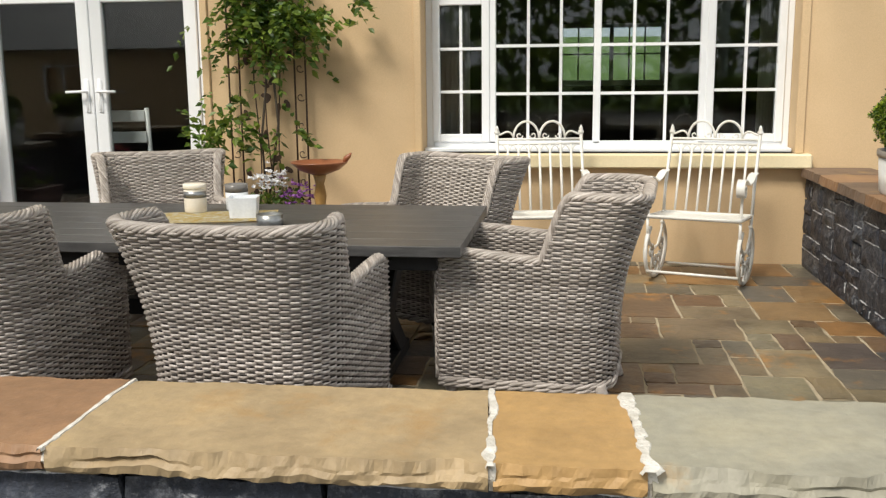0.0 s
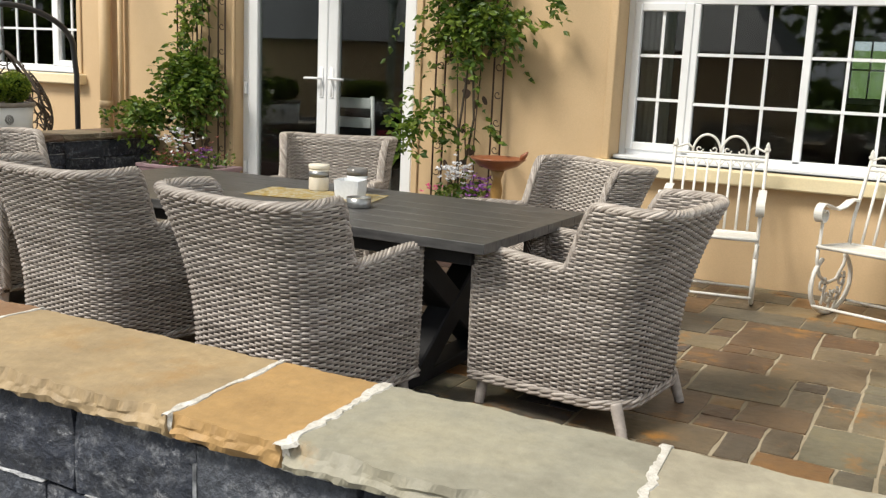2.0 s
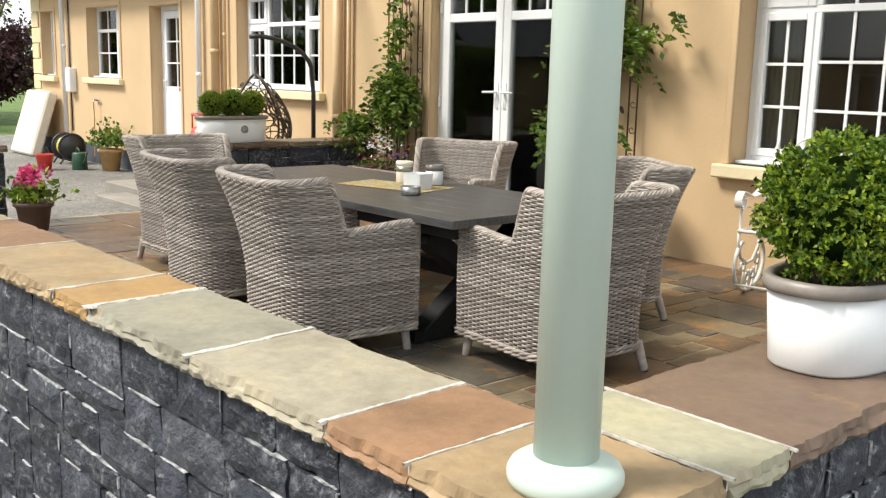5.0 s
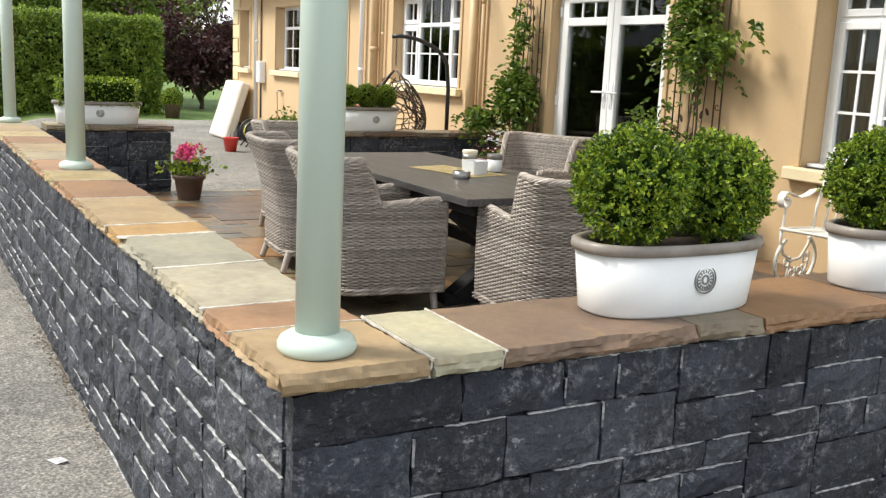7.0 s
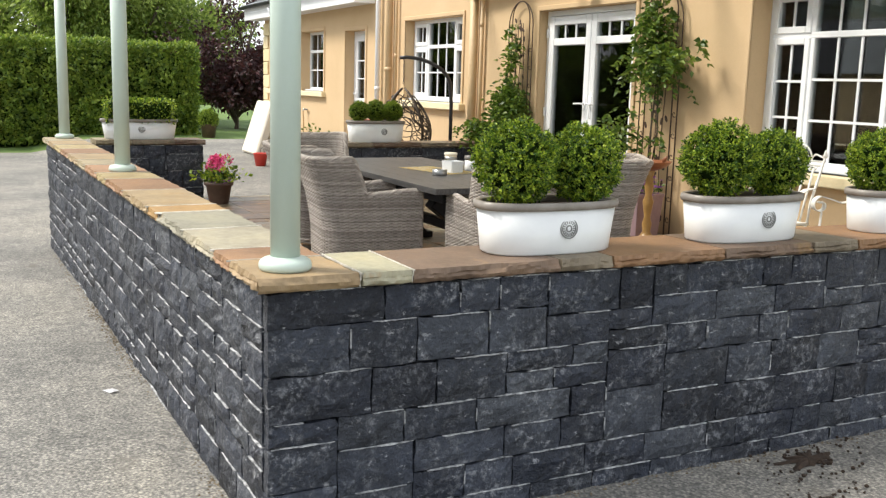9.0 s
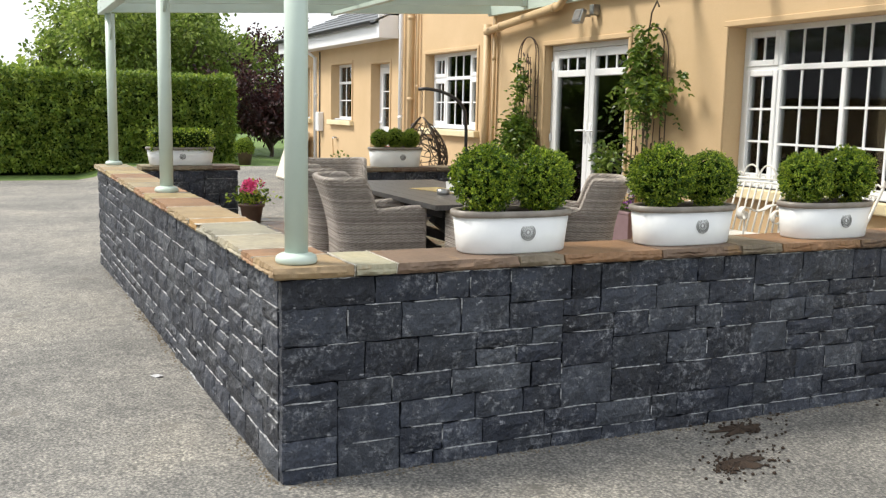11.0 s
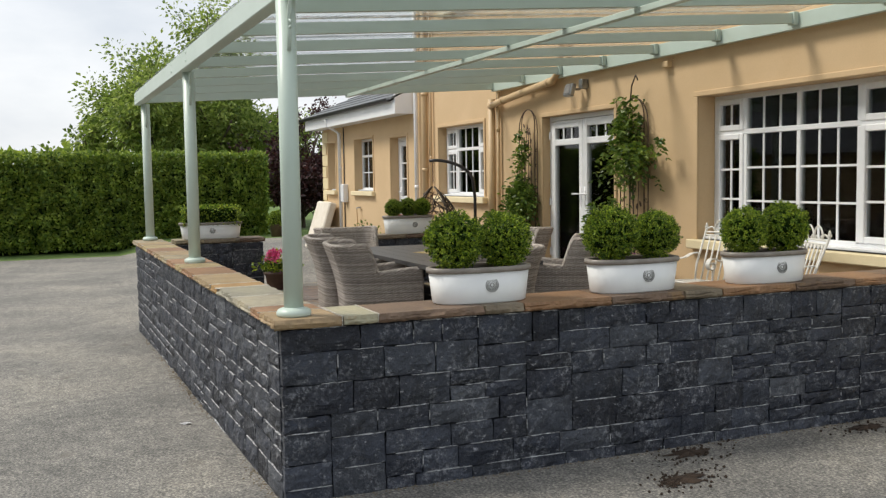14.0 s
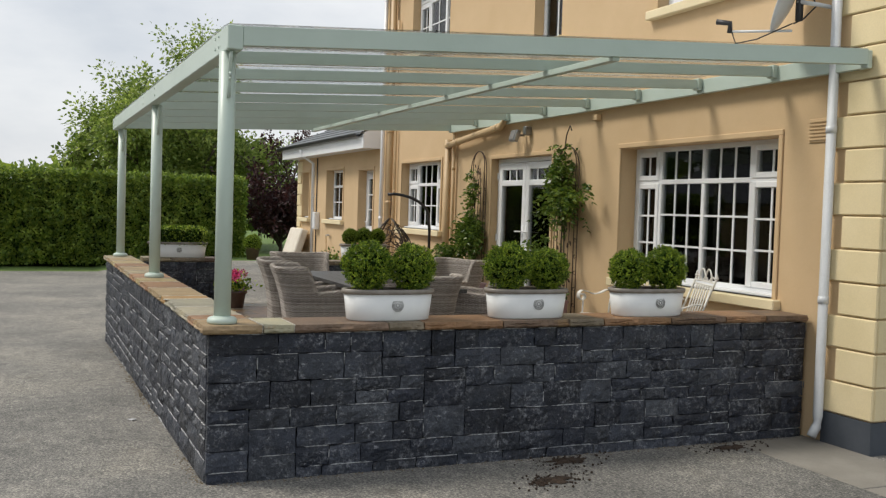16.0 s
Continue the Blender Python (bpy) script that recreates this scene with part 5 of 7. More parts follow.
def oval_planter(x, y, length, width, height, turn, balls, label, k0, badge_at=(0.0, 0.5), badge_r=0.037):
    """Oval trough; its long way along local x, badge on local -y. balls: (offset, scale)."""
    ob = thing("oval_planter", pose(x, y, TOP + 0.001, 0, 0, turn), label, "planter", "white planters")
    bm = BM()
    L, W, H = length / 2, width / 2, height
    pr = [(0.90, 0.0), (0.93, 0.008), (1.0, H - 0.03), (0.955, H - 0.03), (0.94, H - 0.045)]
    lathe(bm, [(p, z) for p, z in pr], 48, L, W, power=2.7)
    body = part("body", bm, M["glaze"], ob, "white glazed body", True)
    bm = BM()
    pr = [(0.97, H - 0.036), (1.035, H - 0.034), (1.05, H - 0.020), (1.04, H - 0.003), (1.01, H), (0.95, H - 0.003), (0.93, H - 0.018), (0.93, H - 0.036)]
    rings = []
    seg = 48
    for r, z in pr:
        ring = []
        for q in range(seg):
            a = 2 * math.pi * q / seg
            c, s = math.cos(a), math.sin(a)
            w = (abs(c) ** 2.7 + abs(s) ** 2.7) ** (-1 / 2.7)
            ring.append(bm.verts.new((r * L * c * w, r * W * s * w, z)))
        rings.append(ring)
    for A, B in zip(rings, rings[1:] + rings[:1]):
        for q in range(seg):
            bm.faces.new((A[q], A[(q + 1) % seg], B[(q + 1) % seg], B[q]))
    part("rim", bm, M["rim"], ob, "grey-brown rolled rim", True)
    bm = BM()
    lathe(bm, [(0.94, H - 0.055), (0.94, H - 0.035)], 40, L, W, power=2.7)
    part("soil", bm, M["soil"], ob, "dark soil")
    bm = BM()
    for r, t in ((badge_r, 0.004), (badge_r * 0.80, 0.003), (badge_r * 0.36, 0.006)):
        ring_bars(bm, r, t, 0.003)
    for q in range(16):
        a = 2 * math.pi * q / 16
        box(bm, (badge_r * 0.48, -0.0022, 0.0), (badge_r * 0.70, 0.0022, 0.003), 0, Matrix.Rotation(a, 4, 'Z'))
    zc = H * badge_at[1]
    fy = -W * (0.93 + 0.07 * zc / H) - 0.0025
    bmesh.ops.transform(bm, matrix=Matrix.Translation((badge_at[0], fy + 0.0015, zc)) @ Matrix.Rotation(radians(90 - 3), 4, 'X'), verts=bm.verts)
    part("badge", bm, M["badge"], body, "round grey emblem of rings")
    for i, (bx, s) in enumerate(balls):
        box_ball(ob, (bx, 0.0, H + 0.158 * s), s, k0 + i, 1.3 * (k0 + i))
    return ob


PL = "white oval planter with two clipped box balls on the wall"
oval_planter(2.455, 3.05, 0.65, 0.30, 0.222, 90, [(-0.166, 0.98), (0.176, 0.93)], PL, 0, (0.02, 0.50), 0.043)
oval_planter(2.465, 4.16, 0.65, 0.30, 0.222, 90, [(-0.163, 1.0), (0.180, 0.88)], PL, 2, (0.03, 0.50), 0.043)
oval_planter(2.475, 5.25, 0.65, 0.30, 0.222, 90, [(-0.176, 0.89), (0.166, 0.97)], PL, 4, (0.03, 0.50), 0.043)
oval_planter(-4.60, 5.20, 0.70, 0.30, 0.25, 90, [(-0.21, 0.66), (0.0, 0.70), (0.21, 0.68)], "white oval planter with three small clipped box balls", 6, (0.05, 0.5))
far = oval_planter(-5.17, 2.60, 0.80, 0.30, 0.22, 90, [], "white oval planter with a flat-clipped box hedge", 9, (0.0, 0.5))
r = np.random.default_rng(5)
pts = []
for _ in range(4200):
    p = Vector((r.uniform(-0.37, 0.37), r.uniform(-0.15, 0.15), r.uniform(0.17, 0.44)))
    d = max((abs(p.x) / 0.37, Vector((math.copysign(1, p.x), 0, 0))), (abs(p.y) / 0.15, Vector((0, math.copysign(1, p.y), 0))), ((p.z - 0.17) / 0.27, Vector((0, 0, 1))), key=lambda q: q[0])
    if d[0] > 0.72:
        pts.append((tuple(p), tuple(d[1] + Vector((0, 0, 0.3)))))
mesh_part("shrub", leaf_mesh("foliage", pts, 0.03, 8, 0.5), M["box_leaf"], far, "flat-clipped box hedge")
# dark block whose colour gives the shade within the clipped hedge
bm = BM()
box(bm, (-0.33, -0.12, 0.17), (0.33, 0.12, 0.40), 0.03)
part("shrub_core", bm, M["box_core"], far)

# ---- hedge, trees and far woods ----
def hedge():
    ob = thing("hedge", pose(0, 0, 0), "tall clipped green hedge along the yard", "hedge")
    x0, x1, y0, y1, z0, z1 = -22.2, -20.6, -11.0, 6.65, -0.2, 2.50
    # added dark block: gaps between leaves show its painted shade
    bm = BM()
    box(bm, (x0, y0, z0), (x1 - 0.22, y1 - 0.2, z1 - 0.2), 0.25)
    part("hedge_core", bm, M["box_core"], ob, "dark core coloured as the shade inside the hedge")
    r = np.random.default_rng(3)
    pts = []
    for _ in range(46000):
        y, z = r.uniform(y0, y1), r.uniform(z0 + 0.1, z1)
        d = 0.16 * noise.noise((y * 1.1, z * 1.1, 1)) + 0.32 * noise.noise((y * 2.8, z * 3.4, 7)) - 0.12 * smoothstep(2.3, 2.7, z)
        pts.append(((x1 + d - r.uniform(0, 0.10), y, z + 0.05 * noise.noise((y * 2, 3, 3))), (0.8, 0, 0.5)))
    for _ in range(13000):
        x, y = r.uniform(x0, x1), r.uniform(y0, y1)
        pts.append(((x, y, z1 + 0.16 * noise.noise((x * 2, y * 1.6, 4)) + r.uniform(-0.06, 0.07)), (0.2, 0, 1)))
    for _ in range(5000):
        x, z = r.uniform(x0, x1), r.uniform(z0, z1)
        pts.append(((x, y1 + 0.12 * noise.noise((x * 2, z * 2, 4)) - r.uniform(0, 0.1), z), (0.2, 0.8, 0.4)))
    tagged(mesh_part("hedge_leaves", leaf_mesh("hedge_leaves", pts, 0.115, 4, 0.30), M["hedge_leaf"], ob), kind="stuff")


hedge()


def tree(name, x, y, h, spread, crown_z, seed, leaf, n_leaf, label, size=0.16):
    """Tapered trunk, branching limbs, leaves in clumps round the twigs."""
    rng = random.Random(seed)
    z0 = -0.3
    ob = thing(name, pose(x, y, z0), label, "tree")
    bm = BM()
    tips = []

    def limb(p, d, length, rad, depth):
        pts, q = [p], p.copy()
        n = 5
        dd = d.copy()
        for i in range(n):
            dd = (dd + Vector((rng.uniform(-0.2, 0.2), rng.uniform(-0.2, 0.2), rng.uniform(-0.05, 0.16)))).normalized()
            q = q + dd * length / n
            pts.append(q.copy())
        tube(bm, pts, rad, 6, radii=[rad * (1 - 0.65 * i / n) for i in range(n + 1)])
        if depth == 0:
            tips.extend(pts[1:])
            return
        for _ in range(4 if depth > 1 else 5):
            t = rng.uniform(0.35, 1.0)
            b = pts[min(int(t * n), n)]
            a = rng.uniform(0, 2 * math.pi)
            e = Vector((math.cos(a), math.sin(a), rng.uniform(0.05, 0.9))).normalized()
            limb(b, (dd * 0.4 + e).normalized(), length * rng.uniform(0.5, 0.75), rad * 0.45, depth - 1)

    trunk = crown_z
    limb(Vector((0, 0, 0)), Vector((0, 0, 1)), trunk, h * 0.022, 0)
    tips.clear()
    for k in range(8):
        a = 2 * math.pi * k / 8 + rng.uniform(-0.3, 0.3)
        up = rng.uniform(0.25, 1.3)
        zt = trunk * rng.uniform(0.55, 1.0)
        limb(Vector((0, 0, zt)), Vector((math.cos(a), math.sin(a), up)).normalized(), spread * rng.uniform(0.6, 0.95), h * 0.011, 2)
    limb(Vector((0, 0, trunk * 0.95)), Vector((0.05, 0.05, 1)), (h - trunk) * 0.8, h * 0.014, 2)
    top = max(t.z for t in tips)
    f = h / top
    part("trunk", bm, M["bark"], ob, "", True)
    r = np.random.default_rng(seed)
    pts = []
    for _ in range(n_leaf):
        t = tips[rng.randrange(len(tips))]
        o = Vector(r.normal(size=3)) * spread * 0.066
        pts.append((tuple(t + o), tuple(o.normalized() + Vector((0, 0, 0.1)))))
    tagged(mesh_part("crown", leaf_mesh("crown", pts, size, seed, 0.4, 0.15), leaf, ob), kind="stuff")
    return ob


tree("tree", -27.5, 5.7, 7.3, 4.0, 2.4, 5, M["tree_leaf"], 46000, "broad green garden tree behind the hedge", 0.15)
tree("tree", -30.0, 7.6, 6.6, 2.8, 2.4, 7, M["tree_leaf"], 14000, "green garden tree behind the hedge", 0.24)
tree("tree", -31.0, -3.6, 7.2, 2.6, 2.4, 9, M["tree_leaf"], 12000, "loose green tree beyond the hedge", 0.24)
tree("tree", -30.0, 1.9, 4.6, 1.9, 2.0, 12, M["tree_leaf"], 6000, "small green tree beyond the hedge", 0.22)
tree("tree", -24.0, 8.6, 4.9, 1.9, 0.9, 15, M["copper_leaf"], 15000, "dark copper-leaved tree by the hedge's end", 0.13)


def far_woods():
    r = np.random.default_rng(12)
    pts = []
    for _ in range(16000):
        y = r.uniform(-120, 120)
        top = 5 + 3.0 * noise.noise((y * 0.06, 1, 0)) + 2.2 * noise.noise((y * 0.25, 4, 0))
        z = r.uniform(-4, top)
        pts.append(((-110 + 6 * noise.noise((y * 0.1, z * 0.2, 2)) - r.uniform(0, 2), y, z), (0.7, 0, 0.6)))
    me = leaf_mesh("far_woods", pts, 1.5, 6, 0.45)
    tagged(mesh_part("far_woods", me, M["hedge_leaf"]), "far line of green woods", "woods", kind="stuff")


far_woods()


def garden_trees():
    """Tall trees behind the outbuilding, mirrored in the panes."""
    r = np.random.default_rng(22)
    pts = []
    for _ in range(14000):
        x = r.uniform(-60, 40)
        top = 8.5 + 3.0 * noise.noise((x * 0.12, 1, 5)) + 1.6 * noise.noise((x * 0.5, 4, 5))
        z = r.uniform(-0.2, top)
        pts.append(((x, -27 + 3 * noise.noise((x * 0.3, z * 0.3, 2)) - r.uniform(0, 2), z), (0, 0.7, 0.6)))
    me = leaf_mesh("garden_trees", pts, 0.75, 16, 0.4)
    tagged(mesh_part("garden_trees", me, M["hedge_leaf"]), "row of tall green garden trees across the yard", "trees", kind="stuff")


garden_trees()


# ---- white iron rocking chairs ----
def spiral(c, r0, r1, a0, a1, n=18):
    return [(c[0], c[1] + (r0 + (r1 - r0) * k / n) * math.cos(a0 + (a1 - a0) * k / n), c[2] + (r0 + (r1 - r0) * k / n) * math.sin(a0 + (a1 - a0) * k / n)) for k in range(n + 1)]


def rocking_chair():
    """Faces local -y; seat 0.42 high."""
    ob = thing("iron_rocking_chair", pose(0, 0, 0), "white wrought-iron rocking chair with scrolled arms and rockers", "chair", "rocking chairs by the house")
    W = 0.275
    for sx in (-1, 1):
        x = sx * W
        bm = BM()
        # rocker: an open hoop standing on the floor
        hoop = [(x, 0.235 * math.cos(a), 0.190 + 0.178 * math.sin(a)) for a in np.linspace(radians(125), radians(415), 40)]
        tube(bm, hoop, 0.014, 6)
        rk = part("rocker", bm, M["white_metal"], ob, "", True)
        bm = BM()
        tube(bm, [(x, -0.20, 0.40), (x, -0.20, 0.33), (x, -0.15, 0.24), (x, -0.05, 0.19), (x, 0.05, 0.20), (x, 0.13, 0.28), (x, 0.16, 0.40)], 0.010, 6)
        for cy, cz, r in ((-0.105, 0.185, 0.044), (-0.03, 0.105, 0.046), (0.055, 0.115, 0.044), (0.115, 0.20, 0.046)):
            tube(bm, spiral((x, cy, cz), 0.012, r, 0, 7.2), 0.0085, 5)
            tube(bm, [(x, cy + r, cz - 0.01), (x, cy + r * 0.6, cz - 0.06), (x, cy * 0.9, max(cz - 0.12, 0.022))], 0.008, 5)
        part("scrollwork", bm, M["white_metal"], rk, "small iron scrolls", True)
        bm = BM()
        arm = spiral((x, -0.20, 0.598), 0.018, 0.060, radians(490), radians(90), 28)
        arm += [(x, -0.14, 0.645), (x, -0.05, 0.615), (x, 0.04, 0.625), (x, 0.12, 0.655), (x, 0.205, 0.66)]
        n = len(arm)
        rows = []
        for k, p in enumerate(arm):
            a, b = Vector(arm[max(k - 1, 0)]), Vector(arm[min(k + 1, n - 1)])
            t = (b - a).normalized()
            up = Vector((0, -t.z, t.y)) * 0.0035
            rows.append([bm.verts.new((p[0] + dx, p[1] + q * up.y, p[2] + q * up.z)) for dx, q in ((-0.024, -1), (0.024, -1), (0.024, 1), (-0.024, 1))])
        for a, b in zip(rows, rows[1:]):
            for q in range(4):
                bm.faces.new((a[q], a[(q + 1) % 4], b[(q + 1) % 4], b[q]))
        bm.faces.new(rows[0][::-1])
        bm.faces.new(rows[-1])
        bmesh.ops.recalc_face_normals(bm, faces=bm.faces[:])
        tube(bm, [(x, -0.19, 0.42), (x, -0.185, 0.55)], 0.009, 6)
        part("arm", bm, M["white_metal"], ob, "scrolled flat arm")
        bm = BM()
        tube(bm, [(x, 0.17, 0.40), (x * 1.0, 0.19, 0.55), (x, 0.325, 0.885)], 0.011, 6)
        lathe(bm, [(0.004, 0.0), (0.018, 0.012), (0.020, 0.022), (0.010, 0.036), (0.013, 0.042), (0.002, 0.065)], 10, at=(x, 0.327, 0.88))
        part("back_post", bm, M["white_metal"], ob, "", True)
    bm = BM()
    tube(bm, [(-W, -0.21, 0.415), (W, -0.21, 0.415), (W, 0.18, 0.395), (-W, 0.18, 0.395)], 0.012, 6, closed=True)
    part("seat_frame", bm, M["white_metal"], ob, "", True)
    for k in range(9):
        y = -0.18 + 0.34 * k / 8
        bm = BM()
        box(bm, (-W + 0.005, y - 0.014, 0.408 - 0.02 * (k / 8) ), (W - 0.005, y + 0.014, 0.414 - 0.02 * (k / 8)), 0.002)
        part("seat_slat", bm, M["white_metal"], ob)
    for k in range(7):
        x = -W + 2 * W * (k + 1) / 8
        bm = BM()
        tube(bm, [(x, 0.18, 0.41), (x, 0.235, 0.60), (x, 0.305, 0.82)], 0.0085, 6)
        tube(bm, [(x, 0.292, 0.775), (x + 0.02, 0.302, 0.805), (x + 0.034, 0.307, 0.823)], 0.005, 5)
        tube(bm, [(x, 0.292, 0.775), (x - 0.02, 0.302, 0.805), (x - 0.034, 0.307, 0.823)], 0.005, 5)
        part("back_slat", bm, M["white_metal"], ob, "", True)
    bm = BM()
    for z in (0.825, 0.855):
        tube(bm, [(-W, 0.307 + (z - 0.825) * 0.3, z), (W, 0.307 + (z - 0.825) * 0.3, z)], 0.008, 6)
    part("top_rail", bm, M["white_metal"], ob, "", True)
    bm = BM()
    for c in (-0.085, 0.085):
        tube(bm, [(c + 0.085 * math.cos(a), 0.32, 0.855 + 0.115 * math.sin(a)) for a in np.linspace(0, math.pi, 16)], 0.008, 6)
        for s in (-1, 1):
            tube(bm, [(c + s * (0.045 - q[1]), 0.32, 0.88 + q[2]) for q in spiral((0, 0, 0), 0.006, 0.024, 0, 6.2, 12)], 0.005, 5)
    for s in (-1, 1):
        tube(bm, [(s * (0.17 + 0.10 * t), 0.32, 0.875 + 0.045 * (1 - t) ** 2 * 4 * t + 0.01 * t) for t in np.linspace(0, 1, 8)], 0.007, 5)
    part("crest", bm, M["white_metal"], ob, "scrolled iron crest", True)
    for y, z in ((-0.20, 0.075), (0.19, 0.06)):
        bm = BM()
        tube(bm, [(-W, y, z), (W, y, z)], 0.009, 6)
        part("cross_bar", bm, M["white_metal"], ob, "", True)
    return ob


rc = rocking_chair()
rc.matrix_world = pose(0.595, 6.19, FLOOR, 0, 0, 9)
copy_thing(rc, pose(1.55, 6.18, FLOOR, 0, 0, -20))

# ---- things on the table ----
TT = 1.022
M["cloth"] = material("yellow_print_cloth", (0.62, 0.42, 0.08), (0.70, 0.62, 0.42), 22, 0.9, 200, 0.2, 0.001, spot=((0.72, 0.68, 0.55), 30, 0.52))
M["wax"] = material("cream_candle", (0.72, 0.66, 0.55), (0.78, 0.72, 0.62), 10, 0.4, 60, 0.05, 0.001)
M["pewter"] = material("dull_pewter", (0.28, 0.28, 0.28), (0.38, 0.38, 0.37), 14, 0.35, 80, 0.1, 0.001, metal=0.9)
M["white_pot"] = material("white_frosted", (0.70, 0.72, 0.74), (0.78, 0.80, 0.82), 8, 0.25, 80, 0.03, 0.001)
M["smoke"] = material("smoked_candle_glass", (0.16, 0.15, 0.14), (0.22, 0.21, 0.20), 8, 0.15, 80, 0.03, 0.001)
bm = BM()
cols, rows = 14, 8
g = [[bm.verts.new(((i / cols - 0.5) * 0.62, (j / rows - 0.5) * 0.33, 0.003 + 0.002 * noise.noise((i * 0.7, j * 0.9, 2)))) for i in range(cols + 1)] for j in range(rows + 1)]
for j in range(rows):
    for i in range(cols):
        bm.faces.new((g[j][i], g[j][i + 1], g[j + 1][i + 1], g[j + 1][i]))
bmesh.ops.solidify(bm, geom=bm.faces[:], thickness=0.002)
mat_ = part("table_runner", bm, M["cloth"])
mat_.matrix_world = pose(-0.83, 4.17, TT + 0.002, 0, 0, 14)
tagged(mat_, "yellow and cream printed cloth mat on the table", "mat")
jar = thing("candle_jar", pose(-0.93, 4.32, TT + 0.004), "cream candle jar with a wooden lid on the mat", "candle")
bm = BM()
lathe(bm, [(0.046, 0.0), (0.050, 0.006), (0.050, 0.100), (0.046, 0.108)], 24)
part("jar", bm, M["wax"], jar, "", True)
bm = BM()
lathe(bm, [(0.051, 0.108), (0.053, 0.112), (0.053, 0.126), (0.050, 0.130)], 24)
part("lid", bm, M["wax"], jar, "pale lid", True)
bm = BM()
lathe(bm, [(0.0508, 0.068), (0.0508, 0.098)], 24)
part("band", bm, M["pewter"], jar, "grey label band", True)
pot = thing("table_pot", pose(-0.66, 4.20, TT + 0.004, 0, 0, 12), "white square frosted pot on the table", "pot")
bm = BM()
lathe(bm, [(0.058, 0.0), (0.065, 0.088), (0.060, 0.088), (0.050, 0.02)], 40, power=14)
part("body", bm, M["white_pot"], pot)
cg = thing("candle_glass", pose(-0.77, 4.42, TT + 0.004), "frosted glass tumbler with a dark rim", "glass")
bm = BM()
lathe(bm, [(0.046, 0.0), (0.050, 0.004), (0.052, 0.085), (0.047, 0.085)], 24)
part("body", bm, M["white_pot"], cg, "", True)
bm = BM()
lathe(bm, [(0.0525, 0.082), (0.0535, 0.118), (0.050, 0.118), (0.048, 0.09)], 24)
part("rim", bm, M["smoke"], cg, "dark smoked rim", True)
ash = thing("ashtray", pose(-0.48, 4.00, TT + 0.001), "round dull metal ashtray", "ashtray")
bm = BM()
lathe(bm, [(0.052, 0.0), (0.054, 0.003), (0.056, 0.045), (0.052, 0.045), (0.050, 0.014), (0.001, 0.012)], 28)
part("bowl", bm, M["pewter"], ash, "", True)
bm = BM()
lathe(bm, [(0.047, 0.0), (0.049, 0.034)], 20)
part("wax", bm, M["wax"], ash, "pale wax inside", True)

# ---- trellises with climbers ----
M["rusty"] = material("rusty_iron", (0.05, 0.028, 0.018), (0.09, 0.05, 0.03), 30, 0.7, 120, 0.3, 0.001)


def trellis(x0, x1, top, seed):
    ob = thing("trellis", pose((x0 + x1) / 2, WY - 0.06, FLOOR), "rusty iron garden trellis with leaf scrolls against the wall", "trellis", "trellises")
    w, h = (x1 - x0) / 2, top - FLOOR
    bm = BM()
    for q in (1.0, 0.72):
        hh = h - w * 1.05 * q - (0 if q == 1 else 0.0)
        pts = [(-w * q, 0, 0), (-w * q, 0, hh)] + [(-w * q * math.cos(a), 0, hh + w * 1.05 * q * math.sin(a)) for a in np.linspace(0, math.pi, 15)] + [(w * q, 0, hh), (w * q, 0, 0)]
        tube(bm, pts, 0.007, 6)
    part("frame", bm, M["rusty"], ob, "", True)
    rng = random.Random(seed)
    bm = BM()
    for k in range(9):
        z = 0.15 + k * (h - 0.5) / 9
        for s in (-1, 1):
            tube(bm, [(s * (w * 0.86 + q[1]), 0, z + q[2]) for q in spiral((0, 0, 0), 0.008, 0.032, 0, 5.6, 12)], 0.004, 4)
    for s in (-0.35, 0.0, 0.35):
        tube(bm, [(s * w * (1 - 0.3 * t) + 0.02 * math.sin(t * 9 + s * 4), 0.0, t * (h - 0.25)) for t in np.linspace(0, 1, 14)], 0.005, 5)
    part("scrollwork", bm, M["rusty"], ob, "", True)
    for k in range(44):
        bm = BM()
        lathe(bm, [(0.002, 0.0), (0.024, 0.002), (0.002, 0.004)], 8, 1.5, 0.8)
        bmesh.ops.transform(bm, matrix=Matrix.Translation((rng.uniform(-w * 0.6, w * 0.6), -0.008, rng.uniform(0.1, h - 0.2))) @ Matrix.Rotation(radians(90), 4, 'X') @ Matrix.Rotation(rng.uniform(0, 6.28), 4, 'Z'), verts=bm.verts)
        part("iron_leaf", bm, M["rusty"], ob)
    return ob


trellis(-4.17, -3.64, 2.67, 1)
trellis(-1.62, -1.07, 2.62, 2)


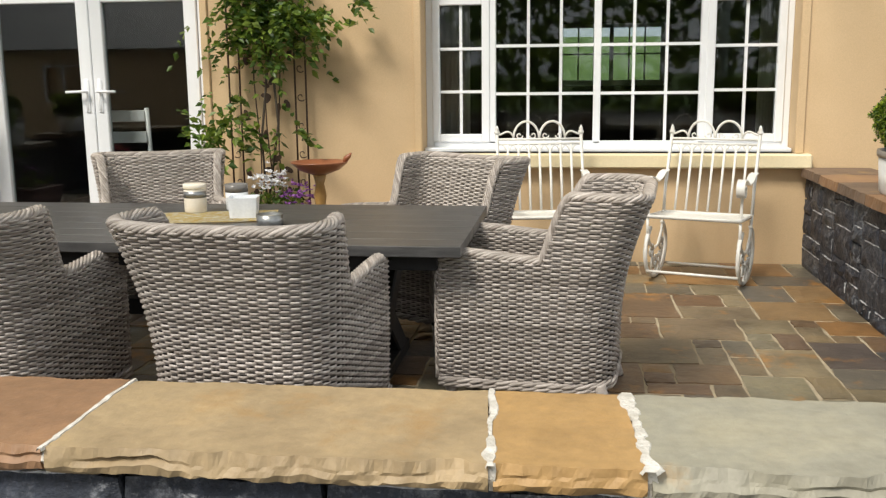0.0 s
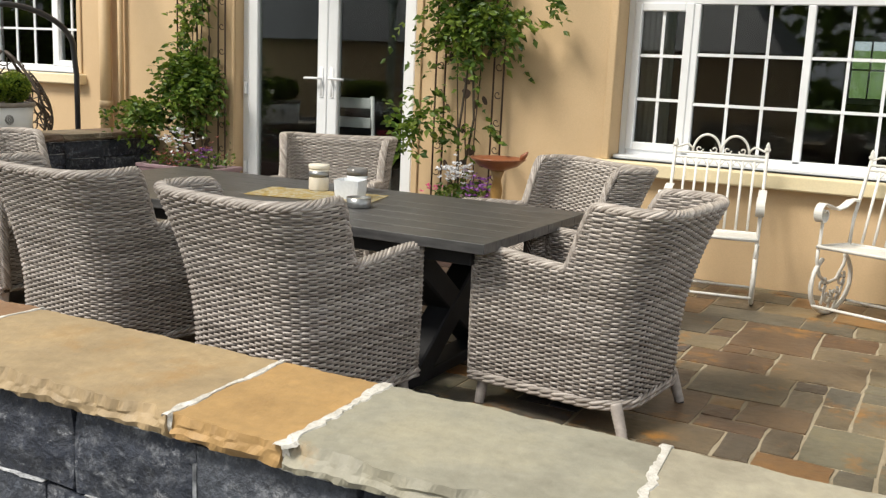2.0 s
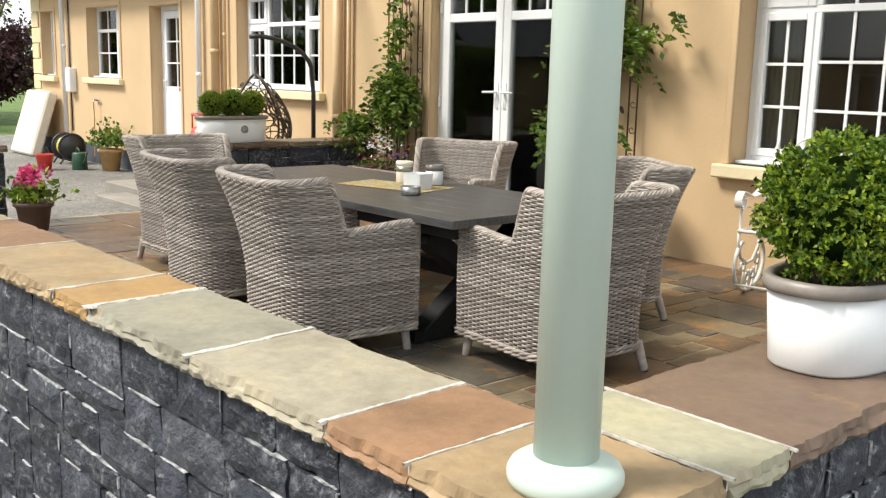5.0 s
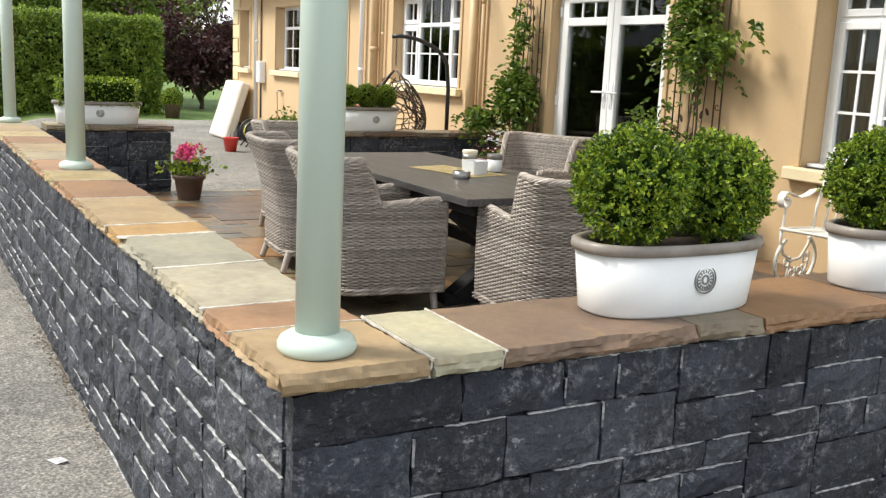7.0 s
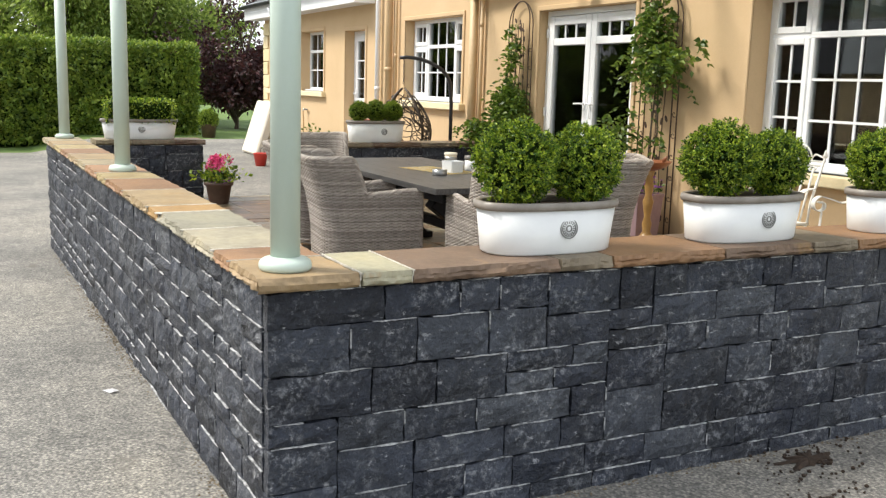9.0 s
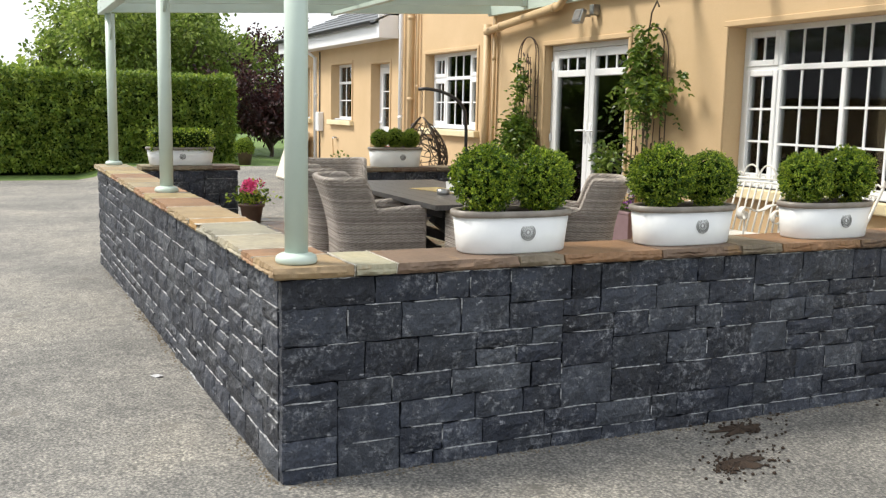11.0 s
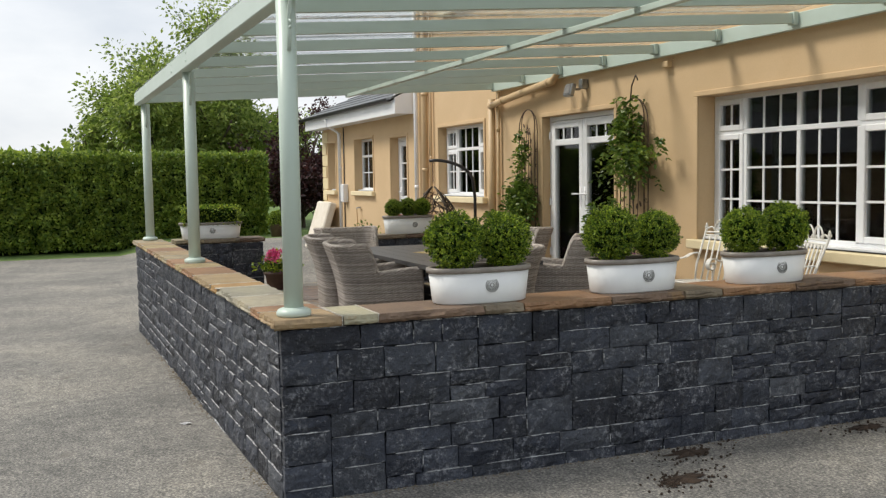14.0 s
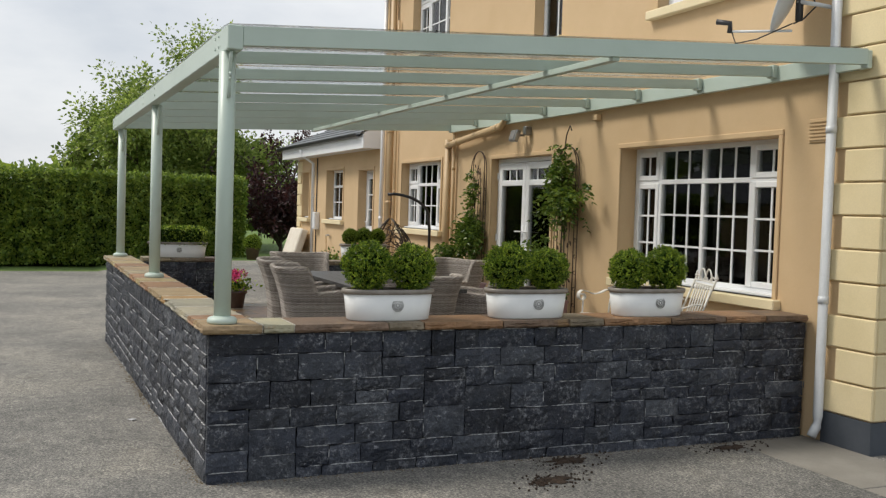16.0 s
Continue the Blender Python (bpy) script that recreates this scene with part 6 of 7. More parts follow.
def climber(name, blobs, stems, seed, n, label):
    """Compound leaves scattered in blobs (centre, radii, share), with stems."""
    ob = thing(name, pose(0.06, 0, 0), label, "climber")
    rng = random.Random(seed)
    r = np.random.default_rng(seed)
    pts = []
    bm = BM()
    for c, rad, share in blobs:
        for _ in range(int(n * share)):
            d = Vector(r.normal(size=3)) * 0.55
            p = Vector((c[0] + d.x * rad[0], min(c[1] + d.y * rad[1], WY - 0.012), c[2] + d.z * rad[2]))
            w = Vector((rng.uniform(-1, 1), rng.uniform(-1.2, 0.1), rng.uniform(-0.7, 0.4))).normalized()
            # a leaf stalk with paired leaflets
            L = rng.uniform(0.10, 0.19)
            side = w.cross(Vector((0, 0.4, 1))).normalized()
            for k in range(5):
                q = p + w * L * k / 4 + Vector((0, 0, -0.10 * (k / 4) ** 2 * L / 0.15))
                for s in (-1, 1):
                    if k == 4 and s == 1:
                        s = 0
                    q.y = min(q.y, WY - 0.01)
                    pts.append((tuple(q), tuple(side * s * 0.9 + w * 0.55)))
    for st in stems:
        tube(bm, st, 0.009, 5)
    part("stem", bm, M["bark"], ob, "", True)
    tagged(mesh_part("leaves", leaf_mesh("leaves", pts, 0.060, seed, 0.86, 0.15), M["climber_leaf"], ob), kind="stuff")
    return ob


yy = WY - 0.12
climber("climbing_wisteria", [((-1.42, yy, 2.30), (0.19, 0.07, 0.34), 0.30), ((-1.38, yy - 0.03, 1.96), (0.27, 0.10, 0.20), 0.26), ((-1.05, yy - 0.08, 2.04), (0.24, 0.08, 0.10), 0.13), ((-1.62, yy - 0.03, 1.92), (0.10, 0.06, 0.14), 0.05),
                             ((-1.58, yy - 0.18, 1.40), (0.24, 0.12, 0.12), 0.07), ((-1.30, yy - 0.15, 1.22), (0.16, 0.1, 0.10), 0.03), ((-1.72, yy - 0.22, 1.26), (0.14, 0.1, 0.08), 0.04)],
        [[(-1.42, yy, 0.7), (-1.45, yy + 0.02, 1.2), (-1.38, yy, 1.7), (-1.44, yy, 2.3)], [(-1.42, yy, 0.7), (-1.32, yy, 1.3), (-1.36, yy, 1.9)], [(-1.40, yy, 1.2), (-1.6, yy - 0.15, 1.35)], [(-1.40, yy, 2.5), (-1.36, yy, 2.75), (-1.28, yy, 2.86), (-1.24, yy, 2.80)]],
        31, 310, "green wisteria climbing an iron trellis by the doors")
climber("climbing_wisteria", [((-3.95, yy, 1.55), (0.22, 0.10, 0.22), 0.38), ((-4.00, yy - 0.06, 1.42), (0.24, 0.10, 0.14), 0.22), ((-4.34, yy - 0.18, 1.20), (0.22, 0.12, 0.09), 0.20), ((-3.97, yy, 2.1), (0.10, 0.05, 0.3), 0.09), ((-3.92, yy - 0.02, 1.18), (0.12, 0.06, 0.10), 0.05)],
        [[(-3.98, yy, 0.7), (-4.0, yy, 1.2), (-3.95, yy, 1.8), (-3.97, yy, 2.3)], [(-3.98, yy, 0.8), (-4.2, yy - 0.1, 1.05), (-4.45, yy - 0.18, 1.12)]],
        37, 400, "young green climber on an iron trellis above a trough")

# ---- troughs and pots with flowers ----
M["mauve"] = material("mauve_glaze", (0.30, 0.20, 0.22), (0.38, 0.26, 0.28), 6, 0.35, 60, 0.1, 0.001)
M["white_petal"] = material("white_petals", (0.72, 0.72, 0.74), (0.80, 0.80, 0.82), 9, 0.6, 60, 0.05, 0.001)
M["purple_petal"] = material("purple_petals", (0.22, 0.06, 0.30), (0.34, 0.12, 0.40), 9, 0.6, 60, 0.05, 0.001)
M["pink_petal"] = material("pink_petals", (0.78, 0.07, 0.26), (0.85, 0.16, 0.36), 9, 0.55, 60, 0.05, 0.001)
M["red_leaf"] = material("red_sedum", (0.25, 0.07, 0.05), (0.34, 0.12, 0.08), 20, 0.6, 60, 0.05, 0.001)
M["brown_pot"] = material("brown_pot", (0.085, 0.05, 0.04), (0.13, 0.08, 0.06), 10, 0.5, 60, 0.2, 0.002)


def blossom_mesh(name, centres, rad, petals, seed):
    rng = random.Random(seed)
    pts = []
    for c in centres:
        for k in range(petals):
            a = 2 * math.pi * k / petals + rng.random()
            d = Vector((math.cos(a), math.sin(a), rng.uniform(0.1, 0.9)))
            pts.append((tuple(Vector(c)), tuple(d)))
    return leaf_mesh(name, pts, rad, seed, 0.95)


def square_trough(x, y, z, lx, ly, h, turn, label, flowers, seed):
    ob = thing("flower_trough", pose(x, y, z, 0, 0, turn), label, "planter")
    bm = BM()
    k = 0.86
    def ring(a, b, zz):
        return [bm.verts.new((sx * a, sy * b, zz)) for sx, sy in ((-1, -1), (1, -1), (1, 1), (-1, 1))]
    A, B, C, D, E, F = ring(lx * k, ly * k, 0), ring(lx, ly, h - 0.03), ring(lx * 1.05, ly * 1.05, h - 0.03), ring(lx * 1.05, ly * 1.05, h), ring(lx * 0.92, ly * 0.92, h), ring(lx * 0.90, ly * 0.90, h - 0.05)
    bm.faces.new(A[::-1])
    for P, Q in zip((A, B, C, D, E), (B, C, D, E, F)):
        for q in range(4):
            bm.faces.new((P[q], P[(q + 1) % 4], Q[(q + 1) % 4], Q[q]))
    bm.faces.new(F)
    bmesh.ops.bevel(bm, geom=bm.edges[:], offset=0.004, segments=1, affect='EDGES')
    part("body", bm, M["mauve"], ob, "mauve glazed body")
    bm = BM()
    box(bm, (-lx * 0.9, -ly * 0.9, h - 0.06), (lx * 0.9, ly * 0.9, h - 0.02))
    part("soil", bm, M["soil"], ob)
    r = random.Random(seed)
    pts = []
    for _ in range(240):
        p = Vector((r.uniform(-lx, lx), r.uniform(-ly, ly), h + abs(r.gauss(0, 0.05))))
        pts.append((tuple(p), (r.uniform(-1, 1), r.uniform(-1, 1), 0.8)))
    mesh_part("leaves", leaf_mesh("leaves", pts, 0.04, seed, 0.6), M["climber_leaf"], ob)
    for mat, cx, cz, sp, n in flowers:
        cs = [(cx + r.gauss(0, sp), r.gauss(-ly * 0.3, ly * 0.4), h + cz + r.gauss(0, sp * 0.6)) for _ in range(n)]
        mesh_part("blossom", blossom_mesh("blossom", cs, 0.023, 6, seed + n), M[mat], ob, mat.replace("_", " ") + "s")


square_trough(-3.78, WY - 0.34, FLOOR, 0.38, 0.19, 0.42, 4, "mauve glazed trough with white and purple flowers under a climber", [("white_petal", -0.08, 0.22, 0.09, 46), ("purple_petal", 0.2, 0.12, 0.08, 16), ("red_leaf", -0.06, 0.03, 0.14, 70)], 3)
square_trough(-1.24, WY - 0.30, FLOOR, 0.17, 0.15, 0.40, 0, "mauve square pot with white and violet flowers", [("white_petal", -0.02, 0.19, 0.06, 80), ("purple_petal", 0.17, 0.10, 0.07, 60), ("pink_petal", -0.2, 0.05, 0.03, 8)], 4)

bb = thing("bird_bath", pose(-0.88, 6.30, FLOOR), "terracotta bath bowl on a turned ochre pillar", "bird bath")
bm = BM()
lathe(bm, [(0.09, 0.0), (0.10, 0.02), (0.06, 0.05), (0.035, 0.09), (0.045, 0.16), (0.028, 0.22), (0.04, 0.30), (0.05, 0.36), (0.03, 0.42), (0.042, 0.50), (0.028, 0.58), (0.05, 0.65)], 20)
M["gold"] = material("golden_glaze", (0.30, 0.165, 0.045), (0.40, 0.235, 0.08), 14, 0.35, 60, 0.2, 0.002)
part("pillar", bm, M["gold"], bb, "turned golden pillar", True)
bm = BM()
lathe(bm, [(0.05, 0.64), (0.13, 0.67), (0.185, 0.715), (0.190, 0.725), (0.180, 0.725), (0.12, 0.69), (0.01, 0.675)], 32)
part("bowl", bm, M["terracotta"], bb, "shallow terracotta bowl", True)
bm = BM()
tube(bm, [(0.165, 0, 0.722), (0.180, 0, 0.745), (0.200, 0, 0.762), (0.216, 0, 0.782)], 0.01, 8, radii=[0.010, 0.020, 0.015, 0.004])
part("ornament", bm, M["terracotta"], bb, "", True)


def geranium(x, y, z):
    ob = thing("geranium_pot", pose(x, y, z), "dark brown pot of bright pink geraniums on the terrace", "potted plant")
    bm = BM()
    lathe(bm, [(0.10, 0.0), (0.105, 0.01), (0.135, 0.19), (0.155, 0.20), (0.158, 0.235), (0.145, 0.235), (0.13, 0.20)], 28)
    part("pot", bm, M["brown_pot"], ob, "", True)
    r = random.Random(8)
    pts = [((r.gauss(0, 0.10), r.gauss(0, 0.10), 0.24 + abs(r.gauss(0, 0.08))), (r.uniform(-1, 1), r.uniform(-1, 1), 0.6)) for _ in range(360)]
    mesh_part("leaves", leaf_mesh("leaves", pts, 0.06, 8, 0.6), M["box_leaf"], ob)
    for k in range(11):
        c = Vector((r.gauss(0, 0.095), r.gauss(0, 0.09), 0.41 + r.uniform(-0.02, 0.07)))
        pt = []
        for _ in range(46):
            d = Vector((r.gauss(0, 1), r.gauss(0, 1), r.gauss(0.2, 0.8))).normalized()
            pt.append((tuple(c + d * 0.040), tuple(d)))
        mesh_part("flower_head", leaf_mesh("flower_head", pt, 0.036, k, 0.6), M["pink_petal"], ob, "pink flower head")
    cs = [(0.12 + r.gauss(0, 0.04), r.gauss(0.04, 0.05), 0.25 + r.gauss(0, 0.02)) for _ in range(14)]
    mesh_part("blossom", blossom_mesh("blossom", cs, 0.02, 5, 77), M["purple_petal"], ob, "small violet flowers")


geranium(-4.40, 3.29, FLOOR)

# ---- hanging egg chair ----
def egg_chair():
    ob = thing("hanging_egg_chair", pose(0, 0, 0), "dark woven egg-shaped hanging chair on a curved stand", "chair")
    z0 = ground_z(-5.6, 6.0)
    bm = BM()
    pts = [(-5.12, 6.46, z0 + 0.02), (-5.12, 6.46, 1.45), (-5.13, 6.44, 1.68)]
    for a in np.linspace(0.15, 1.5, 12):
        pts.append((-5.31 + 0.19 * math.cos(a), 5.87 + 0.57 * math.cos(a), 1.66 + 0.36 * math.sin(a)))
    pts.append((-5.33, 5.82, 2.01))
    tube(bm, pts, 0.024, 10)
    stand = part("stand", bm, M["gutter"], ob, "black curved steel stand", True)
    bm = BM()
    ang = [k * 2 * math.pi / 24 for k in range(24)]
    tube(bm, [(-5.31 + 0.42 * math.cos(a), 6.05 + 0.42 * math.sin(a), z0 + 0.02) for a in ang], 0.022, 8, closed=True)
    part("base_ring", bm, M["gutter"], stand, "", True)
    bm = BM()
    for k in range(9):
        z = 1.99 - k * 0.036
        tube(bm, [(-5.31 + (0.010 * math.cos(a) if k % 2 else 0), 5.87 + (0 if k % 2 else 0.010 * math.cos(a)), z + 0.022 * math.sin(a)) for a in [q * math.pi / 4 for q in range(8)]], 0.0035, 4, closed=True)
    part("chain", bm, M["gutter"], stand)
    # basket: open lattice, front cut away
    rng = random.Random(6)
    bm = BM()
    H, R, cz = 0.98, 0.37, 0.66
    def P(a, t):
        rr = R * (math.sin(math.pi * min(max(t, 0.0), 1.0) ** 0.8) ** 0.75)
        return Vector((-5.31 + rr * math.cos(a), 5.87 + rr * math.sin(a), cz + H * t))
    for k in range(70):
        a0 = rng.uniform(0.3, 5.0)
        t0 = rng.uniform(0.03, 0.55)
        da, dt = rng.uniform(-1.1, 1.1), rng.uniform(0.25, 0.45)
        tube(bm, [P(a0 + da * q / 10 + 0.09 * math.sin(q), t0 + dt * q / 10) for q in range(11)], 0.007, 4)
    for k in range(12):
        t = 0.06 + 0.075 * k
        tube(bm, [P(a, t + 0.02 * math.sin(a * 5 + k)) for a in np.linspace(0.3, 5.0, 26)], 0.006, 4)
    for a in (0.3, 5.0, 1.9, 3.4):
        tube(bm, [P(a, t) for t in np.linspace(0.02, 0.99, 22)], 0.013, 5)
    part("basket", bm, M["brown_wicker"], ob, "dark brown open-weave basket", True)


M["brown_wicker"] = material("dark_wicker", (0.035, 0.024, 0.018), (0.07, 0.05, 0.035), 30, 0.5, 90, 0.2, 0.001)
egg_chair()

# ---- pipes, lamp, vent and dish on the house ----
M["tan_pipe"] = material("tan_painted_pipe", (0.55, 0.39, 0.215), (0.61, 0.44, 0.255), 4, 0.5, 90, 0.1, 0.001)
M["grey_pipe"] = material("pale_grey_pipe", (0.60, 0.62, 0.64), (0.68, 0.70, 0.72), 4, 0.35, 90, 0.05, 0.001)


def wall_pipe(name, pts, r, mat, label, collars=()):
    ob = thing(name, pose(0, WY - 6.74, 0), label, "pipe")
    bm = BM()
    tube(bm, pts, r, 12)
    p = part("pipe", bm, M[mat], ob, "", True)
    for c, d in collars:
        bm = BM()
        d = Vector(d).normalized() * 0.03
        tube(bm, [Vector(c) - d, Vector(c) + d], r * 1.12, 12)
        part("collar", bm, M[mat], p, "", True)


wall_pipe("drainpipe", [(2.89, 6.60, 0.02), (2.89, 6.65, 0.10), (2.89, 6.66, 0.18), (2.89, 6.66, 6.2)], 0.040, "grey_pipe", "pale grey plastic drainpipe at the house corner", [((2.89, 6.66, 1.15), (0, 0, 1)), ((2.89, 6.66, 2.55), (0, 0, 1)), ((2.89, 6.66, 4.3), (0, 0, 1))])
wall_pipe("waste_pipe", [(-5.02, 6.66, 0.3), (-5.02, 6.66, 2.90)], 0.055, "tan_pipe", "ochre painted waste pipe up the wall", [((-5.02, 6.66, 1.2), (0, 0, 1)), ((-5.02, 6.66, 2.82), (0, 0, 1))])
wall_pipe("waste_pipe", [(-5.02, 6.64, 2.80), (-4.6, 6.62, 2.84), (-3.1, 6.62, 2.98), (-2.95, 6.63, 3.08), (-2.9, 6.64, 3.6)], 0.050, "tan_pipe", "ochre painted waste pipe crossing the wall", [((-4.55, 6.62, 2.845), (1, 0, 0.09)), ((-3.2, 6.62, 2.97), (1, 0, 0.09))])
wall_pipe("waste_pipe", [(-4.86, 6.69, 0.4), (-4.86, 6.69, 3.0)], 0.025, "tan_pipe", "thin ochre painted pipe beside a thicker one", [((-4.86, 6.69, 2.45), (0, 0, 1))])
wall_pipe("waste_pipe", [(-7.72, 6.66, 0.3), (-7.72, 6.66, 6.1)], 0.055, "tan_pipe", "tall ochre painted soil pipe", [((-7.72, 6.66, 1.9), (0, 0, 1)), ((-7.72, 6.66, 3.2), (0, 0, 1))])
wall_pipe("waste_pipe", [(-7.52, 6.69, 0.4), (-7.52, 6.69, 5.2)], 0.022, "tan_pipe", "thin ochre painted pipe by the soil pipe", [((-7.52, 6.69, 2.1), (0, 0, 1))])
wall_pipe("drainpipe", [(-8.18, 6.67, 0.25), (-8.18, 6.67, 6.1)], 0.038, "upvc", "white drainpipe by the back door", [((-8.18, 6.67, 1.6), (0, 0, 1))])
wall_pipe("drainpipe", [(-13.0, 6.35, 3.10), (-13.0, 6.40, 2.95), (-13.0, 6.66, 2.78), (-13.0, 6.67, 0.25)], 0.038, "upvc", "white drainpipe down the low wing", [((-13.0, 6.67, 2.0), (0, 0, 1))])
wall_pipe("cable", [(-12.86, 6.72, 2.9), (-12.86, 6.72, 0.6)], 0.012, "gutter", "black cable down the wall")

fl = thing("flood_lamp", pose(-2.58, WY, 2.80), "small grey flood lamp above the french doors", "lamp")
bm = BM()
box(bm, (-0.085, -0.20, -0.12), (0.085, -0.13, 0.04), 0.012, Matrix.Rotation(radians(-18), 4, 'X'))
part("housing", bm, M["pewter"], fl)
bm = BM()
box(bm, (-0.07, -0.206, -0.10), (0.07, -0.199, 0.02), 0.003, Matrix.Rotation(radians(-18), 4, 'X'))
part("lens", bm, M["smoke"], fl, "dark glass lens")
bm = BM()
box(bm, (0.09, -0.10, 0.02), (0.17, 0.0, 0.14), 0.01)
part("sensor", bm, M["pewter"], fl, "small grey sensor box")
bm = BM()
tube(bm, [(0.0, -0.02, 0.03), (0.0, -0.15, 0.02)], 0.015, 8)
part("bracket", bm, M["pewter"], fl, "short bracket")

vt = thing("wall_vent", pose(2.68, WY, 2.56), "ochre painted louvred vent in the wall", "vent")
bm = BM()
box(bm, (-0.11, -0.012, -0.10), (0.11, 0.0, 0.10), 0.004)
part("frame", bm, M["render"], vt)
for k in range(6):
    bm = BM()
    box(bm, (-0.095, -0.022, -0.082 + k * 0.03), (0.095, -0.011, -0.068 + k * 0.03), 0.002)
    part("slat", bm, M["tan_pipe"], vt)

bk = thing("wall_block", pose(-0.76, WY, 2.94), "small ochre painted bracket on the house wall", "bracket")
bm = BM()
box(bm, (-0.05, -0.07, -0.045), (0.05, 0.0, 0.02), 0.006)
box(bm, (-0.08, -0.02, 0.02), (0.08, 0.0, 0.05), 0.004)
part("body", bm, M["render"], bk)

dish = thing("satellite_dish", pose(2.99, WY - 0.08, 3.55), "pale grey satellite dish with its arm, fixed to the wall", "dish")
bm = BM()
n = 22
rings = []
for i in range(6):
    q = i / 5
    rings.append([bm.verts.new((0.30 * q * math.cos(2 * math.pi * k / n), 0.33 * q * math.sin(2 * math.pi * k / n), 0.07 * q * q)) for k in range(n)])
for A, B in zip(rings, rings[1:]):
    for k in range(n):
        bm.faces.new((A[k], A[(k + 1) % n], B[(k + 1) % n], B[k]))
bmesh.ops.remove_doubles(bm, verts=rings[0], dist=0.0001)
bmesh.ops.solidify(bm, geom=bm.faces[:], thickness=0.006)
dn = Vector((-0.70, -0.62, 0.35)).normalized()
bmesh.ops.transform(bm, matrix=Matrix.Translation((-0.36, -0.20, 0.10)) @ dn.to_track_quat('Z', 'Y').to_matrix().to_4x4(), verts=bm.verts)
part("reflector", bm, M["grey_pipe"], dish, "", True)
bm = BM()
tube(bm, [(-0.16, 0.06, 0.0), (-0.20, -0.10, 0.02), (-0.34, -0.19, 0.06)], 0.018, 8)
box(bm, (-0.22, 0.055, -0.07), (-0.10, 0.079, 0.07), 0.004)
tube(bm, [(-0.34, -0.19, 0.08), (-0.20, -0.06, 0.09), (-0.12, 0.07, 0.06)], 0.014, 8)
tube(bm, [(-0.36, -0.22, -0.18), (-0.74, -0.55, -0.16)], 0.011, 6)
part("arm", bm, M["grey_pipe"], dish, "", True)
bm = BM()
tube(bm, [(-0.74, -0.55, -0.17), (-0.74, -0.55, -0.09), (-0.83, -0.62, -0.07)], 0.025, 8)
tube(bm, [(-0.74, -0.55, -0.12), (-0.72, -0.50, -0.26), (-0.55, -0.42, -0.24), (-0.36, -0.22, -0.12)], 0.006, 5)
part("receiver", bm, M["gutter"], dish, "black receiver and cable", True)
bm = BM()
tube(bm, [(-0.36, -0.20, 0.12), (-0.28, -0.12, 0.13), (-0.24, -0.08, 0.02), (-0.31, -0.15, -0.08), (-0.36, -0.21, -0.12)], 0.008, 5)
box(bm, (-0.36, -0.20, -0.10), (-0.31, -0.15, 0.12), 0.006)
part("dish_clamp", bm, M["gutter"], dish, "black clamp behind the reflector", True)

# ---- clutter along the low wing ----
YW = WY
M["cream_board"] = material("cream_fabric", (0.66, 0.60, 0.50), (0.74, 0.69, 0.60), 5, 0.8, 90, 0.2, 0.002)
M["red_plastic"] = material("red_plastic", (0.55, 0.03, 0.02), (0.62, 0.06, 0.04), 6, 0.35, 60, 0.05, 0.001)
NOTICE.data.materials.append(M["red_plastic"])
M["green_plastic"] = material("green_plastic", (0.02, 0.06, 0.03), (0.03, 0.09, 0.05), 6, 0.4, 60, 0.05, 0.001)
M["yellow_hose"] = material("yellow_hose", (0.60, 0.50, 0.04), (0.68, 0.58, 0.08), 6, 0.4, 60, 0.05, 0.001)
M["clay"] = material("clay_pot", (0.42, 0.25, 0.10), (0.52, 0.33, 0.15), 9, 0.7, 60, 0.2, 0.002)
zg = ground_z(-9.0, 6.0)
bm = BM()
box(bm, (-8.3, 5.45, zg - 0.05), (-5.7, WY - 0.03, zg + 0.13), 0.015)
box(bm, (-7.6, 5.05, zg - 0.05), (-5.9, 5.44, zg + 0.06), 0.015)
tagged(part("concrete_step", bm, M["concrete"]), "long low concrete step along the house", "step", kind="structure")
mt = thing("leaning_mattress", pose(-13.95, 6.30, zg), "cream mattress leaning against the house end", "mattress")
bm = BM()
box(bm, (-0.55, -0.09, 0.0), (0.55, 0.09, 1.15), 0.03, Matrix.Rotation(radians(-18), 4, 'X'))
part("body", bm, M["cream_board"], mt)
mb = thing("meter_box", pose(-12.75, WY, 1.45), "white meter box on the wall", "meter box")
bm = BM()
box(bm, (-0.10, -0.12, -0.20), (0.10, 0.0, 0.20), 0.012)
part("case", bm, M["upvc"], mb)
bk = thing("bucket", pose(-11.2, 5.70, zg), "red plastic bucket standing by the house", "bucket")
bm = BM()
lathe(bm, [(0.09, 0.0), (0.13, 0.22), (0.14, 0.235), (0.125, 0.235), (0.085, 0.02)], 20)
part("body", bm, M["red_plastic"], bk, "", True)
bm = BM()
tube(bm, [(0.13 * math.cos(a), 0.03, 0.23 + 0.10 * math.sin(a)) for a in np.linspace(0, math.pi, 12)], 0.005, 5)
part("handle", bm, M["gutter"], bk)
hr = thing("hose_reel", pose(-12.0, 6.36, zg), "yellow garden hose on a black reel", "hose reel")
bm = BM()
for k in range(5):
    tube(bm, [(0.05 * (k - 2), 0.14 * math.cos(a), 0.27 + 0.14 * math.sin(a)) for a in [q * math.pi / 10 for q in range(20)]], 0.025, 6, closed=True)
part("hose", bm, M["yellow_hose"], hr, "coiled yellow hose", True)
bm = BM()
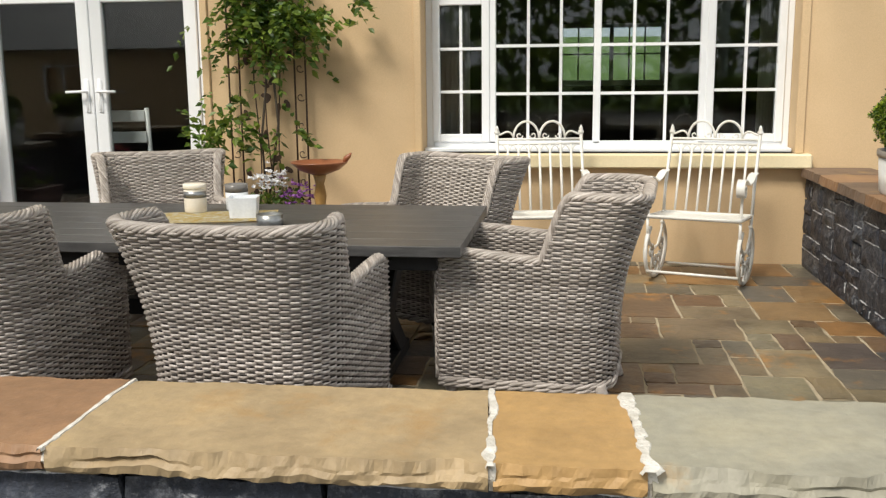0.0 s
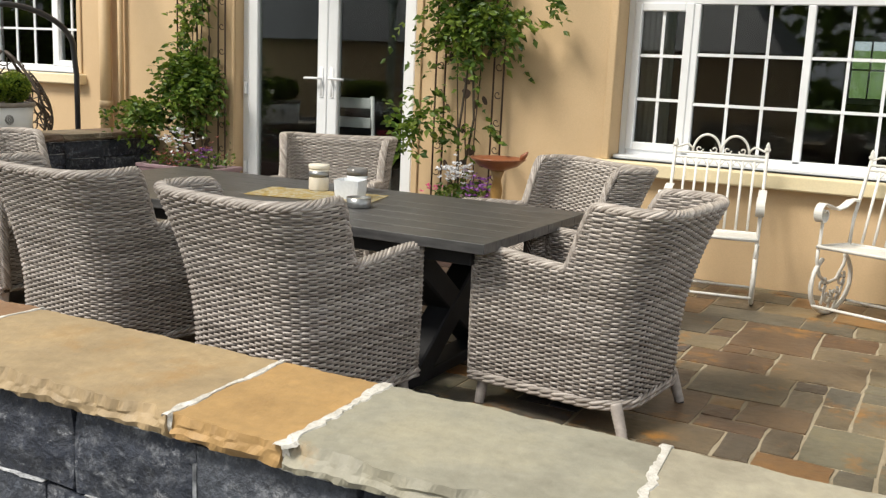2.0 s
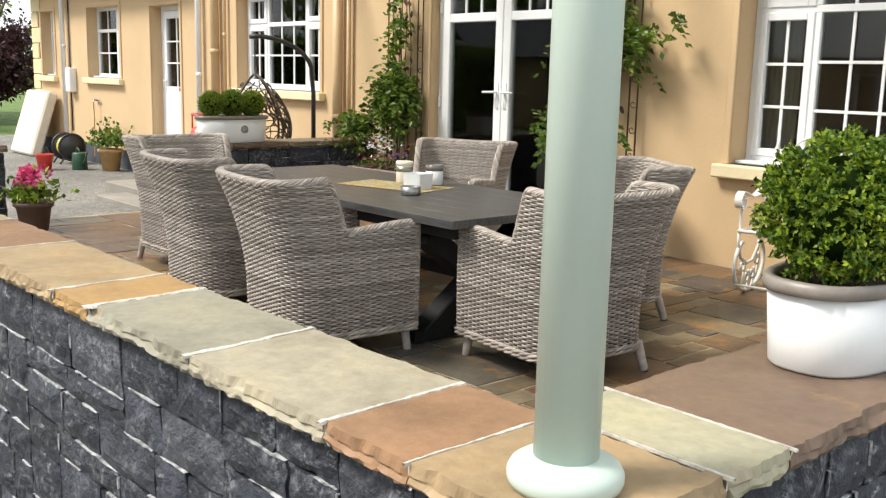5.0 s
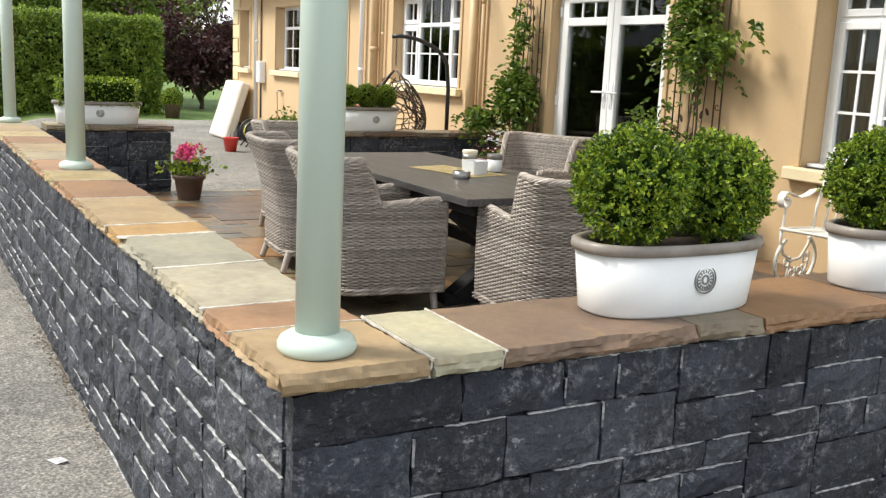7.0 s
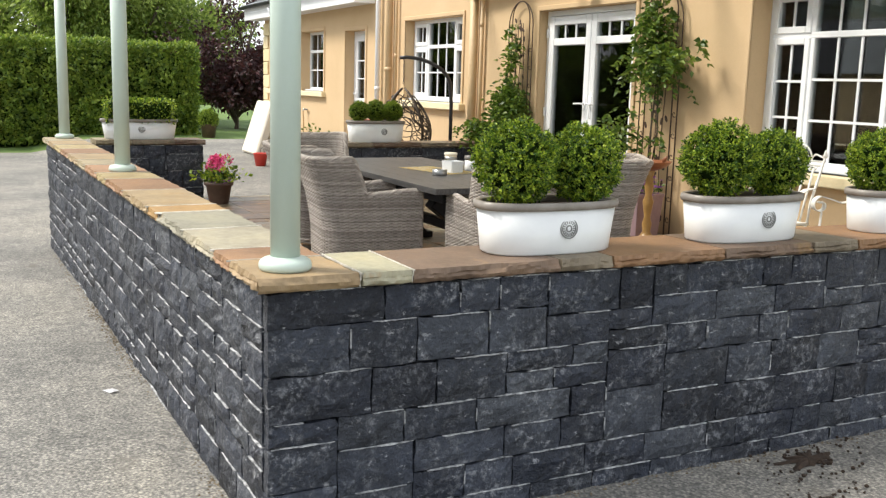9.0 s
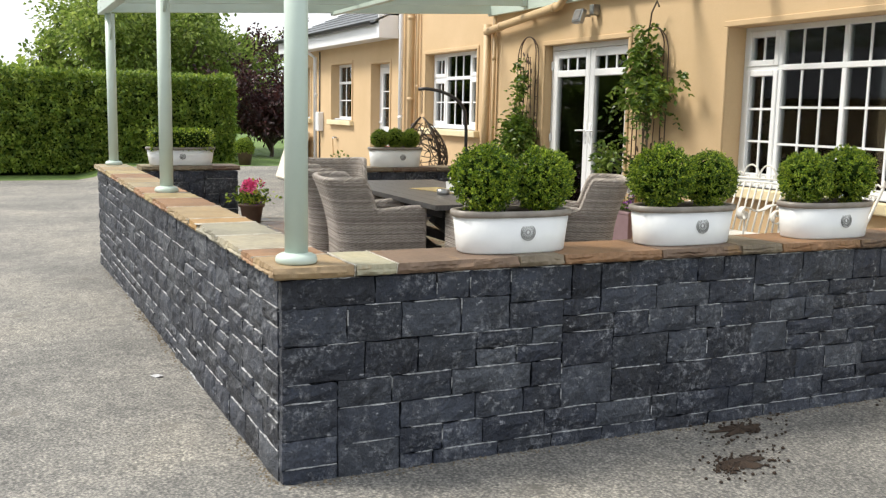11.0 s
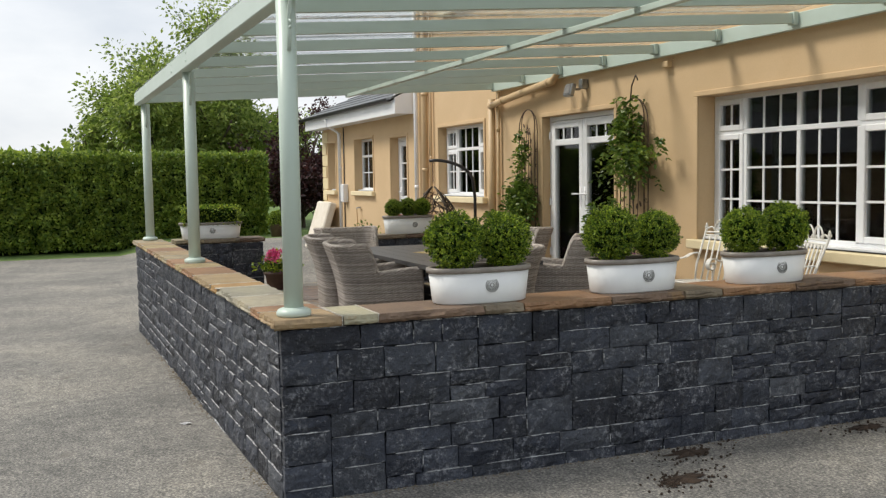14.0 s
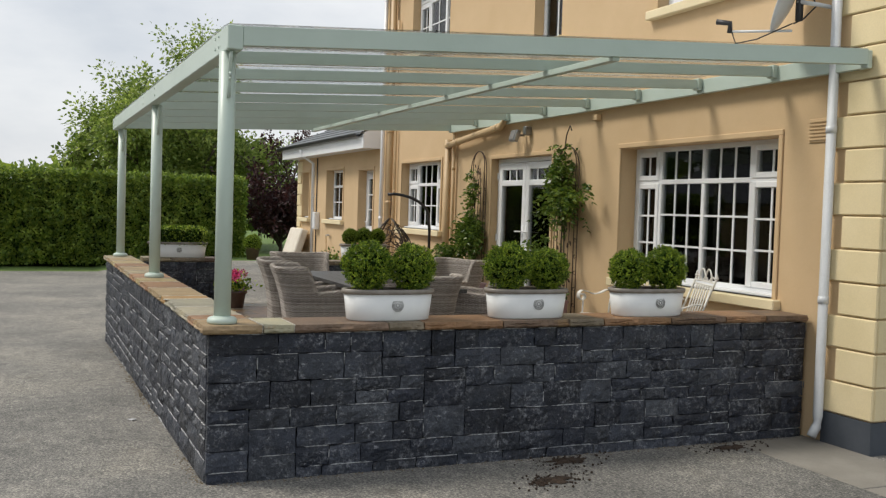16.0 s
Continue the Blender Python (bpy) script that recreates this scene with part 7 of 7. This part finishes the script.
for s in (-0.15, 0.15):
    bm = BM()
    tube(bm, [(s, 0.21 * math.cos(a), 0.27 + 0.21 * math.sin(a)) for a in [q * math.pi / 10 for q in range(20)]], 0.018, 6, closed=True)
    tube(bm, [(s, -0.20, 0.01), (s, 0, 0.27), (s, 0.20, 0.01)], 0.014, 6)
    lathe(bm, [(0.20, 0.0), (0.20, 0.012)], 24)
    disc = [v for v in bm.verts][-48:]
    bmesh.ops.transform(bm, matrix=Matrix.Translation((s, 0, 0.27)) @ Matrix.Rotation(radians(90), 4, 'Y'), verts=disc)
    part("frame", bm, M["gutter"], hr, "black reel frame and flange", True)
wc = thing("watering_can", pose(-11.0, 6.15, zg), "dark green watering can", "watering can")
bm = BM()
lathe(bm, [(0.11, 0.0), (0.115, 0.01), (0.105, 0.24), (0.09, 0.26), (0.07, 0.26)], 20)
part("body", bm, M["green_plastic"], wc, "", True)
bm = BM()
tube(bm, [(0.10, 0, 0.06), (0.22, 0, 0.16), (0.30, 0, 0.28)], 0.016, 8)
part("spout", bm, M["green_plastic"], wc, "", True)
bm = BM()
tube(bm, [(-0.10, 0, 0.08), (-0.17, 0, 0.20), (-0.08, 0, 0.33), (0.03, 0, 0.27)], 0.012, 6)
part("handle", bm, M["green_plastic"], wc, "", True)
cp = thing("potted_plant", pose(-10.62, 6.48, zg), "clay pot of green plant against the wall", "potted plant")
bm = BM()
lathe(bm, [(0.12, 0.0), (0.17, 0.28), (0.19, 0.285), (0.19, 0.33), (0.17, 0.33), (0.15, 0.28)], 24)
part("pot", bm, M["clay"], cp, "", True)
r_ = random.Random(4)
mesh_part("leaves", leaf_mesh("leaves", [((r_.gauss(0, 0.16), r_.gauss(0, 0.14), 0.36 + abs(r_.gauss(0, 0.13))), (r_.uniform(-1, 1), r_.uniform(-1, 1), 0.7)) for _ in range(420)], 0.085, 5, 0.6), M["climber_leaf"], cp)
gb = thing("gas_bottle", pose(-6.20, 5.72, ground_z(-6.20, 5.72)), "red gas bottle behind the low wall", "gas bottle")
bm = BM()
lathe(bm, [(0.13, 0.0), (0.15, 0.03), (0.15, 0.80), (0.11, 0.90), (0.05, 0.93), (0.05, 0.97)], 24)
part("body", bm, M["red_plastic"], gb, "", True)
bm = BM()
tube(bm, [(0.11 * math.cos(a), 0.11 * math.sin(a), 1.05) for a in np.linspace(0.5, 5.8, 16)], 0.015, 6)
for a in (0.5, 2.3, 4.0, 5.8):
    tube(bm, [(0.11 * math.cos(a), 0.11 * math.sin(a), 0.88), (0.11 * math.cos(a), 0.11 * math.sin(a), 1.05)], 0.010, 5)
part("collar", bm, M["red_plastic"], gb, "", True)
bp = thing("potted_shrub", pose(-19.6, 6.7, ground_z(-19.6, 6.7)), "round clipped shrub in a dark pot by the hedge", "potted plant")
bm = BM()
lathe(bm, [(0.16, 0.0), (0.21, 0.34), (0.23, 0.36), (0.19, 0.36)], 24)
part("pot", bm, M["brown_pot"], bp, "", True)
box_ball(bp, (0, 0, 0.48), 1.5, 1, 0.4)
hs = thing("wall_hose", pose(-11.75, WY - 0.02, 1.15), "outdoor tap with a hanging hose", "hose")
bm = BM()
tube(bm, [(0, 0, 0.0), (0, -0.07, 0.0), (0.03, -0.08, -0.03)], 0.012, 6)
box(bm, (-0.06, -0.03, -0.015), (0.10, -0.01, 0.015), 0.004)
part("tap", bm, M["pewter"], hs)
bm = BM()
tube(bm, [(0.03, -0.08, -0.03), (0.0, -0.06, -0.3), (-0.06, -0.05, -0.6), (-0.05, -0.06, -0.9)], 0.009, 6)
part("hose", bm, M["clay"], hs)

# ---- inside the rooms, seen through the glass ----
def curtain(x0, x1, z0, z1, seed, back=0.36):
    bm = BM()
    n = 40
    rows = []
    for z in (z0, z1):
        rows.append([bm.verts.new((x0 + (x1 - x0) * i / n, WY + back + 0.022 * math.sin(i * 1.25 + seed), z)) for i in range(n + 1)])
    for i in range(n):
        bm.faces.new((rows[0][i], rows[0][i + 1], rows[1][i + 1], rows[1][i]))
    bmesh.ops.solidify(bm, geom=bm.faces[:], thickness=0.004)
    c = part("curtain", bm, M["curtain"], None, "", True)
    tagged(c, "pale pleated curtain drawn aside", "curtain", "curtains")


curtain(-0.278, 0.03, 1.095, 2.535, 1, 0.325)
curtain(2.02, 2.18, 1.095, 2.535, 2, 0.325)
curtain(-12.09, -11.56, 1.505, 2.595, 3, 0.27)
curtain(-11.52, -10.85, 1.505, 2.595, 4, 0.27)
curtain(-7.235, -6.98, 1.475, 2.595, 5, 0.26)
curtain(-5.66, -5.505, 1.475, 2.595, 6, 0.26)


def ladder_chair(x, y, turn):
    ob = thing("ladderback_chair", pose(x, y, 0.40, 0, 0, turn), "pale painted ladder-back chair inside the room", "chair")
    for sx in (-0.2, 0.2):
        bm = BM()
        tube(bm, [(sx, 0.19, 0.0), (sx, 0.18, 0.45), (sx, 0.25, 1.0)], 0.018, 8)
        part("back_post", bm, M["upvc"], ob, "", True)
        bm = BM()
        tube(bm, [(sx, -0.19, 0.0), (sx, -0.19, 0.45)], 0.018, 8)
        part("leg", bm, M["upvc"], ob, "", True)
    for z in (0.58, 0.74, 0.90):
        bm = BM()
        box(bm, (-0.19, 0.195 + (z - 0.45) * 0.11, z), (0.19, 0.215 + (z - 0.45) * 0.11, z + 0.085), 0.006)
        part("back_slat", bm, M["upvc"], ob)
    bm = BM()
    box(bm, (-0.22, -0.22, 0.44), (0.22, 0.21, 0.47), 0.01)
    part("seat", bm, M["upvc"], ob)


ladder_chair(-2.66, 7.32, 190)
ladder_chair(-1.45, 8.6, 150)

# ---- litter and marks on the yard ----
def soil_patch(x, y, rx, ry, turn, seed):
    bm = BM()
    rng = random.Random(seed)
    c = bm.verts.new((0, 0, 0.014))
    n = 26
    ring = []
    for k in range(n):
        a = 2 * math.pi * k / n
        q = 0.45 + 0.75 * rng.random()
        ring.append(bm.verts.new((rx * q * math.cos(a), ry * q * math.sin(a), 0.002)))
    mid = [bm.verts.new((v.co.x * 0.55, v.co.y * 0.55, 0.006 + 0.012 * rng.random())) for v in ring]
    for k in range(n):
        bm.faces.new((ring[k], ring[(k + 1) % n], mid[(k + 1) % n], mid[k]))
        bm.faces.new((mid[k], mid[(k + 1) % n], c))
    for k in range(80):
        a, q = rng.uniform(0, 6.3), rng.uniform(0.6, 2.4)
        s = rng.uniform(0.003, 0.012)
        p = (rx * q * math.cos(a), ry * q * math.sin(a))
        lathe(bm, [(s * 0.6, 0.0), (s, s * 0.6), (s * 0.4, s * 1.2)], 5, at=(p[0], p[1], 0.001))
    ob = part("spilt_soil", bm, M["soil"])
    ob.matrix_world = pose(x, y, ground_z(x, y) + 0.002, 0, 0, turn)
    tagged(ob, "spilt dark potting soil on the asphalt", "soil", "soil spills", "stuff")


soil_patch(2.82, 4.36, 0.09, 0.19, 8, 1)
soil_patch(3.24, 4.02, 0.08, 0.16, 20, 2)
soil_patch(2.84, 5.85, 0.07, 0.17, 0, 3)
soil_patch(3.25, 3.9, 0.03, 0.06, 40, 4)
bm = BM()
v = [bm.verts.new(p) for p in ((-0.05, -0.02, 0.004), (0.03, -0.03, 0.006), (0.055, 0.015, 0.016), (-0.02, 0.03, 0.008))]
bm.faces.new(v)
bmesh.ops.solidify(bm, geom=bm.faces[:], thickness=0.001)
pp = part("paper_scrap", bm, M["white_petal"])
pp.matrix_world = pose(0.42, 1.50, ground_z(0.42, 1.5) + 0.003, 0, 0, 30)
tagged(pp, "scrap of white paper on the asphalt", "litter")
for k, (xa_, xb_) in enumerate(((2.72, 4.05), (4.07, 5.6))):
    bm = BM()
    box(bm, (xa_, 5.98, -0.10), (xb_, WY - 0.03, -0.029), 0.004)
    tagged(part("apron_slab", bm, M["concrete"]), "pale concrete slab at the house corner", "slab", kind="structure")


def wall_grit():
    """Loose grit, crumbs of mortar and earth gathered along the foot of the terrace walls."""
    rng = random.Random(51)
    vs, fs = [], []
    for k in range(1500):
        if k % 3:
            t = rng.random() ** 0.6
            x = -5.3 + 7.95 * t
            y = front_y(x) + 0.045 - abs(rng.gauss(0, 0.035)) - 0.004
        else:
            x, y = CX1 - 0.04 + abs(rng.gauss(0, 0.035)) + 0.004, rng.uniform(1.75, 6.5)
        s = rng.uniform(0.003, 0.010)
        z = ground_z(x, y) - 0.001
        b = len(vs)
        for q in range(4):
            a = q * 1.57 + rng.random()
            vs.append((x + s * math.cos(a), y + s * math.sin(a), z))
        vs.append((x + rng.uniform(-0.3, 0.3) * s, y + rng.uniform(-0.3, 0.3) * s, z + s * rng.uniform(0.5, 1.1)))
        fs += [(b, b + 1, b + 4), (b + 1, b + 2, b + 4), (b + 2, b + 3, b + 4), (b + 3, b, b + 4)]
    me = bpy.data.meshes.new("wall_grit")
    me.from_pydata(vs, [], fs)
    tagged(mesh_part("wall_grit", me, M["grit"]), "loose brown grit along the foot of the wall", "grit", kind="stuff")


M["grit"] = material("brown_grit", (0.07, 0.05, 0.03), (0.26, 0.21, 0.14), 30, 0.95, 80, 0.4, 0.002)
wall_grit()

# ---- outbuilding across the yard, mirrored in the panes ----
ob_ = thing("outbuilding", pose(0, 0, 0), "low ochre rendered outbuilding with a slate roof across the yard", "building")
bm = BM()
pierced(bm, -30.0, -3.0, -0.3, 2.5, -14.3, -14.0, [(-15.2, -13.9, 0.9, 2.0), (-9.6, -8.4, 0.9, 2.0)])
box(bm, (-30.0, -20.0, -0.3), (-3.0, -14.3, 2.45))
part("wall", bm, M["render"], ob_)
bm = BM()
v = [bm.verts.new(c) for c in ((-30.4, -13.6, 2.45), (-2.6, -13.6, 2.45), (-4.6, -17.0, 4.6), (-28.4, -17.0, 4.6), (-30.4, -20.4, 2.45), (-2.6, -20.4, 2.45))]
for f in ((0, 1, 2, 3), (3, 2, 5, 4), (0, 3, 4), (1, 5, 2), (0, 4, 5, 1)):
    bm.faces.new([v[k] for k in f])
part("roof", bm, M["slate"], ob_, "dark slate roof")
for wx in (-15.2, -9.6):
    w_ = BM()
    for lo, hi in (((wx, -14.08, 0.9), (wx + 0.06, -14.02, 2.0)), ((wx + 1.24 if wx < -10 else wx + 1.14, -14.08, 0.9), (wx + 1.3 if wx < -10 else wx + 1.2, -14.02, 2.0)), ((wx, -14.08, 1.94), (wx + 1.2, -14.02, 2.0)), ((wx, -14.08, 0.9), (wx + 1.2, -14.02, 0.96)), ((wx + 0.6, -14.08, 0.96), (wx + 0.66, -14.02, 1.94))):
        box(w_, lo, hi)
    part("window_frame", w_, M["upvc"], ob_)


# ---- wall stones and paving flags, piece by piece ----
stone_face(wall_front, (CX0 + 0.045, CY0 + 0.045, 0), (1, 0, 0), (CX1 - 0.10) - (CX0 + 0.045), -0.26, ZB, 5)
stone_face(wall_side, (CX1 - 0.04, CY0 + 0.045, 0), (0, 1, 0), WY - 0.03 - (CY0 + 0.045), -0.10, ZB, 6)
stone_face(wall_side, (2.29, WY - 0.03, 0), (0, -1, 0), WY - 0.03 - CY1, FLOOR - 0.02, ZB, 7)
stone_face(wall_stub_a, (-4.95, CY1 - 0.045, 0), (0, 1, 0), 3.25 - CY1 + 0.045, 0.0, ZB, 8)
stone_face(wall_stub_a, (-4.95, 3.25, 0), (-1, 0, 0), 0.42, 0.0, ZB, 9)
stone_face(wall_stub_b, (-4.44, 4.55, 0), (0, 1, 0), WY - 0.03 - 4.55, FLOOR - 0.02, ZB, 10)
stone_face(wall_stub_b, (-4.82, 4.55, 0), (1, 0, 0), 0.38, 0.1, ZB, 12)


def paving():
    ob = thing("patio", pose(0, 0, 0), "random rectangular sandstone paving with sandy joints", "paving", kind="structure")
    rng = random.Random(21)
    y0, y1 = 2.06, WY - 0.03
    sizes = [(2, 2), (3, 2), (2, 2), (4, 2), (2, 3), (3, 3), (3, 2), (2, 1), (2, 2), (1, 2), (4, 3), (2, 2), (3, 4), (2, 3), (1, 1)]
    for x0, x1, nu, nv in ((-0.95, 2.29, 24, 34), (-4.93, -0.95, 20, 24)):
        cu, cv = (x1 - x0) / nu, (y1 - y0) / nv
        for u0, v0, u1, v1 in squared_layout(nu, nv, sizes, rng):
            g = 0.0065
            w, h = (u1 - u0) * cu - 2 * g, (v1 - v0) * cv - 2 * g
            vs, fs = stone_mesh(w, h, 0.03, rng, 0.004, 5, 4, 0.006)
            vs = [(x, z, -y) for x, y, z in vs]
            me = bpy.data.meshes.new("flagstone")
            me.from_pydata(vs, [], fs)
            f = mesh_part("flagstone", me, M["flag"], ob)
            f.matrix_local = Matrix.Translation((x0 + u0 * cu + g, y0 + v0 * cv + g, FLOOR + rng.uniform(-0.002, 0.003)))


paving()
